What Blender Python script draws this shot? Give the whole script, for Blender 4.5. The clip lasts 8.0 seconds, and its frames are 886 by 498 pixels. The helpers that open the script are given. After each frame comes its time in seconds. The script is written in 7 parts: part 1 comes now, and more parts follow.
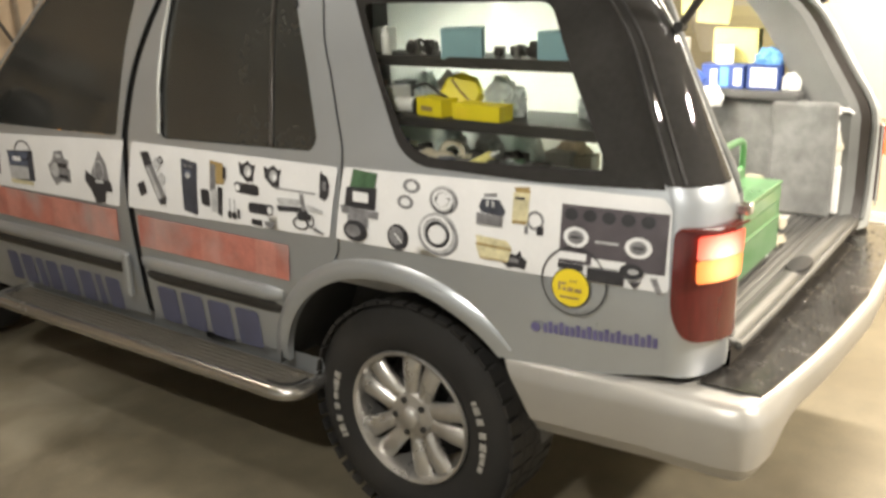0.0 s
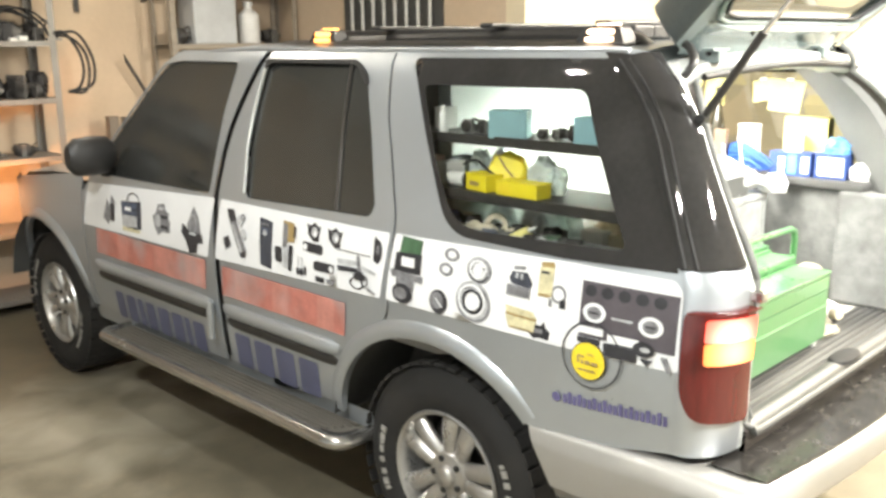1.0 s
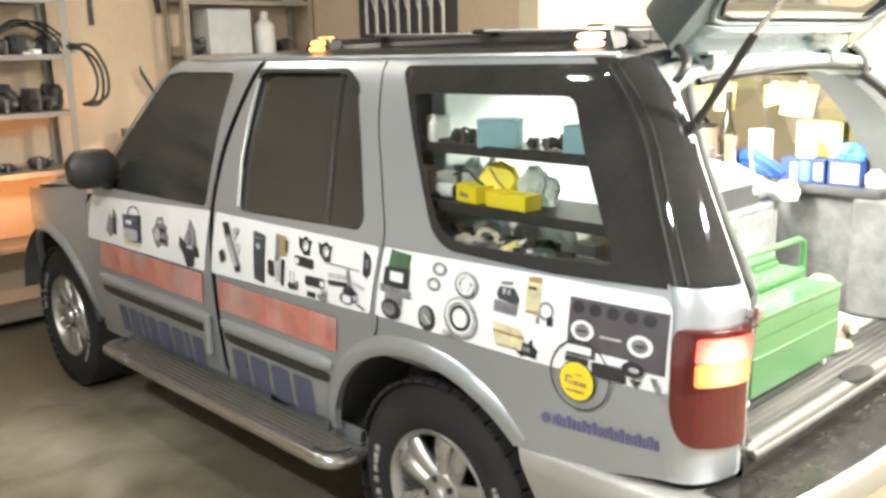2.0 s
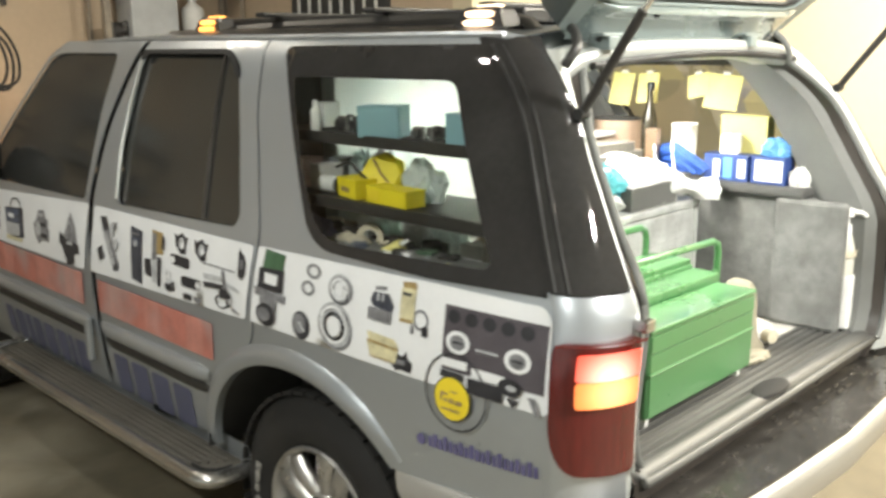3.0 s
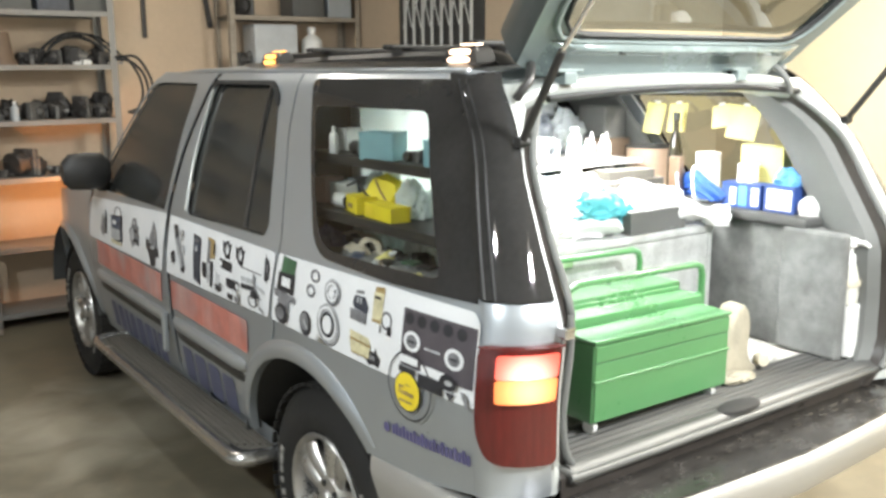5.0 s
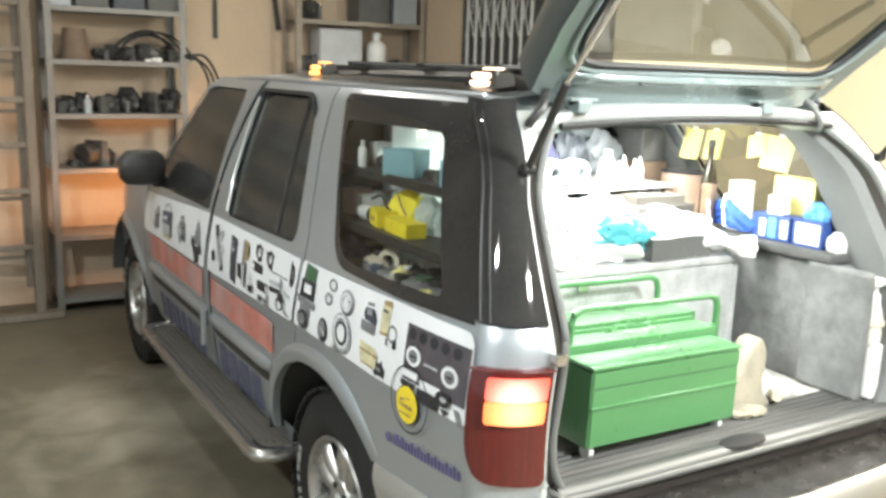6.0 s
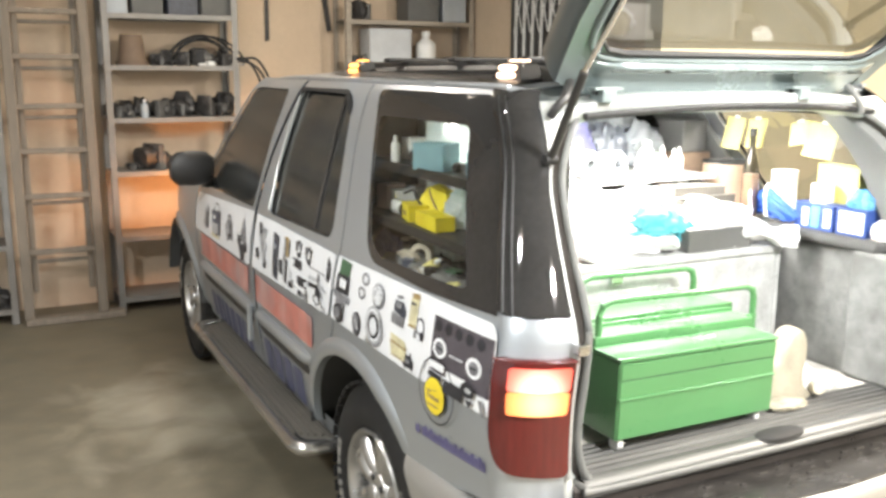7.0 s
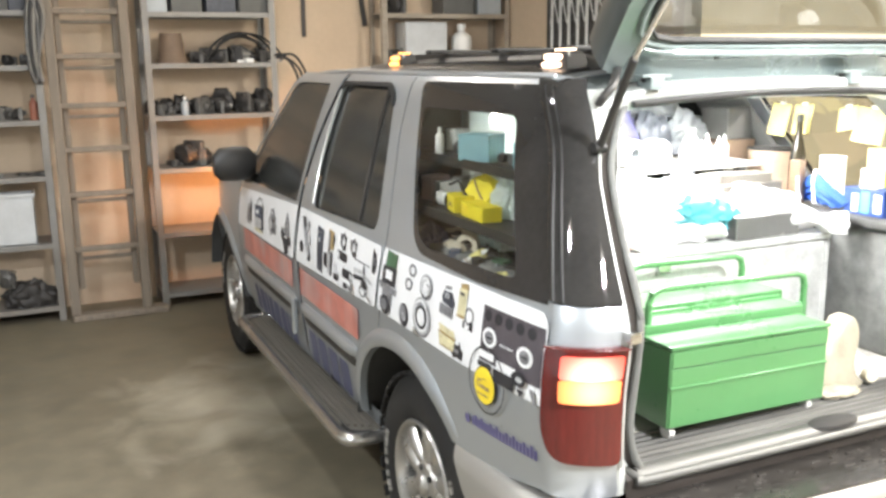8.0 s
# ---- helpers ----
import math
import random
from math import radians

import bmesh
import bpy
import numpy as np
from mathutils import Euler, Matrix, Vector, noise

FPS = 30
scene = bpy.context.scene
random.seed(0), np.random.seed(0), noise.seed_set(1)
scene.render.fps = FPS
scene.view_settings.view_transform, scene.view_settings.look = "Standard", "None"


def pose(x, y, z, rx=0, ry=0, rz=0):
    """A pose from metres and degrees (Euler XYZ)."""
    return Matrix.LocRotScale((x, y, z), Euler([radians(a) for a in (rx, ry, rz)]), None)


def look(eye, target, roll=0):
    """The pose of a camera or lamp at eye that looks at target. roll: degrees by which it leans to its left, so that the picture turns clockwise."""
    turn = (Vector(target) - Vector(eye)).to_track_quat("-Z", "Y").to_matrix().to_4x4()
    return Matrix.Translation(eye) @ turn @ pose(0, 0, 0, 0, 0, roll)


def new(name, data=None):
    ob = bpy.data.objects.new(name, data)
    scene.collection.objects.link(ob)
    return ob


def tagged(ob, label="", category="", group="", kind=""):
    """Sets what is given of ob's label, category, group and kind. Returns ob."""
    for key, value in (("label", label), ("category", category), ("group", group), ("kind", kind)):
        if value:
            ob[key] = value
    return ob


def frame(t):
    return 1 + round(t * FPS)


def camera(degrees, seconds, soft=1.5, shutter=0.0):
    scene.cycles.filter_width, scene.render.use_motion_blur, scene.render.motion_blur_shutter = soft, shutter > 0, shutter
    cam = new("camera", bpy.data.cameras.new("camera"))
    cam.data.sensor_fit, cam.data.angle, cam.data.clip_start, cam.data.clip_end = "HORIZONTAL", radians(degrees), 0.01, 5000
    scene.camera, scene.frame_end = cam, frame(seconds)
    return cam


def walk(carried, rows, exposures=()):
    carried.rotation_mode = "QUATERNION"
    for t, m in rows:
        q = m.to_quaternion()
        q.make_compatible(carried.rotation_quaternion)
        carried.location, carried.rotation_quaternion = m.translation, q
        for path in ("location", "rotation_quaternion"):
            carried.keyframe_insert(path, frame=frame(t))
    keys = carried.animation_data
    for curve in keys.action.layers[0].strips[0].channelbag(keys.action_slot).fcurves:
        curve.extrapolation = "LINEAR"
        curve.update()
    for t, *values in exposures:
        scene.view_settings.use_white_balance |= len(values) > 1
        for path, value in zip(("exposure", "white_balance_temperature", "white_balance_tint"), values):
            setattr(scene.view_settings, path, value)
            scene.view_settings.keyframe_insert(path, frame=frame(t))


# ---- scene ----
cam = camera(52.5, 8.0, soft=3.0, shutter=0.6)
PATH = [
    (0, (-1.78, -1.463, 1.606), (-0.234, -0.344, 1.006), -1.9),
    (0.5, (-1.759, -1.613, 1.631), (-0.258, -0.395, 1.114), -0.4),
    (1, (-1.731, -1.737, 1.645), (-0.338, -0.375, 1.191), -0.5),
    (2.5, (-1.442, -1.764, 1.635), (-0.104, -0.343, 1.198), -1.4),
    (3, (-1.268, -1.751, 1.602), (0.124, -0.387, 1.152), -0.4),
    (3.5, (-1.079, -1.888, 1.611), (0.136, -0.364, 1.161), 0.9),
    (4, (-0.968, -1.966, 1.6), (0.177, -0.386, 1.162), 0.1),
    (4.5, (-1.066, -2.09, 1.63), (0.065, -0.49, 1.229), -0.7),
    (4.7, (-1.104, -2.152, 1.609), (0.039, -0.559, 1.217), -0.5),
    (5.8, (-1.049, -2.3, 1.686), (0.011, -0.654, 1.279), 1.5),
    (6, (-1.002, -2.336, 1.676), (0.005, -0.654, 1.283), 1.9),
    (6.5, (-0.911, -2.399, 1.677), (0.012, -0.665, 1.3), 1.3),
    (7, (-0.928, -2.392, 1.664), (-0.045, -0.642, 1.266), 0.4),
    (7.5, (-0.961, -2.384, 1.664), (-0.134, -0.609, 1.26), -0.5),
    (8, (-0.966, -2.385, 1.657), (-0.151, -0.606, 1.246), -0.7),
]
EXPOSURES = [(0.0, 0.33, 7700, 15), (0.5, 0.54, 7050, 11), (1.0, 1.04, 7000, 12), (2.5, 0.64, 6950, 13), (3.0, 0.27, 7100, 10), (3.5, 0.94, 6950, 15), (4.0, 0.52, 6600, 10), (4.5, 0.5, 6500, 11), (6.0, 0.56, 6500, 9), (7.0, 0.82, 6750, 14), (7.5, 0.9, 6700, 14), (8.0, 0.9, 6600, 14)]
walk(cam, [(t, look(eye, target, roll)) for t, eye, target, roll in PATH], EXPOSURES)
from mathutils import geometry

# ---- world, lamps ----
world = bpy.data.worlds.new("world")
scene.world = world
world.use_nodes = True
world.node_tree.nodes["Background"].inputs[0].default_value = (0.9, 0.8, 0.65, 1)
world.node_tree.nodes["Background"].inputs[1].default_value = 0.02


def area_lamp(name, m, sx, sy, watts, colour):
    d = bpy.data.lights.new(name, "AREA")
    d.shape, d.size, d.size_y, d.energy, d.color = "RECTANGLE", sx, sy, watts, colour
    ob = new(name, d)
    ob.matrix_world = m
    return ob


def spot_lamp(name, m, watts, colour, angle, radius):
    d = bpy.data.lights.new(name, "SPOT")
    d.energy, d.color, d.spot_size, d.spot_blend, d.shadow_soft_size = watts, colour, radians(angle), 0.6, radius
    ob = new(name, d)
    ob.matrix_world = m
    return ob


# workshop ceiling lamps, cargo lamp, front blinker; left, front and tailgate fills are added
area_lamp("light_tube_rear", pose(0.5, -3.3, 3.02), 0.16, 0.24, 225, (0.97, 1.0, 1.0))
area_lamp("light_tube_side", pose(-0.95, 0.9, 3.0), 0.13, 0.13, 12, (0.93, 0.98, 1.0))
area_lamp("light_fill_left", pose(-2.5, -0.9, 3.02), 0.16, 0.24, 92, (0.9, 0.97, 1.0))
area_lamp("light_fill_front", pose(0.3, 2.7, 3.02), 1.2, 0.16, 12, (1.0, 0.97, 0.88))
area_lamp("light_tube_right", pose(3.0, -1.1, 3.02), 0.16, 1.2, 195, (1.0, 0.98, 0.9))
area_lamp("light_cargo", pose(0.84, -0.18, 1.545), 0.7, 0.12, 20, (0.97, 1.0, 0.98))
# Unseen fill added under the tailgate to brighten header and load space
area_lamp("light_gate_fill", look((0.83, -1.16, 1.99), (0.83, -0.4, 1.15)), 0.3, 0.1, 14, (0.97, 1.0, 0.98))
spot_lamp("light_blinker", look((0.28, 3.6, 0.78), (0.15, 4.25, 0.95)), 11, (1.0, 0.42, 0.14), 150, 0.06)

# ---- materials ----


def material(name, colour, rough=0.5, metal=0.0, vary=0.15, scale=8.0, fine=60.0, bump=0.0, emit=None, power=0.0, coat=0.0, stretch=(1, 1, 1), dirt=None, dirt_amount=0.0):
    """Principled surface with two scales of noise in colour and roughness, and a fine relief."""
    mat = bpy.data.materials.new(name)
    mat.use_nodes = True
    t = mat.node_tree
    b = t.nodes["Principled BSDF"]
    co = t.nodes.new("ShaderNodeTexCoord")
    mp = t.nodes.new("ShaderNodeMapping")
    mp.inputs["Scale"].default_value = stretch
    t.links.new(co.outputs["Object"], mp.inputs[0])
    big = t.nodes.new("ShaderNodeTexNoise")
    big.inputs["Scale"].default_value, big.inputs["Detail"].default_value = scale, 6
    small = t.nodes.new("ShaderNodeTexNoise")
    small.inputs["Scale"].default_value, small.inputs["Detail"].default_value = fine, 4
    for n in (big, small):
        t.links.new(mp.outputs[0], n.inputs["Vector"])
    add = t.nodes.new("ShaderNodeMath")
    add.operation = "MULTIPLY_ADD"
    add.inputs[1].default_value = 0.4
    t.links.new(small.outputs[0], add.inputs[0])
    t.links.new(big.outputs[0], add.inputs[2])
    ramp = t.nodes.new("ShaderNodeMapRange")
    ramp.inputs[1].default_value, ramp.inputs[2].default_value = 0.45, 0.95
    ramp.inputs[3].default_value, ramp.inputs[4].default_value = 1 - vary, 1 + vary
    t.links.new(add.outputs[0], ramp.inputs[0])
    mul = t.nodes.new("ShaderNodeMix")
    mul.data_type, mul.blend_type = "RGBA", "MULTIPLY"
    mul.inputs[0].default_value = 1
    mul.inputs[6].default_value = (*colour, 1)
    t.links.new(ramp.outputs[0], mul.inputs[7])
    out = mul.outputs[2]
    if dirt:
        dm = t.nodes.new("ShaderNodeTexNoise")
        dm.inputs["Scale"].default_value, dm.inputs["Detail"].default_value = scale * 0.35, 8
        t.links.new(mp.outputs[0], dm.inputs["Vector"])
        dr = t.nodes.new("ShaderNodeMapRange")
        dr.inputs[1].default_value, dr.inputs[2].default_value = 0.45, 0.7
        dr.inputs[4].default_value = dirt_amount
        t.links.new(dm.outputs[0], dr.inputs[0])
        mx = t.nodes.new("ShaderNodeMix")
        mx.data_type = "RGBA"
        mx.inputs[7].default_value = (*dirt, 1)
        t.links.new(dr.outputs[0], mx.inputs[0])
        t.links.new(out, mx.inputs[6])
        out = mx.outputs[2]
    t.links.new(out, b.inputs["Base Color"])
    rr = t.nodes.new("ShaderNodeMapRange")
    rr.inputs[1].default_value, rr.inputs[2].default_value = 0.4, 1.0
    rr.inputs[3].default_value, rr.inputs[4].default_value = max(0.03, rough - 0.08), min(1, rough + 0.12)
    t.links.new(add.outputs[0], rr.inputs[0])
    t.links.new(rr.outputs[0], b.inputs["Roughness"])
    b.inputs["Metallic"].default_value = metal
    b.inputs["Coat Weight"].default_value = coat
    if bump:
        bp = t.nodes.new("ShaderNodeBump")
        bp.inputs["Strength"].default_value, bp.inputs["Distance"].default_value = bump, 0.004
        t.links.new(add.outputs[0], bp.inputs["Height"])
        t.links.new(bp.outputs[0], b.inputs["Normal"])
    if emit:
        b.inputs["Emission Color"].default_value = (*emit, 1)
        b.inputs["Emission Strength"].default_value = power
    return mat


def glass(name, tint, gloss=0.04, mirror=0.05):
    """A thin pane: tinted see-through with a Fresnel mirror on top."""
    mat = bpy.data.materials.new(name)
    mat.use_nodes = True
    t = mat.node_tree
    t.nodes.remove(t.nodes["Principled BSDF"])
    tr = t.nodes.new("ShaderNodeBsdfTransparent")
    tr.inputs[0].default_value = (*tint, 1)
    gl = t.nodes.new("ShaderNodeBsdfGlossy")
    gl.inputs["Roughness"].default_value = gloss
    lw = t.nodes.new("ShaderNodeLayerWeight")
    lw.inputs[0].default_value = 0.5
    pw = t.nodes.new("ShaderNodeMath")
    pw.operation, pw.inputs[1].default_value = "POWER", 5.0
    t.links.new(lw.outputs["Facing"], pw.inputs[0])
    fr = t.nodes.new("ShaderNodeMath")
    fr.operation, fr.inputs[1].default_value, fr.inputs[2].default_value = "MULTIPLY_ADD", 0.92 - mirror, mirror
    t.links.new(pw.outputs[0], fr.inputs[0])
    mx = t.nodes.new("ShaderNodeMixShader")
    t.links.new(fr.outputs[0], mx.inputs[0])
    t.links.new(tr.outputs[0], mx.inputs[1])
    t.links.new(gl.outputs[0], mx.inputs[2])
    t.links.new(mx.outputs[0], t.nodes["Material Output"].inputs[0])
    return mat


M = {}
M["silver"] = material("silver_paint", (0.46, 0.495, 0.525), 0.33, 0.66, 0.03, 3, 40, coat=0.5, dirt=(0.33, 0.335, 0.335), dirt_amount=0.3)
M["silver_in"] = material("inner_silver_paint", (0.5, 0.52, 0.5), 0.38, 0.3, 0.08, 5, 120, coat=0.3)
M["bumper"] = material("bumper_paint", (0.38, 0.37, 0.345), 0.38, 0.4, 0.06, 4, 200, coat=0.3, dirt=(0.32, 0.29, 0.25), dirt_amount=0.3)
# Silver paint with its greenish reflections put into the colour
M["hatch_in"] = material("tailgate_green_cast", (0.19, 0.23, 0.23), 0.42, 0.2, 0.12, 5, 120, coat=0.25)
M["hatch_gloss"] = material("glossy_tailgate_green_cast", (0.17, 0.21, 0.21), 0.22, 0.3, 0.1, 5, 120, coat=0.6)
# Darker copy for the rim: dim reflections put into the colour
M["hatch_shell"] = material("tailgate_shell_darkened", (0.075, 0.088, 0.088), 0.3, 0.2, 0.2, 6, 90, coat=0.4)
M["sill_metal"] = material("worn_sill_metal", (0.112, 0.112, 0.106), 0.5, 0.5, 0.3, 9, 120, stretch=(0.25, 6, 6), dirt=(0.11, 0.1, 0.09), dirt_amount=0.5)
M["card_grey"] = material("grey_cardboard", (0.1, 0.092, 0.078), 0.7, 0.0, 0.15, 12, 60)
M["peach"] = material("peach_tin", (0.38, 0.27, 0.2), 0.4, 0.1, 0.12, 12, 60)
M["black_gloss"] = material("black_gloss", (0.022, 0.021, 0.021), 0.1, 0.0, 0.2, 4, 80, coat=0.6)
M["black_satin"] = material("black_satin", (0.035, 0.033, 0.031), 0.3, 0.0, 0.25, 9, 160, stretch=(6, 0.6, 6))
M["black_plastic"] = material("black_plastic", (0.025, 0.024, 0.023), 0.45, 0.0, 0.25, 9, 160, bump=0.15)
M["black_pad"] = material("step_pad_rubber", (0.025, 0.023, 0.021), 0.2, 0.0, 0.35, 20, 140, bump=0.25, dirt=(0.06, 0.055, 0.05), dirt_amount=0.3)
M["rubber"] = material("tyre_rubber", (0.011, 0.0105, 0.01), 0.8, 0.0, 0.3, 12, 120, bump=0.2, dirt=(0.035, 0.03, 0.024), dirt_amount=0.35)
M["seal"] = material("door_seal", (0.012, 0.012, 0.012), 0.6)
M["alloy"] = material("alloy_wheel", (0.5, 0.49, 0.47), 0.3, 0.8, 0.12, 12, 120, dirt=(0.2, 0.18, 0.15), dirt_amount=0.35)
M["dark_metal"] = material("dark_metal", (0.05, 0.05, 0.05), 0.5, 0.6, 0.2, 10, 90)
M["chrome"] = material("chrome", (0.75, 0.74, 0.72), 0.14, 1.0, 0.06, 10, 90)
M["white_vinyl"] = material("white_vinyl", (0.78, 0.79, 0.8), 0.38, 0.0, 0.05, 6, 90, coat=0.2)
M["red_vinyl"] = material("faded_red_vinyl", (0.47, 0.17, 0.135), 0.5, 0.0, 0.25, 14, 90, dirt=(0.36, 0.33, 0.32), dirt_amount=0.8)
M["blue_vinyl"] = material("dark_blue_vinyl", (0.085, 0.09, 0.145), 0.45, 0.0, 0.15, 12, 90)
M["violet_vinyl"] = material("violet_vinyl", (0.11, 0.1, 0.21), 0.45, 0.0, 0.15, 12, 90)
M["red_light"] = material("pale_red_vinyl", (0.5, 0.21, 0.17), 0.5, 0.0, 0.25, 14, 90, dirt=(0.4, 0.36, 0.35), dirt_amount=0.6)
M["pink"] = material("pale_pink_carton", (0.6, 0.45, 0.42), 0.6, 0.0, 0.1, 12, 60)
M["brown_dull"] = material("brown_pot", (0.16, 0.11, 0.075), 0.7, 0.0, 0.2, 12, 60)
M["orange_dull"] = material("rust_red_plastic", (0.35, 0.13, 0.08), 0.5, 0.0, 0.15, 12, 60)
M["chalk"] = material("worn_white_rubber", (0.27, 0.26, 0.24), 0.7, 0.0, 0.4, 60, 200)
M["plastic_grey"] = material("grey_plastic_bag", (0.2, 0.215, 0.225), 0.4, 0.0, 0.1, 8, 60, bump=0.2)
M["dim_violet"] = material("dull_violet_plastic", (0.1, 0.1, 0.2), 0.45, 0.0, 0.15, 8, 60, bump=0.2)
M["jamb"] = material("dark_brown_rubber", (0.04, 0.034, 0.03), 0.35, 0.0, 0.2, 12, 90)
M["step_edge"] = material("dull_bright_edge", (0.45, 0.44, 0.42), 0.2, 0.9, 0.06, 4, 40)
M["ink"] = material("black_ink", (0.03, 0.03, 0.035), 0.4, 0.0, 0.3, 30, 200)
M["ink_grey"] = material("grey_ink", (0.2, 0.2, 0.21), 0.4, 0.0, 0.4, 40, 200)
M["ink_light"] = material("pale_grey_ink", (0.45, 0.46, 0.47), 0.4, 0.0, 0.3, 40, 200)
M["ink_plum"] = material("plum_ink", (0.088, 0.077, 0.088), 0.38, 0.0, 0.2, 20, 200)
M["ink_blue"] = material("blue_ink", (0.08, 0.1, 0.15), 0.4, 0.0, 0.3, 40, 200)
M["ink_navy"] = material("navy_ink", (0.045, 0.05, 0.066), 0.4, 0.0, 0.3, 40, 200)
M["ink_green"] = material("green_ink", (0.06, 0.13, 0.07), 0.4, 0.0, 0.3, 40, 200)
M["ink_brown"] = material("brown_ink", (0.34, 0.24, 0.1), 0.4, 0.0, 0.3, 40, 200)
M["ink_cream"] = material("cream_ink", (0.6, 0.55, 0.35), 0.4, 0.0, 0.3, 40, 200)
M["ink_yellow"] = material("yellow_ink", (0.8, 0.62, 0.04), 0.38, 0.0, 0.06, 20, 200)
# Dark glass with its base colour raised to carry haze
M["tint"] = material("hazed_tinted_glass", (0.032, 0.033, 0.031), 0.12, 0.0, 0.25, 3, 50)
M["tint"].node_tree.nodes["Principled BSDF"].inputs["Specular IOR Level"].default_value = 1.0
M["glass"] = glass("window_glass", (0.88, 0.9, 0.86), 0.02)
M["glass_dim"] = glass("tinted_side_glass", (0.3, 0.31, 0.29), 0.06, 0.12)
M["hatch_glass"] = glass("tailgate_glass", (0.29, 0.3, 0.285), 0.03, 0.24)
# Black raised slightly: haze is put into the base colour
M["frit"] = material("hazed_black_frit", (0.03, 0.029, 0.0285), 0.1, 0.0, 0.25, 5, 60)
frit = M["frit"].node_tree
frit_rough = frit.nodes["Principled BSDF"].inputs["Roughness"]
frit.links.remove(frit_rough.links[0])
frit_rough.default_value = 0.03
M["lamp_red"] = material("red_lens", (0.085, 0.009, 0.008), 0.14, 0.0, 0.2, 30, 150, coat=0.5, stretch=(3, 3, 0.4))


def lit_lens(name, base, edge, core, p_edge, p_core, bulb, reach):
    """A lamp lens lit from behind: brightest before the bulb, falling off with the distance from it."""
    mat = material(name, base, 0.15, 0.0, 0.1, 20, 150, coat=0.6)
    t = mat.node_tree
    b = t.nodes["Principled BSDF"]
    fold = t.nodes.new("ShaderNodeVectorMath")
    fold.operation, fold.inputs[1].default_value = "SUBTRACT", (0.83, 0, 0)
    t.links.new(t.nodes["Texture Coordinate"].outputs["Object"], fold.inputs[0])
    ab = t.nodes.new("ShaderNodeVectorMath")
    ab.operation = "MULTIPLY"
    sign = t.nodes.new("ShaderNodeVectorMath")
    sign.operation = "SIGN"
    t.links.new(fold.outputs[0], sign.inputs[0])
    sx = t.nodes.new("ShaderNodeSeparateXYZ")
    t.links.new(sign.outputs[0], sx.inputs[0])
    cx2 = t.nodes.new("ShaderNodeCombineXYZ")
    t.links.new(sx.outputs[0], cx2.inputs[0])
    cx2.inputs[1].default_value = cx2.inputs[2].default_value = 1
    t.links.new(fold.outputs[0], ab.inputs[0])
    t.links.new(cx2.outputs[0], ab.inputs[1])
    ds = t.nodes.new("ShaderNodeVectorMath")
    ds.operation, ds.inputs[1].default_value = "DISTANCE", (0.83 - bulb[0], bulb[1], bulb[2])
    t.links.new(ab.outputs[0], ds.inputs[0])
    mr = t.nodes.new("ShaderNodeMapRange")
    mr.interpolation_type = "SMOOTHSTEP"
    mr.inputs[2].default_value = reach
    t.links.new(ds.outputs["Value"], mr.inputs[0])
    mc = t.nodes.new("ShaderNodeMix")
    mc.data_type = "RGBA"
    mc.inputs[6].default_value, mc.inputs[7].default_value = (*core, 1), (*edge, 1)
    t.links.new(mr.outputs[0], mc.inputs[0])
    t.links.new(mc.outputs[2], b.inputs["Emission Color"])
    ms = t.nodes.new("ShaderNodeMapRange")
    ms.inputs[3].default_value, ms.inputs[4].default_value = p_core, p_edge
    t.links.new(mr.outputs[0], ms.inputs[0])
    t.links.new(ms.outputs[0], b.inputs["Emission Strength"])
    return mat


M["lamp_red_lit"] = lit_lens("lit_red_lens", (0.6, 0.05, 0.03), (1.0, 0.12, 0.08), (1.0, 0.68, 0.55), 1.0, 3.0, (0.078, -0.855, 0.988), 0.085)
M["lamp_amber_lit"] = lit_lens("lit_amber_lens", (0.7, 0.2, 0.05), (1.0, 0.17, 0.05), (1.0, 0.56, 0.26), 0.8, 2.4, (0.078, -0.855, 0.962), 0.085)
M["amber_led"] = material("amber_led", (0.8, 0.4, 0.05), 0.3, emit=(1.0, 0.42, 0.1), power=2.6)
M["warm_led"] = material("warm_white_led", (0.9, 0.75, 0.6), 0.3, emit=(1.0, 0.72, 0.5), power=2.8)
M["led"] = material("white_led", (0.9, 0.9, 0.9), 0.3, emit=(0.97, 1.0, 0.98), power=12.0)
M["tube_light"] = material("white_tube", (0.9, 0.9, 0.86), 0.3, emit=(1.0, 0.9, 0.74), power=9.0)
M["carpet"] = material("grey_carpet", (0.17, 0.173, 0.167), 0.95, 0.0, 0.3, 22, 260, bump=0.6, dirt=(0.11, 0.11, 0.104), dirt_amount=0.6)
M["carpet_pale"] = material("pale_carpet", (0.4, 0.385, 0.35), 0.95, 0.0, 0.2, 14, 260, bump=0.6)
M["carpet_dark"] = material("dark_trim", (0.06, 0.06, 0.058), 0.8, 0.0, 0.2, 14, 160, bump=0.3)
M["trim_grey"] = material("grey_trim", (0.125, 0.128, 0.122), 0.6, 0.0, 0.12, 8, 120, bump=0.15)
M["headliner"] = material("headliner", (0.5, 0.5, 0.48), 0.9, 0.0, 0.08, 10, 160, bump=0.2)
M["scuff"] = material("step_plate", (0.2, 0.185, 0.16), 0.42, 0.4, 0.2, 10, 120, dirt=(0.12, 0.11, 0.1), dirt_amount=0.4)
M["green"] = material("green_enamel", (0.066, 0.195, 0.074), 0.3, 0.0, 0.06, 4, 60, coat=0.4, dirt=(0.09, 0.2, 0.08), dirt_amount=0.15)
M["alu"] = material("aluminium_plate", (0.56, 0.57, 0.56), 0.42, 0.45, 0.25, 14, 120)
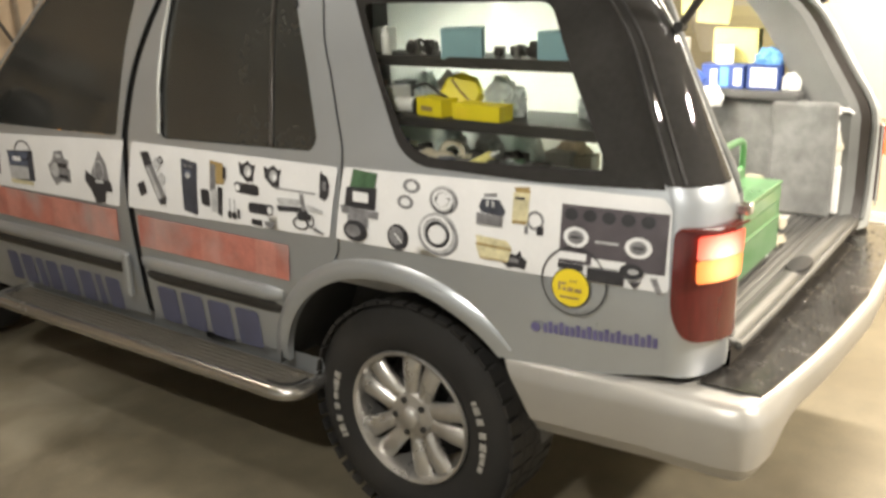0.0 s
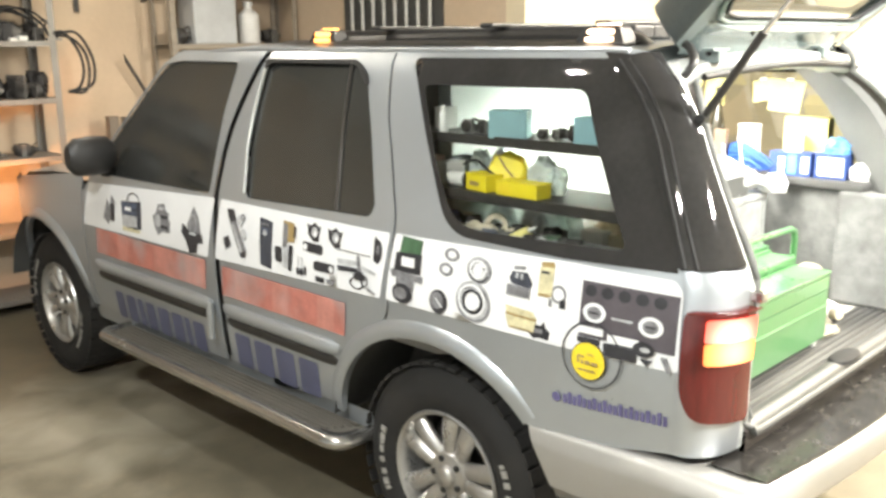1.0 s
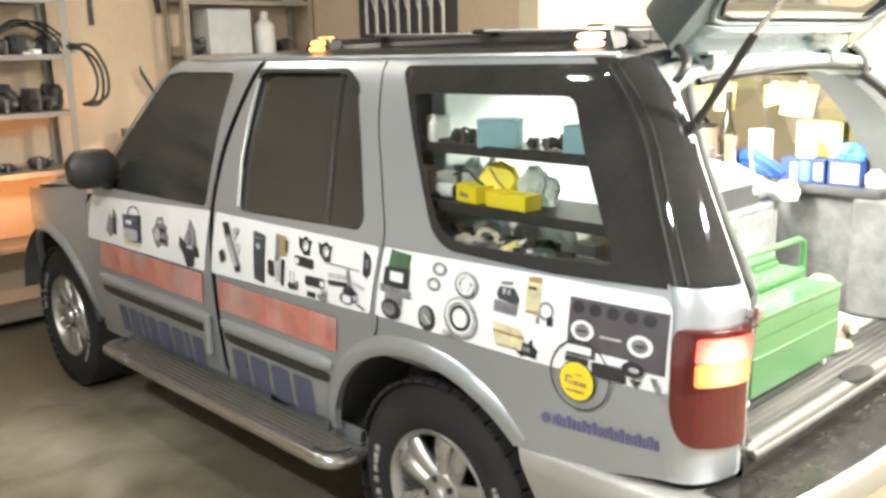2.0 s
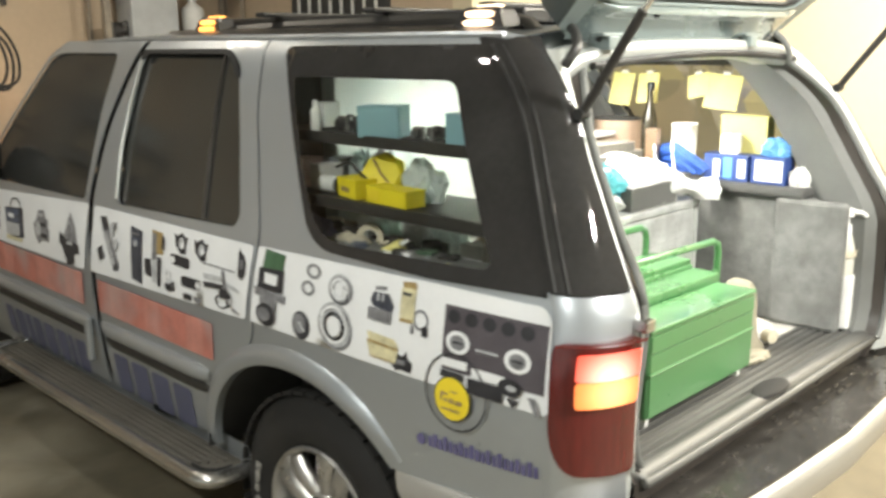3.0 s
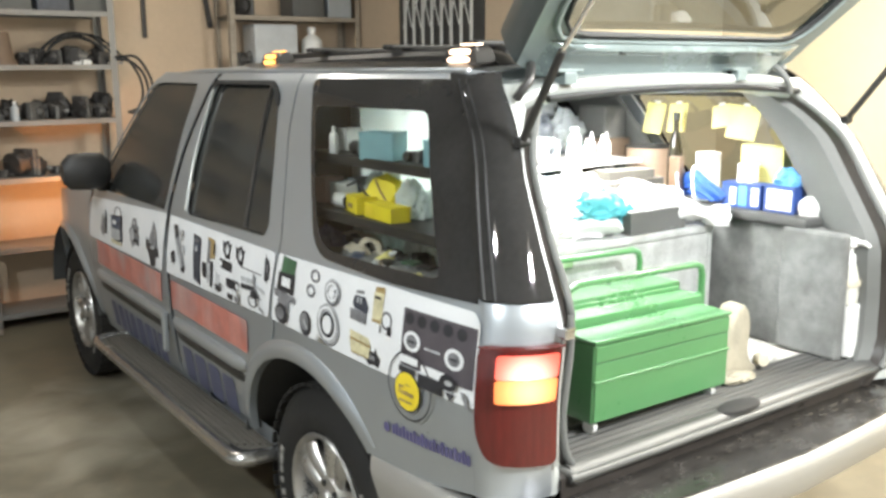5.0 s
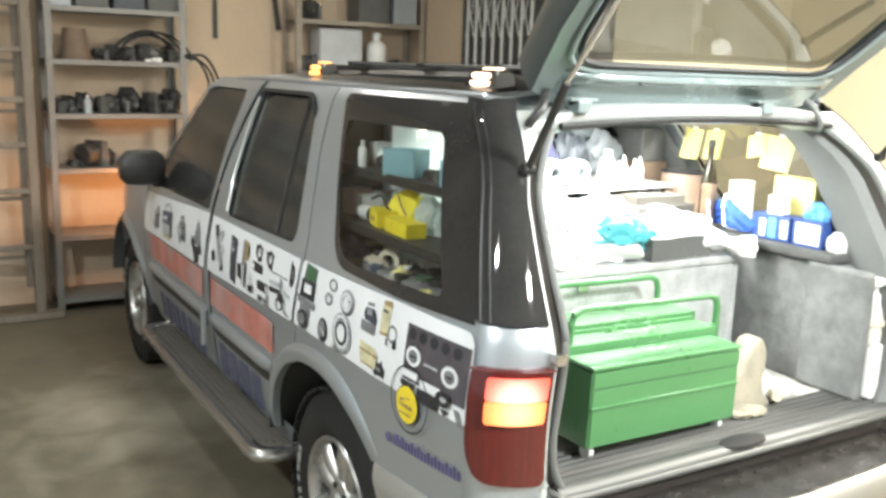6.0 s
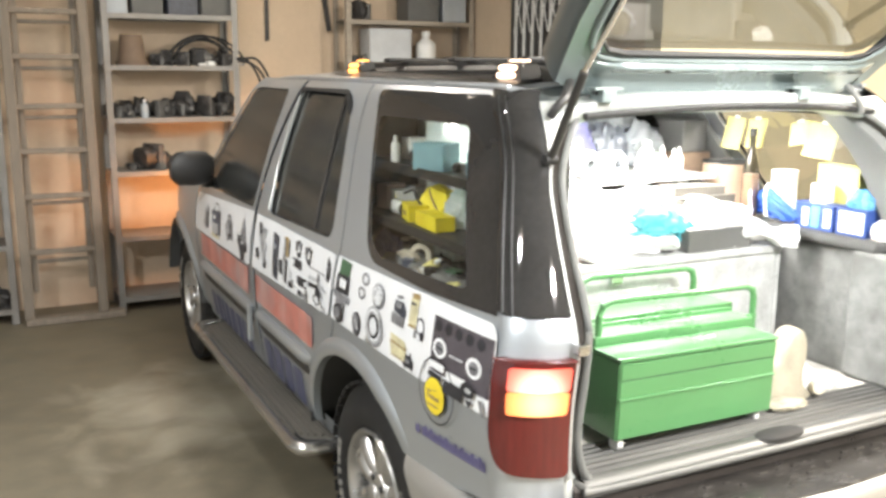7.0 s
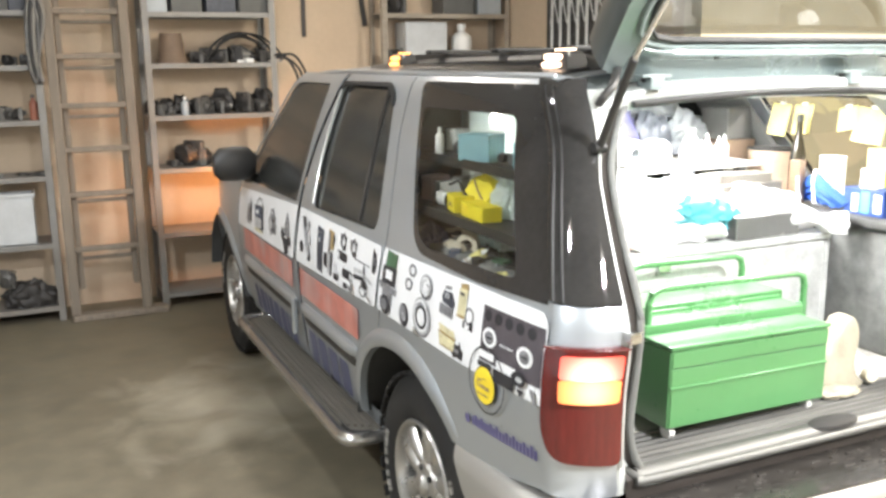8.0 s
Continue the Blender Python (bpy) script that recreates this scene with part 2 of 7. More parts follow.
M["cloth_white"] = material("white_cloth", (0.6, 0.6, 0.58), 0.8, 0.0, 0.1, 8, 90, bump=0.3)
M["plastic_bag"] = material("white_plastic_bag", (0.64, 0.64, 0.64), 0.35, 0.0, 0.06, 8, 60, bump=0.2)
M["teal"] = material("teal_cloth", (0.07, 0.33, 0.38), 0.6, 0.0, 0.15, 10, 90, bump=0.2)
M["cream"] = material("cream_leather", (0.6, 0.54, 0.42), 0.6, 0.0, 0.15, 12, 90, bump=0.2)
M["sackcloth"] = material("grey_cream_sackcloth", (0.25, 0.225, 0.17), 0.85, 0.0, 0.2, 14, 120, bump=0.4)
M["slate_bag"] = material("slate_plastic_bag", (0.085, 0.095, 0.11), 0.4, 0.0, 0.15, 8, 60, bump=0.2)
M["dark_box"] = material("dark_grey_case", (0.1, 0.1, 0.095), 0.6, 0.0, 0.15, 12, 90)
M["plastic_clear"] = material("cloudy_clear_plastic", (0.55, 0.54, 0.48), 0.25, 0.0, 0.08, 10, 60)
M["white_plastic"] = material("white_plastic", (0.76, 0.76, 0.74), 0.4, 0.0, 0.07, 12, 60)
M["blue_box"] = material("blue_carton", (0.025, 0.06, 0.22), 0.5, 0.0, 0.12, 12, 60)
M["blue_rope"] = material("blue_rope", (0.02, 0.08, 0.33), 0.5, 0.0, 0.2, 40, 160, bump=0.3)
M["blue_light"] = material("light_blue_plastic", (0.1, 0.3, 0.62), 0.45, 0.0, 0.12, 12, 60)
M["cyan"] = material("teal_blue_carton", (0.2, 0.37, 0.41), 0.6, 0.0, 0.1, 12, 60)
M["yellow"] = material("yellow_plastic", (0.8, 0.66, 0.03), 0.45, 0.0, 0.1, 12, 60)
M["paper_yellow"] = material("pale_yellow_paper", (0.75, 0.68, 0.26), 0.7, 0.0, 0.08, 12, 60)
M["orange"] = material("orange_plastic", (0.7, 0.18, 0.07), 0.5, 0.0, 0.1, 12, 60)
M["brown"] = material("brown_card", (0.2, 0.13, 0.085), 0.4, 0.2, 0.15, 12, 60)
M["bottle"] = material("dark_bottle_glass", (0.03, 0.025, 0.015), 0.1, 0.0, 0.1, 12, 60, coat=0.5)
M["concrete"] = material("concrete_floor", (0.165, 0.143, 0.1), 0.5, 0.0, 0.22, 8.0, 90, bump=0.25, dirt=(0.08, 0.064, 0.043), dirt_amount=0.35)
ct = M["concrete"].node_tree
cn, cr, cx = ct.nodes.new("ShaderNodeTexNoise"), ct.nodes.new("ShaderNodeMapRange"), ct.nodes.new("ShaderNodeMix")
cn.inputs["Scale"].default_value, cn.inputs["Detail"].default_value, cn.inputs["Distortion"].default_value = 2.6, 10, 0.5
cr.inputs[1].default_value, cr.inputs[2].default_value, cr.inputs[4].default_value = 0.66, 1.05, 0.75
cx.data_type = "RGBA"
cx.inputs[7].default_value = (0.4, 0.36, 0.28, 1)
cb = ct.nodes["Principled BSDF"].inputs["Base Color"]
ct.links.new(ct.nodes["Texture Coordinate"].outputs["Object"], cn.inputs["Vector"])
ct.links.new(cb.links[0].from_socket, cx.inputs[6])
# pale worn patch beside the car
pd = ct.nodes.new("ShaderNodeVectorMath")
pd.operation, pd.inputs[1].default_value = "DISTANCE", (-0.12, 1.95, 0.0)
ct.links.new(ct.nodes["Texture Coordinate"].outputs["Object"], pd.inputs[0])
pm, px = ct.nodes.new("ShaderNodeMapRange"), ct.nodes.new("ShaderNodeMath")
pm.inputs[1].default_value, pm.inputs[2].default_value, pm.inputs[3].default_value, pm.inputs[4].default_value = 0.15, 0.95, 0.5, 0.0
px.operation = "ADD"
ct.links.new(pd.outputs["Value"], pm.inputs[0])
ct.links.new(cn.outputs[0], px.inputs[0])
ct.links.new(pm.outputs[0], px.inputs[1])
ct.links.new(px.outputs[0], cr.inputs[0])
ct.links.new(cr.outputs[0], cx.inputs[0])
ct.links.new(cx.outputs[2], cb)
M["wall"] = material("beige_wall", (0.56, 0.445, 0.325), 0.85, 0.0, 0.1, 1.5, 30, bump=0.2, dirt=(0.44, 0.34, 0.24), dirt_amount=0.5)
# For unseen walls: pale cool colour chosen to brighten reflections on the car
M["wall_plain"] = material("bounce_wall", (0.68, 0.72, 0.76), 0.85, 0.0, 0.1, 1.5, 30, bump=0.2, dirt=(0.55, 0.57, 0.58), dirt_amount=0.5)
# Paler copy of the beige wall, with lamplight put into its colour
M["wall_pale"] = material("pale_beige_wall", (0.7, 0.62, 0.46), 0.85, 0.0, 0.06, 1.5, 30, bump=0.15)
M["ceiling"] = material("ceiling_paint", (0.55, 0.55, 0.53), 0.9, 0.0, 0.1, 2, 30)
M["shelf_metal"] = material("grey_steel_shelf", (0.235, 0.228, 0.215), 0.5, 0.3, 0.15, 6, 90, dirt=(0.2, 0.16, 0.12), dirt_amount=0.5)
M["wood"] = material("worn_wood", (0.21, 0.175, 0.138), 0.7, 0.0, 0.25, 4, 60, bump=0.3, stretch=(8, 8, 1), dirt=(0.2, 0.16, 0.12), dirt_amount=0.5)
M["wood_pale"] = material("pale_grey_wood", (0.33, 0.285, 0.23), 0.7, 0.0, 0.2, 4, 60, bump=0.2, stretch=(1, 8, 8))
M["dark_part"] = material("greasy_dark_metal", (0.045, 0.042, 0.04), 0.5, 0.3, 0.4, 14, 90, bump=0.3)
M["grey_part"] = material("grey_cast_metal", (0.15, 0.147, 0.14), 0.45, 0.5, 0.4, 14, 90, bump=0.2)
M["cable"] = material("black_cable", (0.02, 0.02, 0.02), 0.5)
M["grey_blue"] = material("grey_blue_plastic", (0.38, 0.41, 0.43), 0.5, 0.0, 0.12, 8, 60)
# Translucent white that passes the cargo lamp's light to the window shelf
tm = bpy.data.materials.new("milky_panel")
tm.use_nodes = True
td, tt, tx = tm.node_tree.nodes.new("ShaderNodeBsdfDiffuse"), tm.node_tree.nodes.new("ShaderNodeBsdfTranslucent"), tm.node_tree.nodes.new("ShaderNodeMixShader")
tn = tm.node_tree.nodes.new("ShaderNodeTexNoise")
tn.inputs["Scale"].default_value = 6
tr = tm.node_tree.nodes.new("ShaderNodeValToRGB")
tr.color_ramp.elements[0].color, tr.color_ramp.elements[1].color = (0.66, 0.74, 0.74, 1), (0.9, 0.92, 0.9, 1)
tm.node_tree.links.new(tn.outputs[0], tr.inputs[0])
for n in (td, tt):
    tm.node_tree.links.new(tr.outputs[0], n.inputs[0])
tx.inputs[0].default_value = 0.6
tm.node_tree.links.new(td.outputs[0], tx.inputs[1])
tm.node_tree.links.new(tt.outputs[0], tx.inputs[2])
tm.node_tree.links.new(tx.outputs[0], tm.node_tree.nodes["Material Output"].inputs[0])
M["milky"] = tm
M["packet"] = tm.copy()
M["packet"].name = "pinkish_packet"
for nd in M["packet"].node_tree.nodes:
    if nd.type == "VALTORGB":
        nd.color_ramp.elements[0].color, nd.color_ramp.elements[1].color = (0.62, 0.5, 0.42, 1), (0.85, 0.8, 0.68, 1)
M["plastic_pale"] = material("pale_grey_plastic", (0.5, 0.52, 0.53), 0.5, 0.0, 0.1, 8, 60)
M["galv"] = material("galvanised_steel", (0.6, 0.59, 0.57), 0.45, 0.4, 0.15, 8, 90)

# ---- helpers of this scene ----


def part(name, bm, mat, parent=None, label="", smooth=False, mods=()):
    """Links a bmesh as one mesh object under a thing or a part."""
    me = bpy.data.meshes.new(name)
    for thickness in mods:
        bmesh.ops.recalc_face_normals(bm, faces=bm.faces)
        bmesh.ops.solidify(bm, geom=list(bm.faces), thickness=thickness)
    bm.normal_update()
    bm.to_mesh(me)
    bm.free()
    for m in (mat if isinstance(mat, (list, tuple)) else [mat]):
        me.materials.append(M[m] if isinstance(m, str) else m)
    if smooth:
        me.polygons.foreach_set("use_smooth", [True] * len(me.polygons))
        me.set_sharp_from_angle(angle=radians(42))
    ob = new(name, me)
    if parent:
        ob.parent = parent
    if label:
        ob["label"] = label
    return ob


def thing(name, label, category, m=None, group="", kind=""):
    ob = new(name)
    ob.empty_display_size = 0.05
    if m is not None:
        ob.matrix_world = m
    return tagged(ob, label, category, group, kind)


def structure(name, bm, mat, label, category):
    return tagged(part(name, bm, mat), label, category, kind="structure")


def box(bm, x0, x1, y0, y1, z0, z1, bevel=0.0, m=None, seg=2):
    r = bmesh.ops.create_cube(bm, size=1.0)
    vs = r["verts"]
    mat = Matrix.Translation(((x0 + x1) / 2, (y0 + y1) / 2, (z0 + z1) / 2)) @ Matrix.Diagonal((x1 - x0, y1 - y0, z1 - z0, 1))
    bmesh.ops.transform(bm, matrix=(m @ mat) if m is not None else mat, verts=vs)
    if bevel > 0:
        es = list({e for v in vs for e in v.link_edges})
        bmesh.ops.bevel(bm, geom=es, offset=bevel, segments=seg, affect="EDGES", profile=0.5)
    return bm


def B(*a, **k):
    return box(bmesh.new(), *a, **k)


def cyl(bm, p0, p1, r0, r1=None, seg=16, caps=True):
    p0, p1 = Vector(p0), Vector(p1)
    r1 = r0 if r1 is None else r1
    d = p1 - p0
    m = Matrix.Translation((p0 + p1) / 2) @ d.to_track_quat("Z", "Y").to_matrix().to_4x4()
    bmesh.ops.create_cone(bm, cap_ends=caps, segments=seg, radius1=max(r0, 1e-4), radius2=max(r1, 1e-4), depth=d.length, matrix=m)
    return bm


def tube(bm, pts, r, seg=8):
    """A round bar along a line of points."""
    pts = [Vector(p) for p in pts]
    rings = []
    up = Vector((0.13, 0.21, 0.97))
    for i, p in enumerate(pts):
        d = (pts[min(i + 1, len(pts) - 1)] - pts[max(i - 1, 0)]).normalized()
        a = d.cross(up)
        if a.length < 0.05:
            a = d.cross(Vector((1, 0.1, 0)))
        a.normalize()
        b = d.cross(a)
        rr = r[i] if isinstance(r, (list, tuple)) else r
        rings.append([bm.verts.new(p + a * rr * math.cos(2 * math.pi * k / seg) + b * rr * math.sin(2 * math.pi * k / seg)) for k in range(seg)])
    for q, s in zip(rings, rings[1:]):
        for k in range(seg):
            bm.faces.new((q[k], q[(k + 1) % seg], s[(k + 1) % seg], s[k]))
    bm.faces.new(rings[0][::-1])
    bm.faces.new(rings[-1])
    return bm


def lathe(bm, profile, centre, axis="Z", seg=24, caps=False):
    """Turns a profile of (radius, height) round an axis through centre."""
    c = Vector(centre)
    rot = {"Z": Matrix.Identity(3), "X": Matrix(((0, 0, 1), (1, 0, 0), (0, 1, 0))), "Y": Matrix(((0, 1, 0), (0, 0, 1), (1, 0, 0)))}[axis]
    rings = []
    for r, h in profile:
        rings.append([bm.verts.new(c + rot @ Vector((r * math.cos(2 * math.pi * k / seg), r * math.sin(2 * math.pi * k / seg), h))) for k in range(seg)])
    for q, s in zip(rings, rings[1:]):
        for k in range(seg):
            bm.faces.new((q[k], q[(k + 1) % seg], s[(k + 1) % seg], s[k]))
    if caps:
        bm.faces.new(rings[0][::-1])
        bm.faces.new(rings[-1])
    bmesh.ops.remove_doubles(bm, verts=bm.verts, dist=1e-5)
    return bm


def smooth_curve(pts, n=6):
    """Catmull-Rom points through pts."""
    pts = [Vector(p) for p in pts]
    out = []
    for i in range(len(pts) - 1):
        a, b, c, d = pts[max(i - 1, 0)], pts[i], pts[i + 1], pts[min(i + 2, len(pts) - 1)]
        for k in range(n):
            t = k / n
            out.append(0.5 * (2 * b + (c - a) * t + (2 * a - 5 * b + 4 * c - d) * t * t + (3 * b - a - 3 * c + d) * t ** 3))
    return out + [pts[-1]]


def loft(bm, rows, close=False):
    """A skin over rows of points of equal count."""
    vs = [[bm.verts.new(p) for p in row] for row in rows]
    n = len(vs[0])
    for a, b in zip(vs, vs[1:]):
        for k in range(n if close else n - 1):
            bm.faces.new((a[k], a[(k + 1) % n], b[(k + 1) % n], b[k]))
    return vs


def rounded(pts, r, n=4):
    """A polygon with its corners rounded by r (a number or one per corner)."""
    out = []
    k = len(pts)
    for i in range(k):
        p, a, b = Vector(pts[i]), Vector(pts[i - 1]), Vector(pts[(i + 1) % k])
        ri = r[i] if isinstance(r, (list, tuple)) else r
        if ri <= 0:
            out.append(p)
            continue
        u, v = (a - p), (b - p)
        d = min(ri, u.length * 0.48, v.length * 0.48)
        s, e = p + u.normalized() * d, p + v.normalized() * d
        for j in range(n + 1):
            t = j / n
            out.append((1 - t) ** 2 * s + 2 * t * (1 - t) * p + t * t * e)
    return out


def inside(p, poly):
    hit = False
    n = len(poly)
    for i in range(n):
        a, b = poly[i], poly[i - 1]
        if (a[1] > p[1]) != (b[1] > p[1]) and p[0] < (b[0] - a[0]) * (p[1] - a[1]) / (b[1] - a[1]) + a[0]:
            hit = not hit
    return hit


def sheet(bm, outline, surf, holes=(), step=0.05):
    """A polygon with holes in the plane (u, v), meshed finely and laid on surf(u, v)."""
    def densify(poly):
        out = []
        for i in range(len(poly)):
            a, b = Vector(poly[i - 1]), Vector(poly[i])
            n = max(1, int((b - a).length / step))
            out += [a + (b - a) * (k / n) for k in range(n)]
        return out
    loops = [densify(outline)] + [densify(h) for h in holes]
    vs, es = [], []
    for lp in loops:
        s = len(vs)
        vs += [Vector((p[0], p[1])) for p in lp]
        es += [(s + i, s + (i + 1) % len(lp)) for i in range(len(lp))]
    us, ws = [p[0] for p in loops[0]], [p[1] for p in loops[0]]
    u = min(us) + step * 0.5
    while u < max(us):
        w = min(ws) + step * 0.5
        while w < max(ws):
            if inside((u, w), loops[0]) and not any(inside((u, w), h) for h in loops[1:]):
                if min((Vector((u, w)) - q).length for lp in loops for q in lp) > step * 0.4:
                    vs.append(Vector((u, w)))
            w += step
        u += step
    r = geometry.delaunay_2d_cdt(vs, es, [], 0, 1e-5)
    made = [bm.verts.new(surf(p[0], p[1])) for p in r[0]]
    for f in r[2]:
        c = sum((r[0][i] for i in f), Vector((0, 0))) / len(f)
        if inside(c, loops[0]) and not any(inside(c, h) for h in loops[1:]):
            try:
                bm.faces.new([made[i] for i in f])
            except ValueError:
                pass
    loose = [v for v in bm.verts if not v.link_faces]
    bmesh.ops.delete(bm, geom=loose, context="VERTS")
    slivers = [f for f in bm.faces if f.calc_area() < 1e-7]
    bmesh.ops.dissolve_degenerate(bm, dist=1e-4, edges=list({e for f in slivers for e in f.edges}))
    return bm

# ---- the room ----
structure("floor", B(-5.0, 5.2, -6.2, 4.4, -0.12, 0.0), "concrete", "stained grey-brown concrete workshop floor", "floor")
structure("wall_north", B(-5.0, 2.7, 4.25, 4.45, 0.0, 3.2), "wall", "beige painted wall behind the shelves", "wall")
structure("wall_east", B(2.55, 2.7, 1.9, 4.25, 0.0, 3.2), "wall", "beige painted side wall beside the car", "wall")
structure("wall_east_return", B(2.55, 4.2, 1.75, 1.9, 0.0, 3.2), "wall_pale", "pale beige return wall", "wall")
structure("wall_east_far", B(4.05, 4.2, -6.2, 1.75, 0.0, 3.2), "wall_pale", "beige side wall, its colour paled for bright lamplight", "wall")
structure("wall_west", B(-5.2, -5.0, -6.2, 4.45, 0.0, 3.2), "wall_plain", "unseen side wall, pale and cool for reflections", "wall")
structure("wall_south", B(-5.2, 4.2, -6.4, -6.2, 0.0, 3.2), "wall_plain", "unseen rear wall, pale and cool for reflections", "wall")
structure("ceiling", B(-5.2, 4.2, -6.4, 4.45, 3.2, 3.35), "ceiling", "dull off-white ceiling", "ceiling")
structure("baseboard", B(4.03, 4.05, -6.2, 1.75, 0.0, 0.09), "white_plastic", "white skirting board at the foot of the wall", "baseboard")


def ceiling_tube(m, length):
    t = thing("ceiling_light", "white tube lamp under the ceiling, out of view", "lamp", m, "ceiling tubes")
    part("housing", B(-length / 2, length / 2, -0.09, 0.09, 0.06, 0.12, 0.01), "white_plastic", t)
    for y in (-0.045, 0.045):
        part("tube", cyl(bmesh.new(), (-length / 2 + 0.03, y, 0.045), (length / 2 - 0.03, y, 0.045), 0.014, seg=12), "tube_light", t, "glowing white tube", True)
    for x in (-length * 0.35, length * 0.35):
        part("rod", cyl(bmesh.new(), (x, 0, 0.12), (x, 0, 0.14), 0.01, seg=8), "galv", t)


ceiling_tube(pose(0.5, -3.3, 3.06, 0, 0, 90), 0.3)
t = thing("ceiling_light", "square white lamp panel hung under the ceiling", "lamp", pose(-0.95, 0.9, 3.02), "ceiling lamps")
part("housing", B(-0.11, 0.11, -0.11, 0.11, 0.02, 0.1, 0.01), "white_plastic", t)
part("diffuser", B(-0.08, 0.08, -0.08, 0.08, 0.002, 0.019, 0.004), "tube_light", t, "glowing white panel")
part("rod", cyl(bmesh.new(), (0, 0, 0.1), (0, 0, 0.18), 0.01, seg=8), "galv", t)
# Fixture made up for the added front fill
ceiling_tube(pose(0.3, 2.7, 3.06), 1.25)
# Fixture made up for the added left fill
ceiling_tube(pose(-2.5, -0.9, 3.06, 0, 0, 90), 0.3)
ceiling_tube(pose(3.0, -1.1, 3.06, 0, 0, 90), 1.25)


# ---- shelves along the far wall ----
def steel_shelf(x0, x1, y0, y1, levels, top, label, mat="shelf_metal"):
    t = thing("shelving_unit", label, "shelf", pose((x0 + x1) / 2, (y0 + y1) / 2, 0))
    hx, hy = (x1 - x0) / 2, (y1 - y0) / 2
    for sx in (-1, 1):
        for sy in (-1, 1):
            bm = B(sx * hx - 0.004 * sx, sx * hx - 0.042 * sx, sy * hy, sy * hy - 0.003 * sy, 0.0, top)
            box(bm, sx * hx, sx * hx - 0.003 * sx, sy * hy - 0.003 * sy, sy * hy - 0.042 * sy, 0.0, top)
            part("post", bm, mat, t)
    for z in levels:
        bm = B(-hx + 0.004, hx - 0.004, -hy + 0.005, hy - 0.005, z - 0.004, z)
        for sy in (-1, 1):
            box(bm, -hx + 0.004, hx - 0.004, sy * (hy - 0.005), sy * (hy - 0.008), z - 0.032, z - 0.004)
        part("board", bm, mat, t)
    return t


SHELF_Z = (0.10, 0.52, 0.96, 1.315, 1.658, 1.99)
steel_shelf(-0.225, 0.655, 3.88, 4.23, SHELF_Z, 2.35, "grey steel shelving unit full of dark car parts")
steel_shelf(-1.75, -0.845, 3.88, 4.23, SHELF_Z, 2.35, "grey steel shelving unit with boxes and loose parts")
steel_shelf(1.47, 2.53, 3.95, 4.23, (1.22, 1.63, 2.0), 2.4, "pale wooden shelving unit with boxes against the wall", "wood_pale")


def ladder():
    t = thing("ladder", "worn wooden extension ladder leaning on the wall", "ladder", pose(-0.55, 3.84, 0.0, -2.2))
    for x in (-0.235, 0.215):
        part("rail", B(x - 0.03, x + 0.03, -0.035, 0.035, 0.04, 2.75, 0.006), "wood", t)
    for x in (-0.18, 0.165):
        part("inner_rail", B(x - 0.018, x + 0.018, 0.036, 0.09, 0.2, 2.75, 0.005), "wood", t)
    for z in (0.47, 0.83, 1.12, 1.40, 1.71, 1.99, 2.27):
        part("rung", B(-0.21, 0.19, -0.02, 0.014, z - 0.018, z + 0.018, 0.006), "wood", t)
    for z in (0.40, 0.78, 1.33, 1.64, 1.93):
        part("rung", B(-0.18, 0.165, 0.05, 0.075, z - 0.012, z + 0.012, 0.005), "wood", t)
    part("foot_board", B(-0.26, 0.35, -0.07, 0.06, 0.0, 0.04, 0.006), "wood", t, "flat wooden board under the rails")


ladder()

# ---- the car ----
# The left flank lies near x = 0, the rear axle at y = 0, the nose towards +y.
WIDE = 1.66
AXLE_Z, WHEEL_R, BASE = 0.375, 0.362, 2.72
ARCH_R = 0.455
car = thing("car", "silver four-door off-road estate car with advertising stickers, tailgate open", "car", pose(0, 0, 0))


def rear_line(z):
    """Where the body ends towards the rear, by height."""
    return -0.868 + (0.48 * (z - 1.1) if z > 1.1 else 0.0) + (1.9 * (z - 1.4) ** 2 if z > 1.4 else 0.0) + (0.25 * (0.72 - z) if z < 0.72 else 0)


def side_x(y, z):
    """The left flank: bulged doors, leaning windows, rounded rear and front corners."""
    if z < 1.1:
        x = -0.02 + 0.022 * ((z - 0.86) / 0.24) ** 2 if z > 0.86 else -0.02 + 0.05 * ((0.86 - z) / 0.45) ** 2
    else:
        s = z - 1.1
        x = 0.002 + 0.30 * s + 0.12 * s * s
        if z > 1.56:
            x += 6.0 * (z - 1.56) ** 2
    if y < -0.3:
        x += 0.13 * (y + 0.3) ** 2
    if y > 2.6:
        x += 0.08 * (y - 2.6) + 0.17 * (y - 2.6) ** 2
    if z > 1.02 and y > 2.15:
        x += 0.35 * (z - 1.02)
    return x


def wrap(z):
    """How far the rounded rear corner reaches inwards, by height."""
    return 0.135 - 0.075 * min(1.0, max(0.0, (z - 1.08) / 0.32))


def corner(th, z, off=0.0):
    """The rounded rear corner: th runs from the flank (0) to the rear face (90 degrees)."""
    a = radians(th)
    yc = rear_line(z) + 0.10
    return Vector((side_x(yc, z) + wrap(z) * (1 - math.cos(a)) - off * math.cos(a), yc - 0.10 * math.sin(a) - off * math.sin(a), z))


def trail(z):
    """How far the right rear corner stands behind the left one, by height."""
    return 0.042 * min(1.0, max(0.0, (1.5 - z) / 0.35))


def left(off=0.0):
    return lambda y, z: Vector((side_x(y, z) - off, y, z))


def right(off=0.0):
    return lambda y, z: Vector((WIDE - side_x(y, z) + off, y, z))


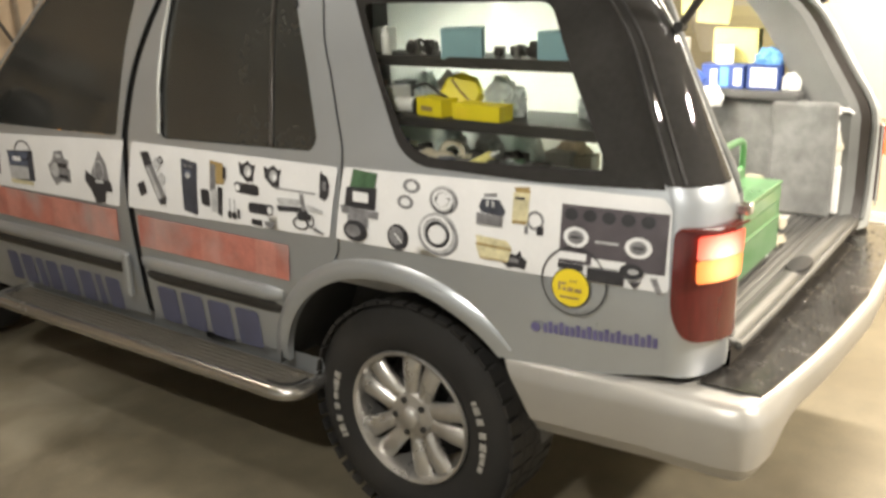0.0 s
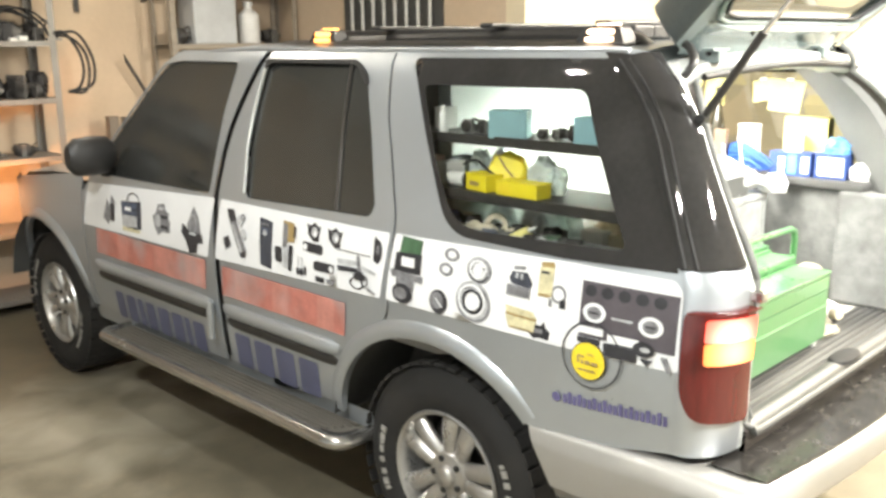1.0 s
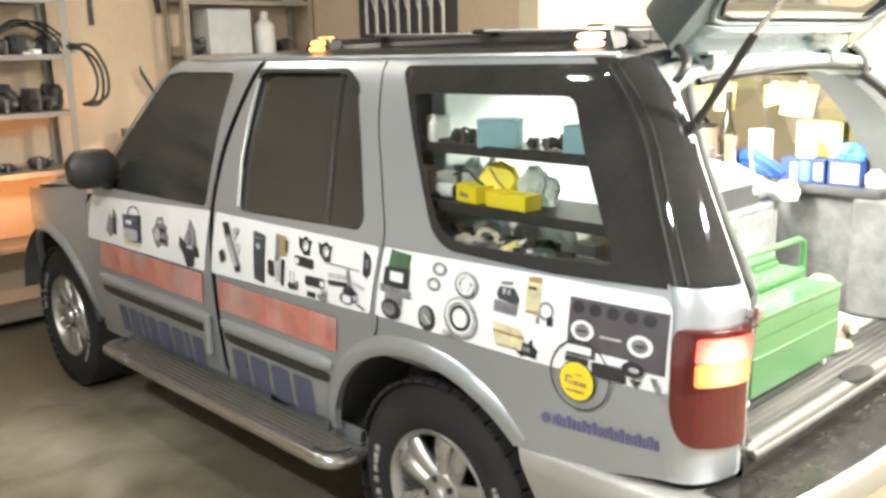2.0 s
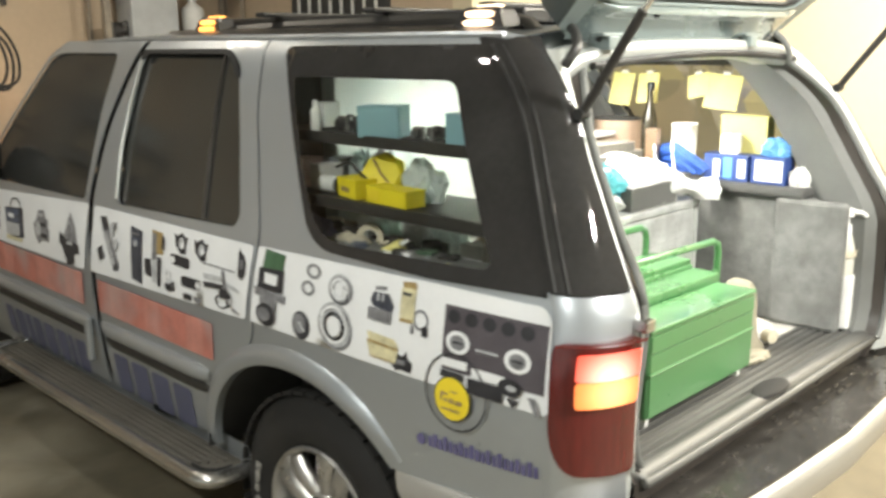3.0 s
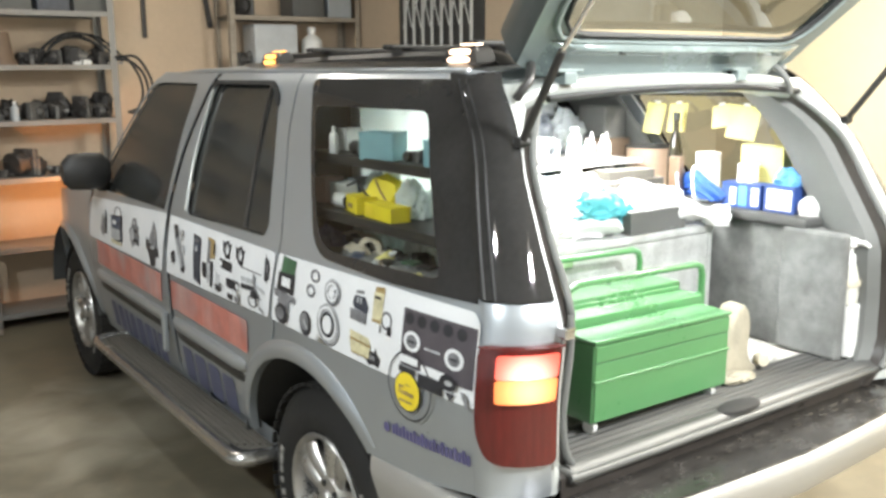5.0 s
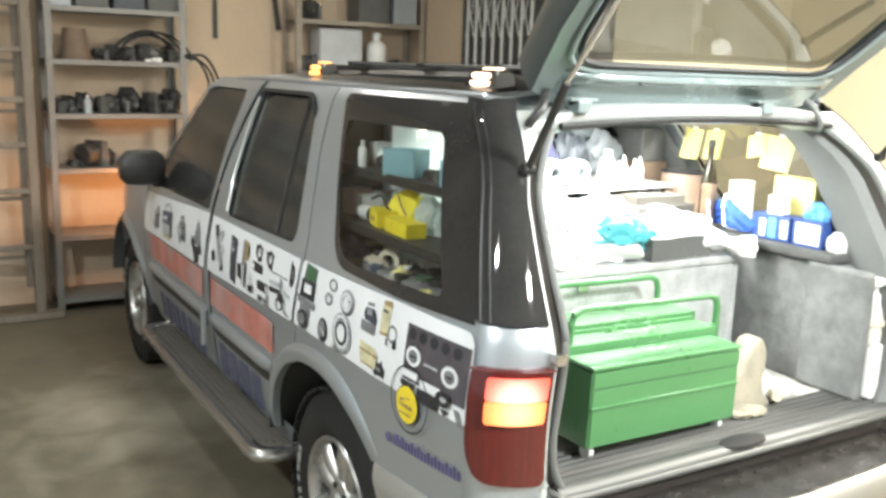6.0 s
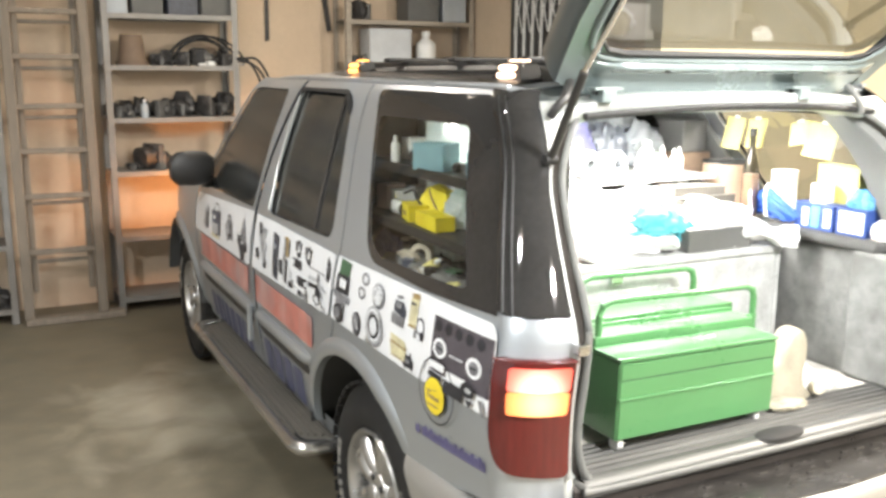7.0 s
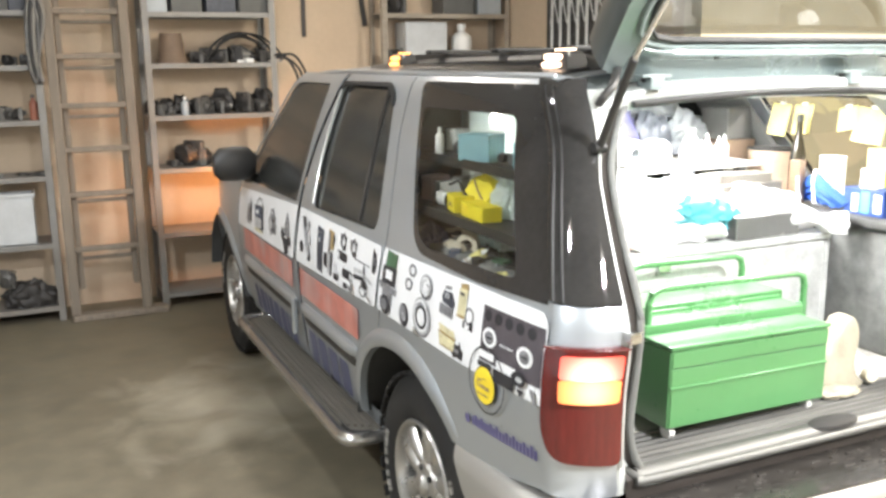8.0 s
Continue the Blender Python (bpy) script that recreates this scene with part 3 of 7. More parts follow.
def arc(cy, cz, r, a0, a1, n=14):
    """A wheel arch: a circle slightly flattened at its top."""
    out = []
    for k in range(n + 1):
        a = radians(a0 + (a1 - a0) * k / n)
        out.append(Vector((cy + r * math.cos(a), cz + r * math.sin(a) * (1 - 0.035 * math.sin(a) ** 4))))
    return out


V = lambda *p: [Vector(q) for q in p]
# outlines in (y, z)
DOOR_GAP = smooth_curve([(1.112, 0.46, 0), (1.097, 0.65, 0), (1.101, 0.95, 0), (1.112, 1.12, 0), (1.109, 1.3, 0), (1.076, 1.44, 0), (1.019, 1.585, 0), (1.006, 1.612, 0)], 4)
SEAM = smooth_curve([(0.343, 1.612, 0), (0.292, 1.435, 0), (0.242, 1.33, 0), (0.196, 1.225, 0), (0.157, 1.12, 0), (0.162, 0.985, 0), (0.169, 0.86, 0)], 4)


def beside(line, dy):
    return [Vector((p.x + dy, p.y)) for p in line]


FRONT_DOOR = V((2.2, 0.46), (2.2, 1.0), (2.13, 1.08), (1.71, 1.555), (1.62, 1.612)) + beside(DOOR_GAP, 0.018)[::-1]
FRONT_GLASS = rounded(V((1.155, 1.102), (2.108, 1.09), (1.879, 1.352), (1.698, 1.552), (1.6, 1.572), (1.165, 1.572), (1.175, 1.4)), [0.02, 0.02, 0.05, 0.04, 0.03, 0.03, 0.05])
REAR_DOOR = beside(DOOR_GAP, -0.018) + beside(SEAM, 0.004) + arc(0, AXLE_Z, 0.49, 66, 12, 10)
REAR_GLASS = rounded(V((0.93, 1.112), (0.972, 1.28), (0.985, 1.578), (0.5, 1.58), (0.43, 1.535), (0.335, 1.345), (0.258, 1.16), (0.275, 1.127)), [0.03, 0.05, 0.04, 0.04, 0.05, 0.03, 0.03, 0.02])
QUARTER = (beside(SEAM, -0.004)[::-1]
           + [Vector((rear_line(z) + 0.10, z)) for z in (1.612, 1.55, 1.5, 1.45, 1.4, 1.3, 1.2, 1.1, 0.95, 0.8, 0.70)]
           + V((-0.42, 0.64)) + arc(0, AXLE_Z, ARCH_R, 141, 63, 14) )
QGLASS = rounded(V((0.242, 1.594), (0.112, 1.38), (-0.03, 1.16), (-0.1, 1.123), (-0.45, 1.119), (-0.75, 1.128), (-0.595, 1.45), (-0.51, 1.597)), [0.03, 0.03, 0.05, 0.05, 0.0, 0.0, 0.0, 0.0])
CLEAR = rounded(V((0.17, 1.518), (0.045, 1.31), (-0.055, 1.175), (-0.13, 1.146), (-0.615, 1.158), (-0.47, 1.4), (-0.405, 1.52)), [0.03, 0.03, 0.04, 0.05, 0.03, 0.0, 0.03])
FENDER = V((2.21, 0.46), (2.295, 0.46)) + arc(BASE, AXLE_Z, ARCH_R, 167, 10, 20) + V((3.36, 0.44), (3.45, 0.56), (3.45, 0.8), (3.38, 0.93), (2.9, 1.0), (2.24, 1.075), (2.21, 1.0))
SOLID = [0.005]


def body_side(surf, side):
    fd = part("front_door", sheet(bmesh.new(), FRONT_DOOR, surf(), [FRONT_GLASS]), "silver", car, "silver front door", True, SOLID)
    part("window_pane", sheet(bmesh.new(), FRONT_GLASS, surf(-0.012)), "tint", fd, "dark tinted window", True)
    rd = part("rear_door", sheet(bmesh.new(), REAR_DOOR, surf(), [REAR_GLASS]), "silver", car, "silver rear door", True, SOLID)
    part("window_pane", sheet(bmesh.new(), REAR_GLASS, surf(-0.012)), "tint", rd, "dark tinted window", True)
    q = part("quarter_panel", sheet(bmesh.new(), QUARTER, surf(), [QGLASS], 0.04), "silver", car, "silver rear quarter panel", True, SOLID)
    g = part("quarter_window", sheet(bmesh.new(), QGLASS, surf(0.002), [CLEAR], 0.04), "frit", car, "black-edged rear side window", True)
    pane = part("pane", sheet(bmesh.new(), CLEAR, surf(0.003), (), 0.06), "glass" if side > 0 else "glass_dim", g, "clear window glass", True)
    pane.visible_shadow = False
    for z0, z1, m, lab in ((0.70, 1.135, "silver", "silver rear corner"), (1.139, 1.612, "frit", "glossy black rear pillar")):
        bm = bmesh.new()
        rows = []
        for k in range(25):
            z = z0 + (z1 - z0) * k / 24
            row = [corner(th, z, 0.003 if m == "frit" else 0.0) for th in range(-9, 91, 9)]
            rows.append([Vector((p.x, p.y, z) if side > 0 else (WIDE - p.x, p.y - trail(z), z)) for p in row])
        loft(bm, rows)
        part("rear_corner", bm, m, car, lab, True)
    for th, r in ((9, 0.0034), (24, 0.003)):
        seam = [corner(th, 1.14 + 0.455 * k / 10, 0.003) for k in range(11)]
        part("pillar_seam", tube(bmesh.new(), [(p.x if side > 0 else WIDE - p.x, p.y, p.z) for p in seam], r), "dark_metal", car, "greyish joint beside the window", True)
    part("fender", sheet(bmesh.new(), FENDER, surf()), "silver", car, "silver front wing", True, SOLID)
    return fd, rd, q, g


FD, RD, QP, QW = body_side(left, 1)
body_side(right, -1)

# pillars and frame behind the gaps
for s, surf in (("l", left), ("r", right)):
    part("door_seal", sheet(bmesh.new(), V((1.15, 0.47), (1.15, 1.3), (1.06, 1.605), (0.96, 1.605), (1.03, 1.4), (1.03, 0.47)), surf(-0.02)), "seal", car, "black rubber door gap")
    part("door_seal", sheet(bmesh.new(), V((0.2, 0.85), (0.2, 1.1), (0.33, 1.4), (0.39, 1.605), (0.29, 1.605), (0.2, 1.33), (0.11, 1.1), (0.12, 0.85)), surf(-0.02)), "seal", car, "black rubber door gap")
    part("rocker", sheet(bmesh.new(), V((0.33, 0.37), (2.32, 0.37), (2.32, 0.47), (0.33, 0.47)), surf(-0.03)), "silver", car, "silver sill under the doors", True)

# bright line round the rear door window and wind deflector
part("window_frame", tube(bmesh.new(), [left(0.003)(y, z) for y, z in ((0.936, 1.125), (0.972, 1.28), (0.984, 1.42), (0.985, 1.55))], 0.0065), "silver_in", RD, "bright window edge", True)
part("division_bar", tube(bmesh.new(), [left(-0.008)(y, z) for y, z in ((0.44, 1.13), (0.475, 1.3), (0.505, 1.44), (0.53, 1.57))], 0.006), "jamb", RD, "dark bar between the panes", True)
part("wind_deflector", sheet(bmesh.new(), rounded(V((0.983, 1.548), (0.992, 1.584), (0.49, 1.587), (0.425, 1.545), (0.408, 1.512), (0.42, 1.51), (0.494, 1.573), (0.95, 1.572)), [0.01, 0.02, 0.03, 0.02, 0.005, 0.005, 0.03, 0.02]), left(0.008), (), 0.03), "seal", RD, "smoked wind deflector over the window", True, [0.004])

# roof skin between the two flanks
rows = []
for y in (1.66, 1.55, 1.35, 1.1, 0.8, 0.4, 0.0, -0.3, -0.44, -0.505):
    drop = 0.03 * max(0.0, (y - 1.2) / 0.46) ** 2 + 0.012 * max(0.0, (-0.3 - y) / 0.3)
    xs = side_x(max(y, -0.49), 1.612)
    rows.append([Vector((xs + (WIDE - 2 * xs) * k / 14, y, 1.612 - drop + 0.032 * (1 - (2 * k / 14 - 1) ** 4))) for k in range(15)])
bm = bmesh.new()
loft(bm, rows)
roof = part("roof", bm, "silver", car, "silver roof", True, SOLID)
rows2 = [[p + Vector((0, 0, -0.05)) for p in row] for row in rows]
bm = bmesh.new()
loft(bm, rows2)
part("headliner", bm, "headliner", car, "pale cloth roof lining", True)
part("pillar_lining", sheet(bmesh.new(), V((-0.02, 1.13), (0.27, 1.575), (0.56, 1.575), (0.34, 1.13)), right(-0.035), (), 0.06), "trim_grey", car, "grey lining of the window pillar", True, [0.004])
# drip rail
part("drip_rail", tube(bmesh.new(), smooth_curve([(side_x(y, 1.612) + 0.004, y, 1.616 - 0.03 * max(0, (y - 1.2) / 0.46) ** 2) for y in (1.62, 1.2, 0.6, 0.0, -0.44)] + [(0.212, -0.49, 1.612), (0.25, -0.522, 1.603)], 4), 0.009), "silver", car, "", True)
part("drip_rail", tube(bmesh.new(), smooth_curve([(WIDE - side_x(y, 1.612) - 0.004, y, 1.616) for y in (1.5, 1.2, 0.6, 0.0, -0.5)], 4), 0.008), "silver", car, "", True)

# windscreen, bonnet, nose
bm = bmesh.new()
loft(bm, [[Vector((0.2 + 1.26 * k / 8, 1.64 + 0.05 * math.sin(math.pi * k / 8), 1.585)) for k in range(9)], [Vector((0.1 + 1.48 * k / 8, 2.15 + 0.12 * math.sin(math.pi * k / 8), 1.06)) for k in range(9)]])
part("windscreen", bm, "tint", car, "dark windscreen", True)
for sx in (0, 1):
    f = (lambda x: x) if sx == 0 else (lambda x: WIDE - x)
    part("pillar", tube(bmesh.new(), [(f(0.2), 1.64, 1.58), (f(0.125), 1.9, 1.31), (f(0.06), 2.14, 1.06)], 0.018), "black_gloss", car, "black windscreen pillar", True)
bm = bmesh.new()
loft(bm, [[Vector((0.03 + ins + i * ((1.60 - 2 * ins) / 12), y + 0.1 * math.sin(math.pi * i / 12) * w, z + 0.05 * math.sin(math.pi * i / 12))) for i in range(13)] for y, z, w, ins in ((2.18, 1.07, 1, 0.0), (2.6, 1.045, 1, 0.0), (3.1, 0.99, 1, 0.08), (3.4, 0.93, 1, 0.17), (3.5, 0.84, 1, 0.21))])
part("bonnet", bm, "silver", car, "silver bonnet", True)
part("grille", B(0.36, 1.32, 3.5, 3.58, 0.62, 0.84, 0.02), "black_plastic", car, "black front grille")
for x in (0.24, 1.18):
    hl = part("headlamp", B(x, x + 0.24, 3.46, 3.56, 0.68, 0.84, 0.02), "glass", car, "front lamp")
    part("bulb", B(x + 0.02, x + 0.07, 3.5, 3.53, 0.72, 0.8, 0.01), "amber_led", hl, "glowing amber blinker")
bm = bmesh.new()
loft(bm, [[Vector(p) + Vector((0, 0, dz)) for p in smooth_curve([(0.09, 3.14, 0), (0.16, 3.4, 0), (0.36, 3.58, 0), (0.83, 3.63, 0), (1.30, 3.58, 0), (1.50, 3.4, 0), (1.57, 3.14, 0)], 4)] for dz in (0.36, 0.42, 0.6, 0.64)])
part("front_bumper", bm, "bumper", car, "silver front bumper", True, [0.02])

# underbody and wheel wells keep the ground dark below
part("underbody", B(0.2, 1.46, -0.55, 3.3, 0.36, 0.42), "carpet_dark", car, "dark underbody")
for y in (0.0, BASE):
    for f in ((lambda x: x), (lambda x: WIDE - x)):
        bm = bmesh.new()
        loft(bm, [[Vector((f(x), p[0], p[1])) for p in arc(y, AXLE_Z, ARCH_R + 0.015, 8, 172, 24)] for x in (0.0, 0.32)])
        loft(bm, [[Vector((f(0.32), p[0], p[1])) for p in arc(y, AXLE_Z, r, 8, 172, 24)] for r in (ARCH_R + 0.015, 0.02)])
        part("wheel_well", bm, "carpet_dark", car, "black wheel well", True)


def arch_lip(cy, f, a0, a1):
    rows = []
    for k in range(33):
        a = radians(a0 + (a1 - a0) * k / 32)
        tap = min(1.0, (32 - k) / 6, (k + 2) / 4)
        row = []
        for r, o in ((ARCH_R - 0.01, -0.014), (ARCH_R - 0.01, 0.012), (ARCH_R + 0.004, 0.018), (ARCH_R + 0.024, 0.016), (ARCH_R + 0.042, 0.006), (ARCH_R + 0.05, -0.006)):
            y, z = cy + r * math.cos(a), AXLE_Z + r * math.sin(a) * (1 - 0.035 * math.sin(a) ** 4)
            row.append(Vector((f(side_x(y, z) - o * (tap if o > 0 else 1)), y, z)))
        rows.append(row)
    bm = bmesh.new()
    loft(bm, rows)
    return part("wheel_arch", bm, "silver", car, "flared silver wheel arch lip", True)


arch_lip(0.0, lambda x: x, 10, 141)
arch_lip(BASE, lambda x: x, 8, 168)
arch_lip(0.0, lambda x: WIDE - x, 10, 141)
arch_lip(BASE, lambda x: WIDE - x, 8, 168)


# wheels
def wheel(y, side):
    x0 = 0.036 if side > 0 else WIDE - 0.036
    w = part("wheel", lathe(bmesh.new(), [(0.06, 0.05), (0.075, 0.12), (0.07, 0.2)], (0, 0, 0), "X", 20), "dark_metal", car, "alloy wheel with black tyre")
    w.matrix_local = pose(x0, y, WHEEL_R, 14 if y < 1 else 40, 0, 0 if side > 0 else 180) @ Matrix.Diagonal((1, WHEEL_R / 0.377, WHEEL_R / 0.377, 1))
    prof = [(0.208, 0.235), (0.25, 0.245), (0.33, 0.235), (0.362, 0.215), (0.37, 0.19), (0.37, 0.05), (0.362, 0.025), (0.335, 0.006), (0.30, -0.006), (0.26, -0.004), (0.225, 0.008), (0.208, 0.02)]
    part("tyre", lathe(bmesh.new(), prof, (0, 0, 0), "X", 72), "rubber", w, "black all-terrain tyre", True)
    bm = bmesh.new()
    for k in range(44):
        a = 2 * math.pi * k / 44
        for dx, h in ((0.028, 0.05), (0.09, 0.045), (0.15, 0.045), (0.205, 0.05)):
            r = 0.371
            m = Matrix.Rotation(a + (0.05 if dx > 0.1 else 0), 4, "X") @ Matrix.Translation((dx, 0, r))
            box(bm, -0.026, 0.026, -0.02, 0.02, -0.01, 0.0005, 0, m)
    part("tread", bm, "rubber", w, "knobbly tyre tread")
    part("rim", lathe(bmesh.new(), [(0.216, 0.008), (0.212, 0.0), (0.203, 0.004), (0.197, 0.02), (0.19, 0.07), (0.185, 0.2)], (0, 0, 0), "X", 60), "alloy", w, "silver rim edge", True)
    part("brake_disc", lathe(bmesh.new(), [(0.0, 0.11), (0.17, 0.11), (0.175, 0.13), (0.0, 0.13)], (0, 0, 0), "X", 40), "dark_metal", w, "dark brake disc", True)
    for k in range(5):
        for s in (-1, 1):
            a = 2 * math.pi * k / 5
            bm = bmesh.new()
            rows = []
            for r, hw, fx, off in ((0.045, 0.024, 0.03, 0.022), (0.09, 0.0275, 0.018, 0.027), (0.14, 0.031, 0.013, 0.034), (0.18, 0.034, 0.015, 0.041), (0.202, 0.038, 0.022, 0.046)):
                row = []
                for q in range(10):
                    b = 2 * math.pi * q / 10
                    row.append(Vector((fx + 0.02 - 0.02 * math.sin(b) if math.sin(b) > 0 else fx + 0.02 - 0.028 * math.sin(b), s * off + hw * math.cos(b), r)))
                rows.append(row)
            loft(bm, rows, True)
            bmesh.ops.transform(bm, matrix=Matrix.Rotation(a, 4, "X"), verts=bm.verts)
            part("spoke", bm, "alloy", w, "", True)
    part("hub", lathe(bmesh.new(), [(0.0, -0.004), (0.03, -0.002), (0.036, 0.004), (0.038, 0.014), (0.07, 0.02), (0.078, 0.035), (0.07, 0.06)], (0, 0, 0), "X", 40), "alloy", w, "silver hub with round cap", True)
    for k in range(5):
        a = 2 * math.pi * (k + 0.5) / 5
        part("nut", cyl(bmesh.new(), (0.03, 0.056 * math.sin(a), 0.056 * math.cos(a)), (0.012, 0.056 * math.sin(a), 0.056 * math.cos(a)), 0.011, seg=6), "dark_metal", w)
    for a0, n in ((-130, 8), (50, 8)):
        for k in range(n):
            a = radians(a0 + k * 6.5 + 2 * math.sin(k * 5.1))
            hw, hh = 0.0045 + 0.0035 * abs(math.sin(k * 2.7 + a0)), 0.006 + 0.006 * abs(math.sin(k * 1.9))
            bm = box(bmesh.new(), -0.003, 0.002, -hh, hh, -hw * 1.5, hw * 1.5, 0.001, Matrix.Rotation(a, 4, "X") @ Matrix.Translation((-0.006, 0, 0.277)))
            part("letter_bar", bm, "chalk", w, "worn white mark on the tyre wall")
    return w


for yy in (0.0, BASE):
    wheel(yy, 1)
    wheel(yy, -1)

# running boards
for side, f in ((1, lambda x: x), (-1, lambda x: WIDE - x)):
    ring = rounded(V((0.07, 2.0), (-0.085, 2.0), (-0.085, 0.345), (0.07, 0.345)), [0.0, 0.07, 0.10, 0.0], 8)
    rb = part("running_board", sheet(bmesh.new(), ring, lambda x, y: Vector((f(x), y, 0.40)), (), 0.08), "scuff", car, "ribbed grey running board", False, [0.035])
    for k in range(6):
        x = f(-0.06 + k * 0.021)
        part("rib", B(x - 0.005, x + 0.005, 0.47 - 0.014 * k, 1.96, 0.396, 0.409, 0.002), "scuff", rb)
    part("edge_tube", tube(bmesh.new(), [(f(p.x), p.y, 0.392) for p in ring], 0.024, 12), "step_edge", rb, "bright rounded edge tube", True)
    part("edge_groove", tube(bmesh.new(), [(f(p.x + (0.03 if p.x < 0.0 else 0.0)), p.y + (0.03 if p.y < 0.5 else (-0.03 if p.y > 1.9 else 0)), 0.402) for p in ring[1:-1]], 0.006, 8), "seal", rb, "dark groove inside the edge tube", True)
    for y in (0.6, 1.2, 1.8):
        part("bracket", B(min(f(0.0), f(0.2)), max(f(0.0), f(0.2)), y, y + 0.04, 0.35, 0.37), "dark_metal", rb)

# side mouldings on the doors
def bead(parent, y0, y1, z0, z1, off, mat, name, label):
    """A rounded strip along the flank, tapering out at both ends."""
    bm = bmesh.new()
    n = max(6, int(abs(y1 - y0) / 0.04))
    rows = []
    for k in range(n + 1):
        y = y0 + (y1 - y0) * k / n
        tap = min(1.0, (min(k, n - k) + 0.12) / 1.6) ** 0.5
        zm, hz = (z0 + z1) / 2, (z1 - z0) / 2 * (0.55 + 0.45 * tap)
        rows.append([left(-0.004 + (off + 0.004) * tap * math.sin(math.pi * j / 10) ** 0.8)(y, zm - hz * math.cos(math.pi * j / 10)) for j in range(11)])
    loft(bm, rows)
    return part(name, bm, mat, parent, label, True)


for door, ya, yb in ((FD, 1.15, 2.13), (RD, 0.41, 1.085)):
    bead(door, ya, yb, 0.652, 0.706, 0.024, "silver", "moulding", "silver side moulding")
    bead(door, ya + 0.01, yb - 0.01, 0.612, 0.655, 0.010, "black_plastic", "moulding_strip", "black strip under the moulding")
part("door_handle", B(-0.04, -0.016, 1.14, 1.17, 0.545, 0.70, 0.008), "silver", FD, "bent edge guard on the door")

# mirror
mir = part("door_mirror", lathe(bmesh.new(), [(0.0, -0.1), (0.05, -0.1), (0.082, -0.07), (0.088, 0.0), (0.082, 0.06), (0.05, 0.09), (0.0, 0.09)], (0, 0, 0), "X", 24), "black_plastic", FD, "black door mirror", True)
mir.scale = (1.05, 0.62, 0.95)
mir.location = (-0.078, 1.92, 1.186)
part("mirror_arm", tube(bmesh.new(), [(-0.02, 1.95, 1.12), (0.03, 1.97, 1.105), (0.1, 1.98, 1.1)], 0.03, 10), "black_plastic", FD, "", True)

# rear corner and frame of the tailgate opening
def opening_edge(z):
    """Left edge of the opening: x and y by height."""
    p = corner(90, z)
    return Vector((p.x + 0.004, p.y - 0.002, z))


def frame_lean(z):
    """The opening rounds inwards under the roof and at its foot."""
    return (0.075 * ((z - 1.4) / 0.16) ** 2 if z > 1.4 else 0.0) + (0.07 * ((0.84 - z) / 0.14) ** 2 if z < 0.84 else 0.0)


def upright(z0, z1, n, offsets, mirror):
    """Skin along the edge of the opening; offsets are (x, y, share of the lean)."""
    rows = []
    for k in range(n):
        z = z0 + (z1 - z0) * k / (n - 1)
        e, lean = opening_edge(z), frame_lean(z)
        row = [(e.x + a + lean * c, e.y + b) for a, b, c in offsets]
        rows.append([Vector((WIDE - x, y - trail(z), z)) if mirror else Vector((x, y, z)) for x, y in row])
    bm = bmesh.new()
    loft(bm, rows)
    return bm


for mirror in (False, True):
    part("opening_frame", upright(0.70, 1.585, 28, ((-0.006, 0.002, 0.0), (0.001, -0.001, 0.0), (0.006, 0.006, 0.4), (0.018, 0.03, 1.0)), mirror), "silver_in", car, "pale silver frame of the tailgate opening", True)
    part("opening_jamb", upright(0.69, 1.585, 28, ((0.018, 0.03, 1.0), (0.032, 0.018, 1.0), (0.046, 0.022, 1.0), (0.052, 0.05, 1.0)), mirror), "jamb", car, "dark jamb of the tailgate opening", True)
    part("pillar_trim", upright(0.75, 1.56, 18, ((0.046, 0.045, 1.0), (0.08, 0.075, 1.0), (0.082, 0.14, 0.6), (0.066, 0.22, 0.0)), mirror), "trim_grey", car, "grey pillar lining", True)
    seal = []
    for z in (0.74, 0.78, 0.84, 0.9, 1.1, 1.25, 1.4, 1.47, 1.52, 1.555, 1.575):
        e = opening_edge(z)
        x = e.x + 0.04 + frame_lean(z)
        seal.append((WIDE - x, e.y + 0.014 - trail(z), z) if mirror else (x, e.y + 0.014, z))
    # Grey in place of black: the seal's reflection put into its colour
    part("opening_seal", tube(bmesh.new(), smooth_curve(seal, 4), 0.009), "trim_grey", car, "rubber seal, greyed for its reflection", True)
# rear edge of the roof, in the darkened shell colour, and header over the opening
bm = bmesh.new()
loft(bm, [[Vector((0.215 + 1.23 * k / 16, y, z + 0.03 * (1 - (2 * k / 16 - 1) ** 4) * f)) for k in range(17)] for y, z, f in ((-0.5, 1.606, 1.0), (-0.51, 1.597, 1.0), (-0.512, 1.575, 0.6), (-0.5, 1.55, 0.0))])
part("roof_edge", bm, "hatch_shell", car, "rear edge of the roof in the darkened tailgate colour", True)
bm = bmesh.new()
loft(bm, [[Vector((0.24 + 1.18 * k / 16, y - 0.02 * math.sin(math.pi * k / 16), z + 0.008 * math.sin(math.pi * k / 16) - (0.05 * (abs(2 * k / 16 - 1)) ** 6))) for k in range(17)] for y, z in ((-0.49, 1.60), (-0.585, 1.597), (-0.605, 1.592), (-0.611, 1.58), (-0.606, 1.562), (-0.59, 1.548), (-0.57, 1.545), (-0.5, 1.545))])
part("opening_header", bm, "silver_in", car, "pale painted roof edge over the opening", True)
part("opening_seal", tube(bmesh.new(), smooth_curve([(0.34 + k * 0.1, -0.622 - 0.008 * math.sin(math.pi * k / 10), 1.549 + 0.019 * math.sin(math.pi * k / 10)) for k in range(11)], 3), 0.009), "seal", car, "black rubber seal", True)

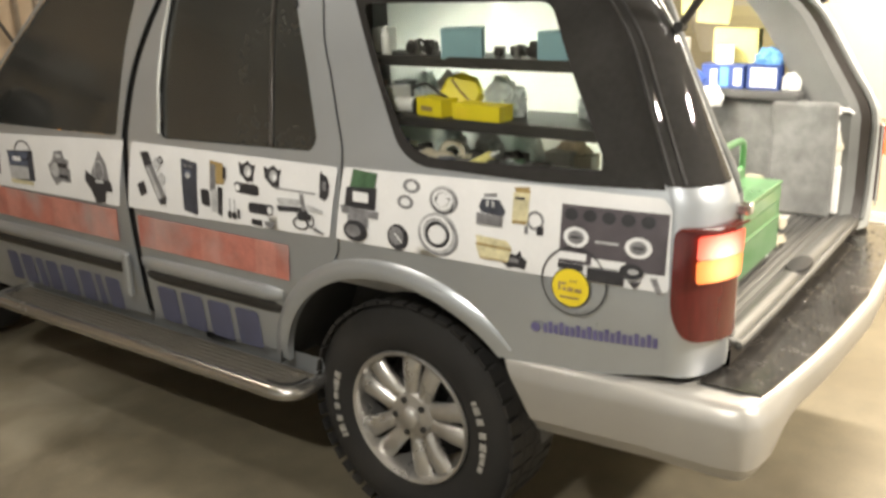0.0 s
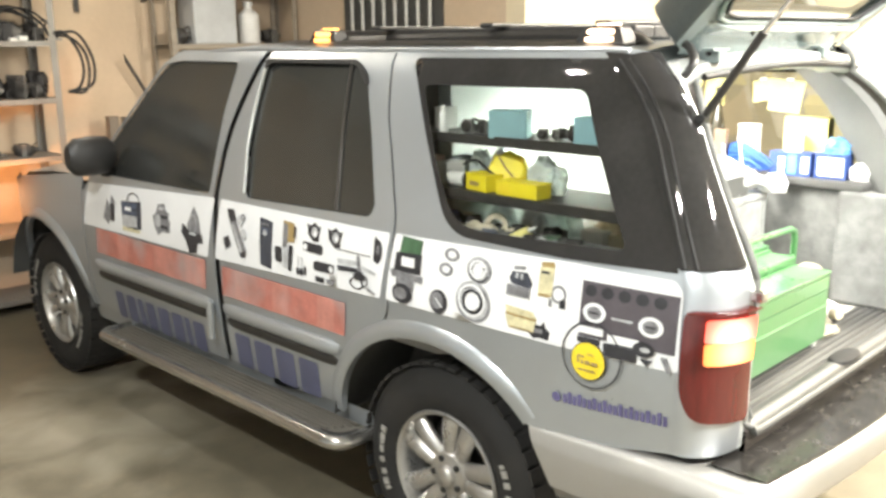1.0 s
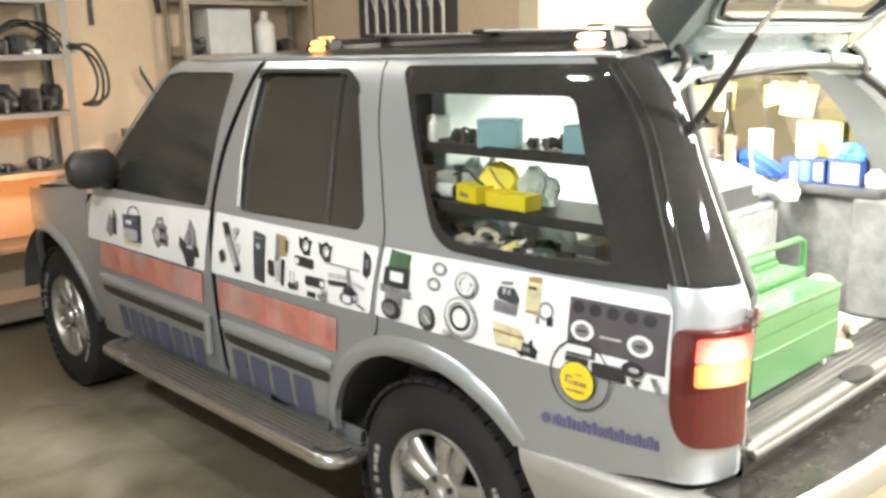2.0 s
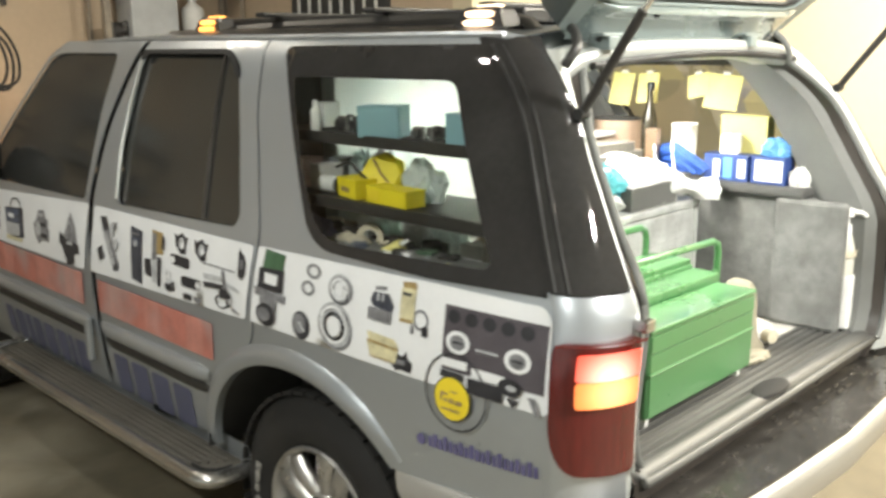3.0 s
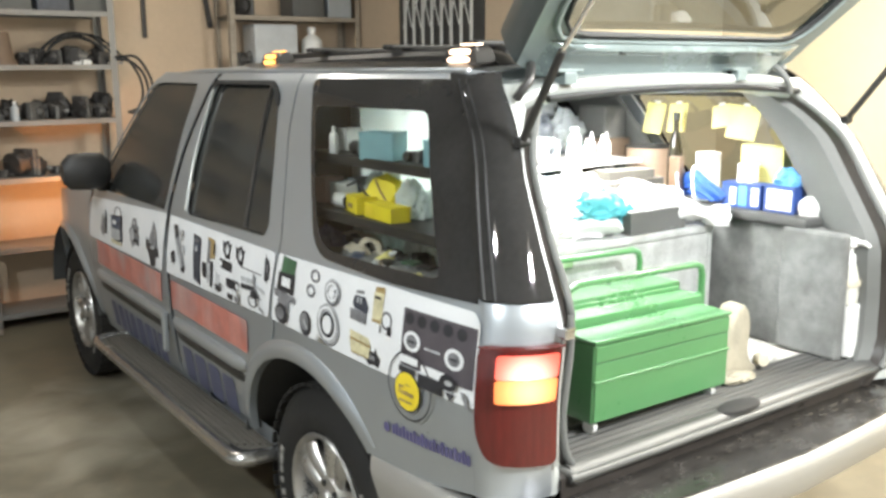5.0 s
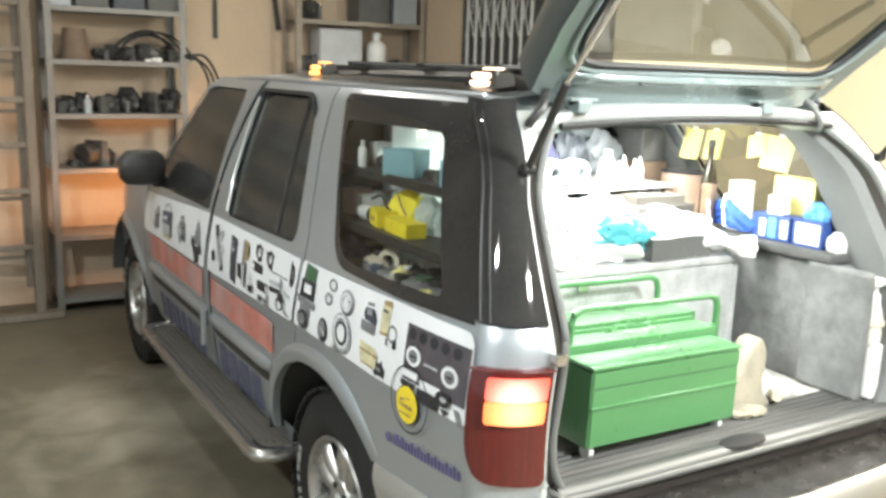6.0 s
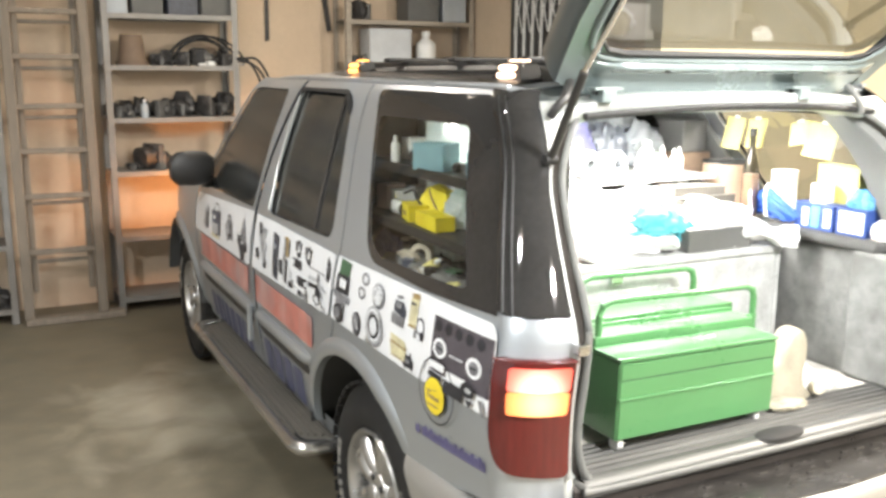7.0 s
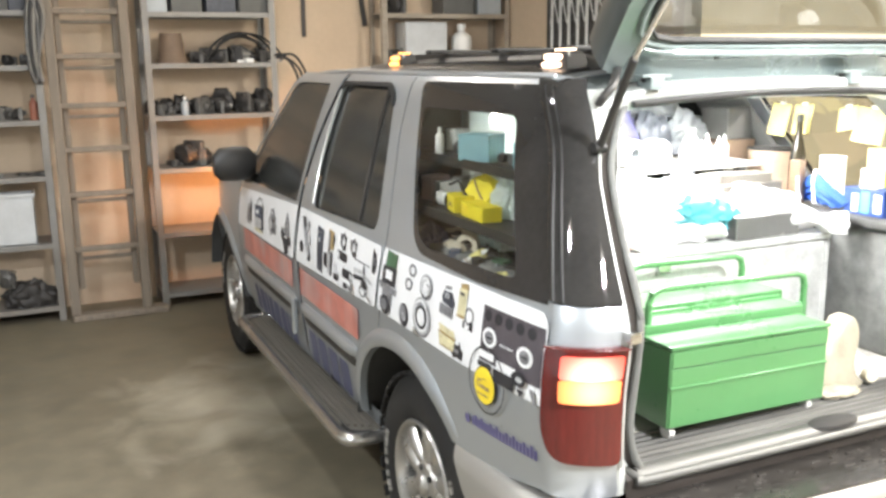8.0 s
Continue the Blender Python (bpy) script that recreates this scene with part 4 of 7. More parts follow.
# tail lamps
def tail_lamp(lit):
    def surf(off):
        return lambda s, z: tail_point(s, z, off)

    def tail_point(s, z, off):
        p = corner(8 + 82 * s / 0.16, z, off)
        return Vector((p.x, p.y, z)) if lit else Vector((WIDE - p.x, p.y - trail(z), z))
    outline = rounded(V((0.002, 0.86), (0.03, 0.796), (0.16, 0.785), (0.16, 1.055), (0.0, 1.055)), [0.06, 0.04, 0.02, 0.012, 0.025], 5)
    t = part("tail_lamp", sheet(bmesh.new(), outline, surf(0.016), (), 0.02), "lamp_red", car, "dark red tail lamp", True, [0.022])
    part("brake_lens", sheet(bmesh.new(), rounded(V((0.046, 0.988), (0.148, 0.988), (0.148, 1.04), (0.046, 1.04)), 0.008), surf(0.0285), (), 0.02), "lamp_red_lit", t, "glowing red lens", True)
    part("blinker_lens", sheet(bmesh.new(), rounded(V((0.048, 0.936), (0.147, 0.936), (0.148, 0.987), (0.046, 0.987)), 0.008), surf(0.0285), (), 0.02), "lamp_amber_lit", t, "glowing amber lens", True)
    part("lamp_frame", tube(bmesh.new(), [surf(0.012)(0.1635, z) for z in (0.775, 0.85, 0.95, 1.06)], 0.0035), "silver_in", t, "thin bright edge beside the lens", True)
    part("lens_edge", tube(bmesh.new(), [surf(0.03)(s, 1.053) for s in (0.01, 0.04, 0.08, 0.12, 0.155)], 0.003), "lamp_red", t, "", True)
    return t


tail_lamp(True)
tail_lamp(False)
part("striker", B(0.15, 0.178, -0.9, -0.855, 1.062, 1.088, 0.004), "chrome", car, "small bright catch beside the opening")

# rear bumper
def bumper_path():
    left_half = smooth_curve([(-0.012, -0.30, 0), (-0.02, -0.5, 0), (-0.024, -0.74, 0), (-0.024, -0.86, 0), (-0.02, -0.935, 0), (0.0, -0.978, 0), (0.06, -1.0, 0), (0.28, -1.03, 0), (0.5, -1.05, 0), (0.83, -1.066, 0)], 5)
    return left_half + [Vector((WIDE - p.x, p.y, 0)) for p in left_half[-2::-1]]


def bumper_normals(path):
    out = []
    for i, p in enumerate(path):
        d = (path[min(i + 1, len(path) - 1)] - path[max(i - 1, 0)]).normalized()
        out.append(Vector((d.y, -d.x, 0)) * -1)
    return out


path = bumper_path()
norm = bumper_normals(path)
sec = ((0.05, 0.681), (0.025, 0.682), (0.012, 0.679), (0.002, 0.668), (-0.010, 0.645), (-0.012, 0.63), (-0.006, 0.575), (0.004, 0.527), (0.014, 0.52), (0.022, 0.494), (0.05, 0.476))
sec_rear = ((0.05, 0.681), (0.025, 0.682), (0.008, 0.681), (0.001, 0.676), (-0.003, 0.66), (-0.003, 0.635), (0.004, 0.60), (0.014, 0.585), (0.024, 0.575), (0.05, 0.56), (0.10, 0.55))
rows = []
for p, n in zip(path, norm):
    # the corner is tall; across the back the face tucks in under a narrow lip
    b = min(1.0, max(0.0, (min(p.x, WIDE - p.x) - 0.07) / 0.16))
    b = b * b * (3 - 2 * b)
    mixed = [(o + (o2 - o) * b, z + (z2 - z) * b) for (o, z), (o2, z2) in zip(sec, sec_rear)]
    row = [Vector((p.x, p.y, z - 0.015 * min(1.0, max(0.0, (p.y + 0.74) / 0.3)))) + n * o for o, z in mixed]
    for q in row:
        q.y = min(q.y, -math.sqrt(max(0.0, (ARCH_R + 0.004) ** 2 - (q.z - AXLE_Z) ** 2)))
    rows.append(row)
bm = bmesh.new()
loft(bm, rows)
bumper = part("rear_bumper", bm, "bumper", car, "silver rear bumper with a black step", True)
inner = [p for p in path if p.y < -0.45]
shelf_ring = [Vector((min(max(p.x, -0.005), WIDE + 0.005) * 0.985 + 0.0125, p.y + 0.018 if p.y < -0.8 else p.y)) for p in inner]
part("bumper_shelf", sheet(bmesh.new(), shelf_ring, lambda x, y: Vector((x, y, 0.677)), (), 0.08), "bumper", bumper, "flat top of the bumper", True)
half = [p for p in path if p.y < -0.86]
out_edge = [Vector((p.x, p.y + 0.020, 0)) for p in half if 0.05 < p.x < WIDE - 0.05]
pad_rows = [[Vector((p.x, p.y, 0.680)), Vector((p.x, p.y + 0.004, 0.687)), Vector((p.x, (p.y - 0.86) / 2, 0.685)), Vector((p.x, -0.85, 0.685)), Vector((p.x, -0.84, 0.685))] for p in out_edge]
bm = bmesh.new()
loft(bm, pad_rows)
pad = part("step_pad", bm, "black_pad", bumper, "worn black step pad", True)
pad_rnd = random.Random(8)
for r in range(5):
    for k in range(24):
        x = 0.13 + k * 0.058 + (0.029 if r % 2 else 0)
        y = -0.905 - r * 0.024
        if pad_rnd.random() < 0.72:
            w = pad_rnd.uniform(0.008, 0.02)
            part("pad_rib", B(x - w, x + w, y - 0.004, y + 0.004, 0.683, 0.6865 + 0.0025 * pad_rnd.random(), 0.0015, seg=1), "black_pad", pad)

# rear body panel under the opening, coloured dark for its shadow, and sill plate
bm = bmesh.new()
loft(bm, [[Vector((x, y, z)) for x in [0.17 + 1.34 * k / 10 for k in range(11)]] for y, z in ((-0.866, 0.66), (-0.872, 0.70), (-0.872, 0.735), (-0.862, 0.746))])
part("rear_panel", bm, "jamb", car, "edge under the opening, coloured dark for its shadow", True)
bm = bmesh.new()
ribs = [(-0.888, 0.722), (-0.885, 0.738), (-0.876, 0.749), (-0.862, 0.755), (-0.842, 0.754)]
for k in range(6):
    y = -0.834 + 0.0235 * k
    ribs += [(y, 0.7475), (y + 0.004, 0.7475), (y + 0.008, 0.755), (y + 0.016, 0.7555), (y + 0.02, 0.748)]
ribs.append((-0.69, 0.7475))
loft(bm, [[Vector((0.2 + 1.28 * k / 12, y, z)) for k in range(13)] for y, z in ribs])
sill = part("sill_plate", bm, "sill_metal", car, "ribbed worn metal sill plate", True)
part("catch", lathe(bmesh.new(), [(0.0, 0.011), (0.05, 0.010), (0.062, 0.007), (0.066, 0.0)], (0, 0, 0), "Z", 22), "rubber", sill, "worn dark tailgate catch", True).matrix_local = Matrix.Translation((0.81, -0.858, 0.750)) @ Matrix.Diagonal((1.25, 0.5, 1, 1))
part("sill_lip", tube(bmesh.new(), smooth_curve([(1.47, -0.886, 0.735), (0.9, -0.89, 0.733), (0.25, -0.886, 0.735), (0.205, -0.878, 0.739), (0.187, -0.85, 0.746), (0.186, -0.8, 0.75), (0.188, -0.74, 0.752)], 5), 0.010, 10), "sill_metal", sill, "rounded metal lip of the sill", True)
part("cargo_floor", B(0.13, 1.55, -0.692, 1.0, 0.70, 0.749, 0.004), "carpet_pale", car, "pale grey carpeted load floor")

# inner right side: carpeted panels, ledge
part("side_lining", B(1.36, 1.50, -0.70, 0.6, 0.745, 1.135, 0.012), "carpet", car, "grey carpeted side lining")
part("side_board", B(1.335, 1.375, -0.81, -0.60, 0.752, 1.14, 0.012), "carpet", car, "grey carpeted side board")
part("side_ledge", B(1.34, 1.56, -0.68, 0.6, 1.135, 1.165, 0.01), "carpet_dark", car, "dark ledge under the window")
part("side_lining", B(0.10, 0.2, -0.70, 0.6, 0.745, 1.12, 0.012), "carpet", car, "grey carpeted side lining")
# rear seats backs close the load space towards the front
for x in (0.2, 0.87):
    st = part("rear_seat", B(x, x + 0.6, 0.66, 0.8, 0.74, 1.3, 0.04, seg=3), "carpet_dark", car, "dark grey seat back")
    part("headrest", B(x + 0.18, x + 0.42, 0.68, 0.77, 1.33, 1.5, 0.03, seg=3), "carpet_dark", st)
# lamp strip on the roof lining
ls = part("cargo_lamp", B(0.48, 1.2, -0.24, -0.12, 1.556, 1.572, 0.004), "white_plastic", car, "white lamp strip on the roof lining")
part("led_strip", B(0.5, 1.18, -0.225, -0.135, 1.551, 1.556), "led", ls, "glowing white strip")

# tailgate, swung up: inner panel, deep side walls, outer skin and a curved window
HINGE = Vector((0.83, -0.55, 1.612))
GATE_HALF = ((0.0, 0.485), (0.03, 0.53), (0.12, 0.54), (0.23, 0.558), (0.34, 0.575), (0.6, 0.61), (0.86, 0.61), (0.92, 0.57))
GATE_LEFT = ((0.0, 0.485), (0.03, 0.545), (0.12, 0.563), (0.23, 0.583), (0.34, 0.59), (0.6, 0.61), (0.86, 0.61), (0.92, 0.57))
WIN_HALF = ((0.128, 0.37), (0.14, 0.415), (0.175, 0.445), (0.23, 0.46), (0.4, 0.48), (0.55, 0.49), (0.6, 0.46))
WIN_LEFT = ((0.128, 0.4), (0.14, 0.46), (0.175, 0.497), (0.23, 0.515), (0.4, 0.535), (0.55, 0.545), (0.6, 0.51))


def gate_ring(left_half, right_half):
    return V(*[(-h, v) for v, h in left_half]) + V(*[(h, v) for v, h in right_half[::-1]])


def gate_surf(off, bulge=0.0):
    return lambda u, v: Vector((u, -v, off + bulge * (1 - (u / 0.65) ** 2)))


def ring_wall(ring, offs):
    bm = bmesh.new()
    loft(bm, [[Vector((q.x * k, -q.y, o * (0.67 - 0.33 * max(-1.0, min(1.0, q.x / 0.4))))) for q in ring] for o, k in offs], True)
    return bm


G_OUT, G_WIN = gate_ring(GATE_LEFT, GATE_HALF), gate_ring(WIN_LEFT, WIN_HALF)
gate = part("tailgate", sheet(bmesh.new(), G_OUT, gate_surf(0.0), [G_WIN], 0.05), "hatch_in", car, "raised silver tailgate with greenish reflection put into its colour", True)
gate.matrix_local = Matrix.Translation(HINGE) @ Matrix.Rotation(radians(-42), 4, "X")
part("side_wall", ring_wall(G_OUT, ((0.0, 1.0), (0.006, 1.008), (0.05, 1.012), (0.1, 0.99), (0.12, 0.96))), "hatch_shell", gate, "outer edge of the tailgate, colour darkened for its dim reflection", True)
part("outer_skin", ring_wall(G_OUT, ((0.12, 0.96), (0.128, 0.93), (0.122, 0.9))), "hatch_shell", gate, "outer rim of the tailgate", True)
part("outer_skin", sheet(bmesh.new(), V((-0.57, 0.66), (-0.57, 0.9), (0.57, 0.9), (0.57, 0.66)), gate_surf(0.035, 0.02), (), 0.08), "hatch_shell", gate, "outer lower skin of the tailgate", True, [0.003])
part("window_reveal", ring_wall(G_WIN, ((0.0, 1.0), (-0.004, 0.995), (0.004, 0.985), (0.012, 0.985))), "seal", gate, "black window edge", True)
pn = part("window_pane", sheet(bmesh.new(), [q * 1.0 for q in G_WIN], gate_surf(0.008, 0.012), (), 0.06), "hatch_glass", gate, "tailgate window", True)
pn.visible_shadow = False
wr = [Vector((q.x * 0.99, -q.y, -0.004)) for q in G_WIN]
part("window_rubber", tube(bmesh.new(), wr + [wr[0]], 0.005, 8), "seal", gate, "black rubber window edge", True)
lip = [Vector((q.x * 1.03, -(q.y + (-0.018 if q.y < 0.3 else 0.01)), -0.003)) for q in G_WIN]
part("window_lip", tube(bmesh.new(), lip + [lip[0]], 0.008, 8), "hatch_in", gate, "raised lip round the window", True)
# long pressed ridge and trough across the panel
bm = bmesh.new()
loft(bm, [[Vector((-0.49 + 0.98 * k / 24, -v, o * (1 - (abs(2 * k / 24 - 1)) ** 10))) for k in range(25)] for v, o in ((0.108, 0.0), (0.104, -0.022), (0.099, -0.026), (0.066, -0.005), (0.058, -0.003), (0.03, -0.012), (0.005, -0.019), (-0.005, -0.019), (-0.01, 0.0))])
part("inner_ridge", bm, "hatch_gloss", gate, "pressed ridge across the panel", True)
part("screw", cyl(bmesh.new(), (-0.25, -0.085, -0.012), (-0.25, -0.085, -0.022), 0.006, seg=10), "dark_metal", gate)
for x in (0.40, 1.05):
    h = part("hinge", B(x - 0.02, x + 0.02, -0.637, -0.58, 1.582, 1.611, 0.003), "hatch_in", car, "grey tailgate hinge block")
    part("hinge_leaf", B(x - 0.042, x + 0.042, -0.634, -0.60, 1.611, 1.618, 0.002), "hatch_in", h, "flat hinge leaf")
    part("hinge_pin", cyl(bmesh.new(), (x - 0.03, -0.61, 1.605), (x + 0.03, -0.61, 1.605), 0.005, seg=10), "dark_metal", h)
for f in ((lambda x: x), (lambda x: WIDE - x)):
    a, mid, b = Vector((f(0.19), -0.705, 1.462)), Vector((f(0.175), -0.845, 1.655)), Vector((f(0.2), -1.17, 2.06))
    st = part("gas_strut", cyl(bmesh.new(), a, mid, 0.0095, seg=12), "black_plastic", car, "black gas strut", True)
    part("rod", cyl(bmesh.new(), mid, b, 0.0055, seg=10), "chrome", st, "thin bright rod", True)
    part("ball_stud", cyl(bmesh.new(), b, b + Vector((0, -0.06, 0.09)), 0.008, seg=8), "dark_metal", st, "", True)
    part("ball", cyl(bmesh.new(), (f(0.205), -0.705, 1.462), (f(0.175), -0.705, 1.462), 0.012, seg=10), "dark_metal", st, "", True)

part("wire_sleeve", tube(bmesh.new(), smooth_curve([(0.245, -0.62, 1.552), (0.25, -0.632, 1.57), (0.275, -0.628, 1.592), (0.305, -0.60, 1.618), (0.33, -0.57, 1.63)], 5), 0.011), "black_plastic", car, "black rubber cable sleeve", True)
part("wire_sleeve", tube(bmesh.new(), smooth_curve([(1.278, -0.634, 1.545), (1.265, -0.637, 1.572), (1.252, -0.625, 1.60), (1.25, -0.60, 1.62)], 5), 0.009), "trim_grey", car, "grey rubber cable sleeve", True)
# Made-up housing for the tailgate fill
wl = part("gate_fill_lamp", B(0.68, 0.98, -1.19, -1.13, 2.005, 2.03, 0.008), "black_plastic", car, "added fill lamp inside the tailgate, out of view")
part("lamp_face", B(0.69, 0.97, -1.185, -1.135, 1.998, 2.0045), "led", wl, "glowing lamp face")

# roof rack and flashing lamps
def rack_rail(x):
    bm = bmesh.new()
    rows = []
    for y, top in ((1.24, 1.63), (1.18, 1.638), (1.05, 1.65), (0.9, 1.656), (0.7, 1.661), (0.3, 1.667), (-0.1, 1.67), (-0.33, 1.669), (-0.38, 1.664), (-0.42, 1.652), (-0.445, 1.632)):
        low = 1.618
        xr = x + (0.06 if x < 0.8 else -0.06) * (y + 0.46) / 1.4
        rows.append([Vector((xr + dx, y, z)) for dx, z in ((-0.03, low), (-0.032, top - 0.014), (-0.018, top), (0.018, top), (0.032, top - 0.014), (0.03, low), (0.0, low - 0.002))])
    vs = loft(bm, rows)
    bm.faces.new(vs[0])
    bm.faces.new(vs[-1][::-1])
    return bm


rack = part("roof_rack", rack_rail(0.375), "black_plastic", car, "black roof rack", True)
# Dark strip over the silver roof stands for its shade and dim reflection
for mirrored in (False, True):
    bm = bmesh.new()
    rows = []
    for y in (1.15, 1.0, 0.7, 0.35, 0.0, -0.3, -0.4, -0.43):
        wide = 0.115 - (0.03 if y > 1.05 or y < -0.41 else 0.0)
        xs = [0.36 + 0.043 * (y + 0.46) - wide * (1 - k / 6) for k in range(7)]
        zs = [1.615 - 0.012 * max(0.0, (-0.3 - y) / 0.3) + 0.032 * (1 - (2 * (x - 0.2) / 1.26 - 1) ** 4) + (0.0 if k == 0 else 0.006) for k, x in enumerate(xs)]
        rows.append([Vector((WIDE - x if mirrored else x, y, z)) for x, z in zip(xs, zs)])
    loft(bm, rows)
    part("roof_shade_strip", bm, "black_satin", rack, "dark strip standing for shade on the roof beside the rail", True)
for xx in (0.395, WIDE - 0.395):
    for y in (0.36, -0.1):
        part("rack_foot", B(xx - 0.016, xx + 0.016, y - 0.06, y + 0.06, 1.612, 1.654, 0.006), "black_plastic", rack, "short rack foot")
part("rail", rack_rail(WIDE - 0.375), "black_plastic", rack, "", True)
for y in (0.62, 0.12, -0.3):
    part("cross_bar", B(0.36, WIDE - 0.36, y - 0.025, y + 0.025, 1.678, 1.693, 0.006), "black_plastic", rack, "flat black cross bar")
# Strips made wide enough to hide the silver, standing for the roof's shade
for x in [0.48 + 0.1 * k for k in range(8)]:
    part("roof_rib", B(x - 0.05, x + 0.05, -0.36, 1.0, 1.645, 1.68, 0.006), "black_plastic", rack, "black rubbing strip, widened to stand for the shaded roof")


def lens(x0, x1, y0, y1, z0, z1):
    """A pillow-shaped oval lens, its long way along y."""
    bm = bmesh.new()
    cy, cz, ry, rz = (y0 + y1) / 2, (z0 + z1) / 2, (y1 - y0) / 2, (z1 - z0) / 2
    rows = []
    for x, k in ((x1, 1.0), (x0 + 0.004, 1.0), (x0 + 0.001, 0.86), (x0, 0.6)):
        rows.append([Vector((x, cy + ry * k * math.copysign(abs(math.cos(a)) ** 0.55, math.cos(a)), cz + rz * k * math.copysign(abs(math.sin(a)) ** 0.7, math.sin(a)))) for a in [2 * math.pi * j / 20 for j in range(20)]])
    vs = loft(bm, rows, True)
    bm.faces.new(vs[-1][:20])
    return bm


def flasher(x, y, z, mat, label, turn):
    bm = bmesh.new()
    rows = []
    for zz, xa, xb, ya, yb in ((-0.014, -0.036, 0.04, -0.085, 0.1), (0.0, -0.03, 0.036, -0.074, 0.075), (0.034, -0.024, 0.032, -0.058, 0.056), (0.042, -0.014, 0.026, -0.048, 0.046)):
        rows.append([Vector(p) for p in ((xa, ya, zz), (xb, ya, zz), (xb, yb, zz), (xa, yb, zz))])
    vs = loft(bm, rows, True)
    bm.faces.new(vs[-1][:4])
    t = part("marker_lamp", bm, "black_plastic", car, label)
    t.matrix_local = pose(x, y, z, 0, 0, turn)
    part("led_lens", lens(-0.034, -0.018, -0.044, 0.04, 0.018, 0.034), mat, t, "glowing lens")
    part("led_lens", lens(-0.038, -0.022, -0.044, 0.044, -0.001, 0.014), mat, t, "glowing lens")
    part("led_lens", B(-0.004, 0.022, -0.034, 0.028, 0.041, 0.047, 0.002), mat, t, "glowing lens")
    part("bracket", tube(bmesh.new(), [(-0.02, -0.066, 0.0), (-0.016, -0.058, 0.03), (-0.012, -0.052, 0.04)], 0.003, 8), "galv", t, "thin bright bracket", True)
    return t


flasher(0.365, 0.88, 1.64, "amber_led", "amber flashing lamp on the roof rack", 0)
flasher(0.315, -0.345, 1.636, "warm_led", "warm white flashing lamp on the roof rack", 0)
flasher(WIDE - 0.365, 0.9, 1.64, "amber_led", "amber flashing lamp on the roof rack", 180)
flasher(WIDE - 0.315, -0.345, 1.636, "warm_led", "warm white flashing lamp on the roof rack", 180)

# ---- stickers on the left flank ----
def decal(name, parent, mats, shapes, cy, cz, w, h, label="", base=0.006):
    """Flat printed shapes; u runs towards the rear, v up, both -1 to 1 over the sticker's size."""
    bm = bmesh.new()
    for i, (kind, mi, *a) in enumerate(shapes):
        n0 = len(bm.faces)
        if kind == "poly":
            out, holes = [Vector(p) for p in a[0]], []
        elif kind == "disc":
            u, v, ru, rv = a
            out, holes = [Vector((u + ru * math.cos(2 * math.pi * k / 20), v + rv * math.sin(2 * math.pi * k / 20))) for k in range(20)], []
        else:
            u, v, ru, rv, t = a
            out = [Vector((u + ru * math.cos(2 * math.pi * k / 24), v + rv * math.sin(2 * math.pi * k / 24))) for k in range(24)]
            holes = [[Vector((u + (p.x - u) * t, v + (p.y - v) * t)) for p in out]]
        real = [Vector((cy - p.x * w / 2, cz + p.y * h / 2)) for p in out]
        rh = [[Vector((cy - p.x * w / 2, cz + p.y * h / 2)) for p in q] for q in holes]
        sheet(bm, real, left(base + 0.0008 * i), rh, 0.06)
        bm.faces.ensure_lookup_table()
        for f in bm.faces[n0:]:
            f.material_index = mi
    return part(name, bm, mats, parent, label)


def quad(u0, v0, u1, v1):
    return [(u0, v0), (u1, v0), (u1, v1), (u0, v1)]


# white band, one piece to each panel
def band(parent, pts, label):
    bm = sheet(bmesh.new(), rounded(V(*pts), 0.012), left(0.0045), (), 0.05)
    return part("sticker_band", bm, "white_vinyl", parent, label, True)


band(FD, ((2.13, 1.047), (2.19, 0.854), (1.15, 0.866), (1.108, 1.093)), "white advertising band with parts printed on it")
band(RD, ((1.068, 1.093), (1.102, 0.87), (0.196, 0.896), (0.165, 1.096)), "white advertising band with parts printed on it")
band(QP, ((0.145, 1.099), (0.172, 0.898), (-0.46, 0.902), (-0.778, 0.905), (-0.772, 1.09), (-0.75, 1.112), (-0.46, 1.114)), "white advertising band with parts printed on it")

# faded red lettering blocks and dark blue digit bars
random.seed(4)
for y0, y1, zt, parent in ((2.075, 1.14, 0.855, FD), (1.06, 0.362, 0.852, RD)):
    y, k = y0, 0
    while y > y1 + 0.04:
        wd = min(random.uniform(0.062, 0.088), y - y1)
        part("red_bar", sheet(bmesh.new(), rounded(V((y, zt - 0.003), (y - wd - 0.002, zt - 0.003), (y - wd + 0.01, 0.737), (y + 0.012, 0.737)), 0.003), left(0.0045 + 0.0003 * (k % 2)), (), 0.06), "red_vinyl" if random.random() < 0.6 else "red_light", parent, "faded red lettering bar", True)
        y -= wd
        k += 1
y = 2.0
for k, wd in enumerate((0.085, 0.095, 0.055, 0.085, 0.105, 0.095, 0.045, 0.095)):
    decal("blue_bar", FD, ["blue_vinyl"], [("poly", 0, rounded(V((-0.75, 1), (1, 1), (0.8, -1), (-1, -1)), 0.25))], y - wd / 2, 0.515, wd, 0.125, "dark blue bar", 0.0025)
    y -= wd + 0.012
y = 1.045
for k, wd in enumerate((0.11, 0.12, 0.12, 0.12)):
    decal("blue_bar", RD, ["blue_vinyl"], [("poly", 0, rounded(V((-0.8, 1), (1, 1), (0.8, -1), (-1, -1)), 0.25))], y - wd / 2, 0.53, wd, 0.135, "dark blue bar", 0.0025)
    y -= wd + 0.012
decal("text_dot", QP, ["violet_vinyl"], [("disc", 0, 0, 0, 1, 1)], -0.458, 0.768, 0.026, 0.026)
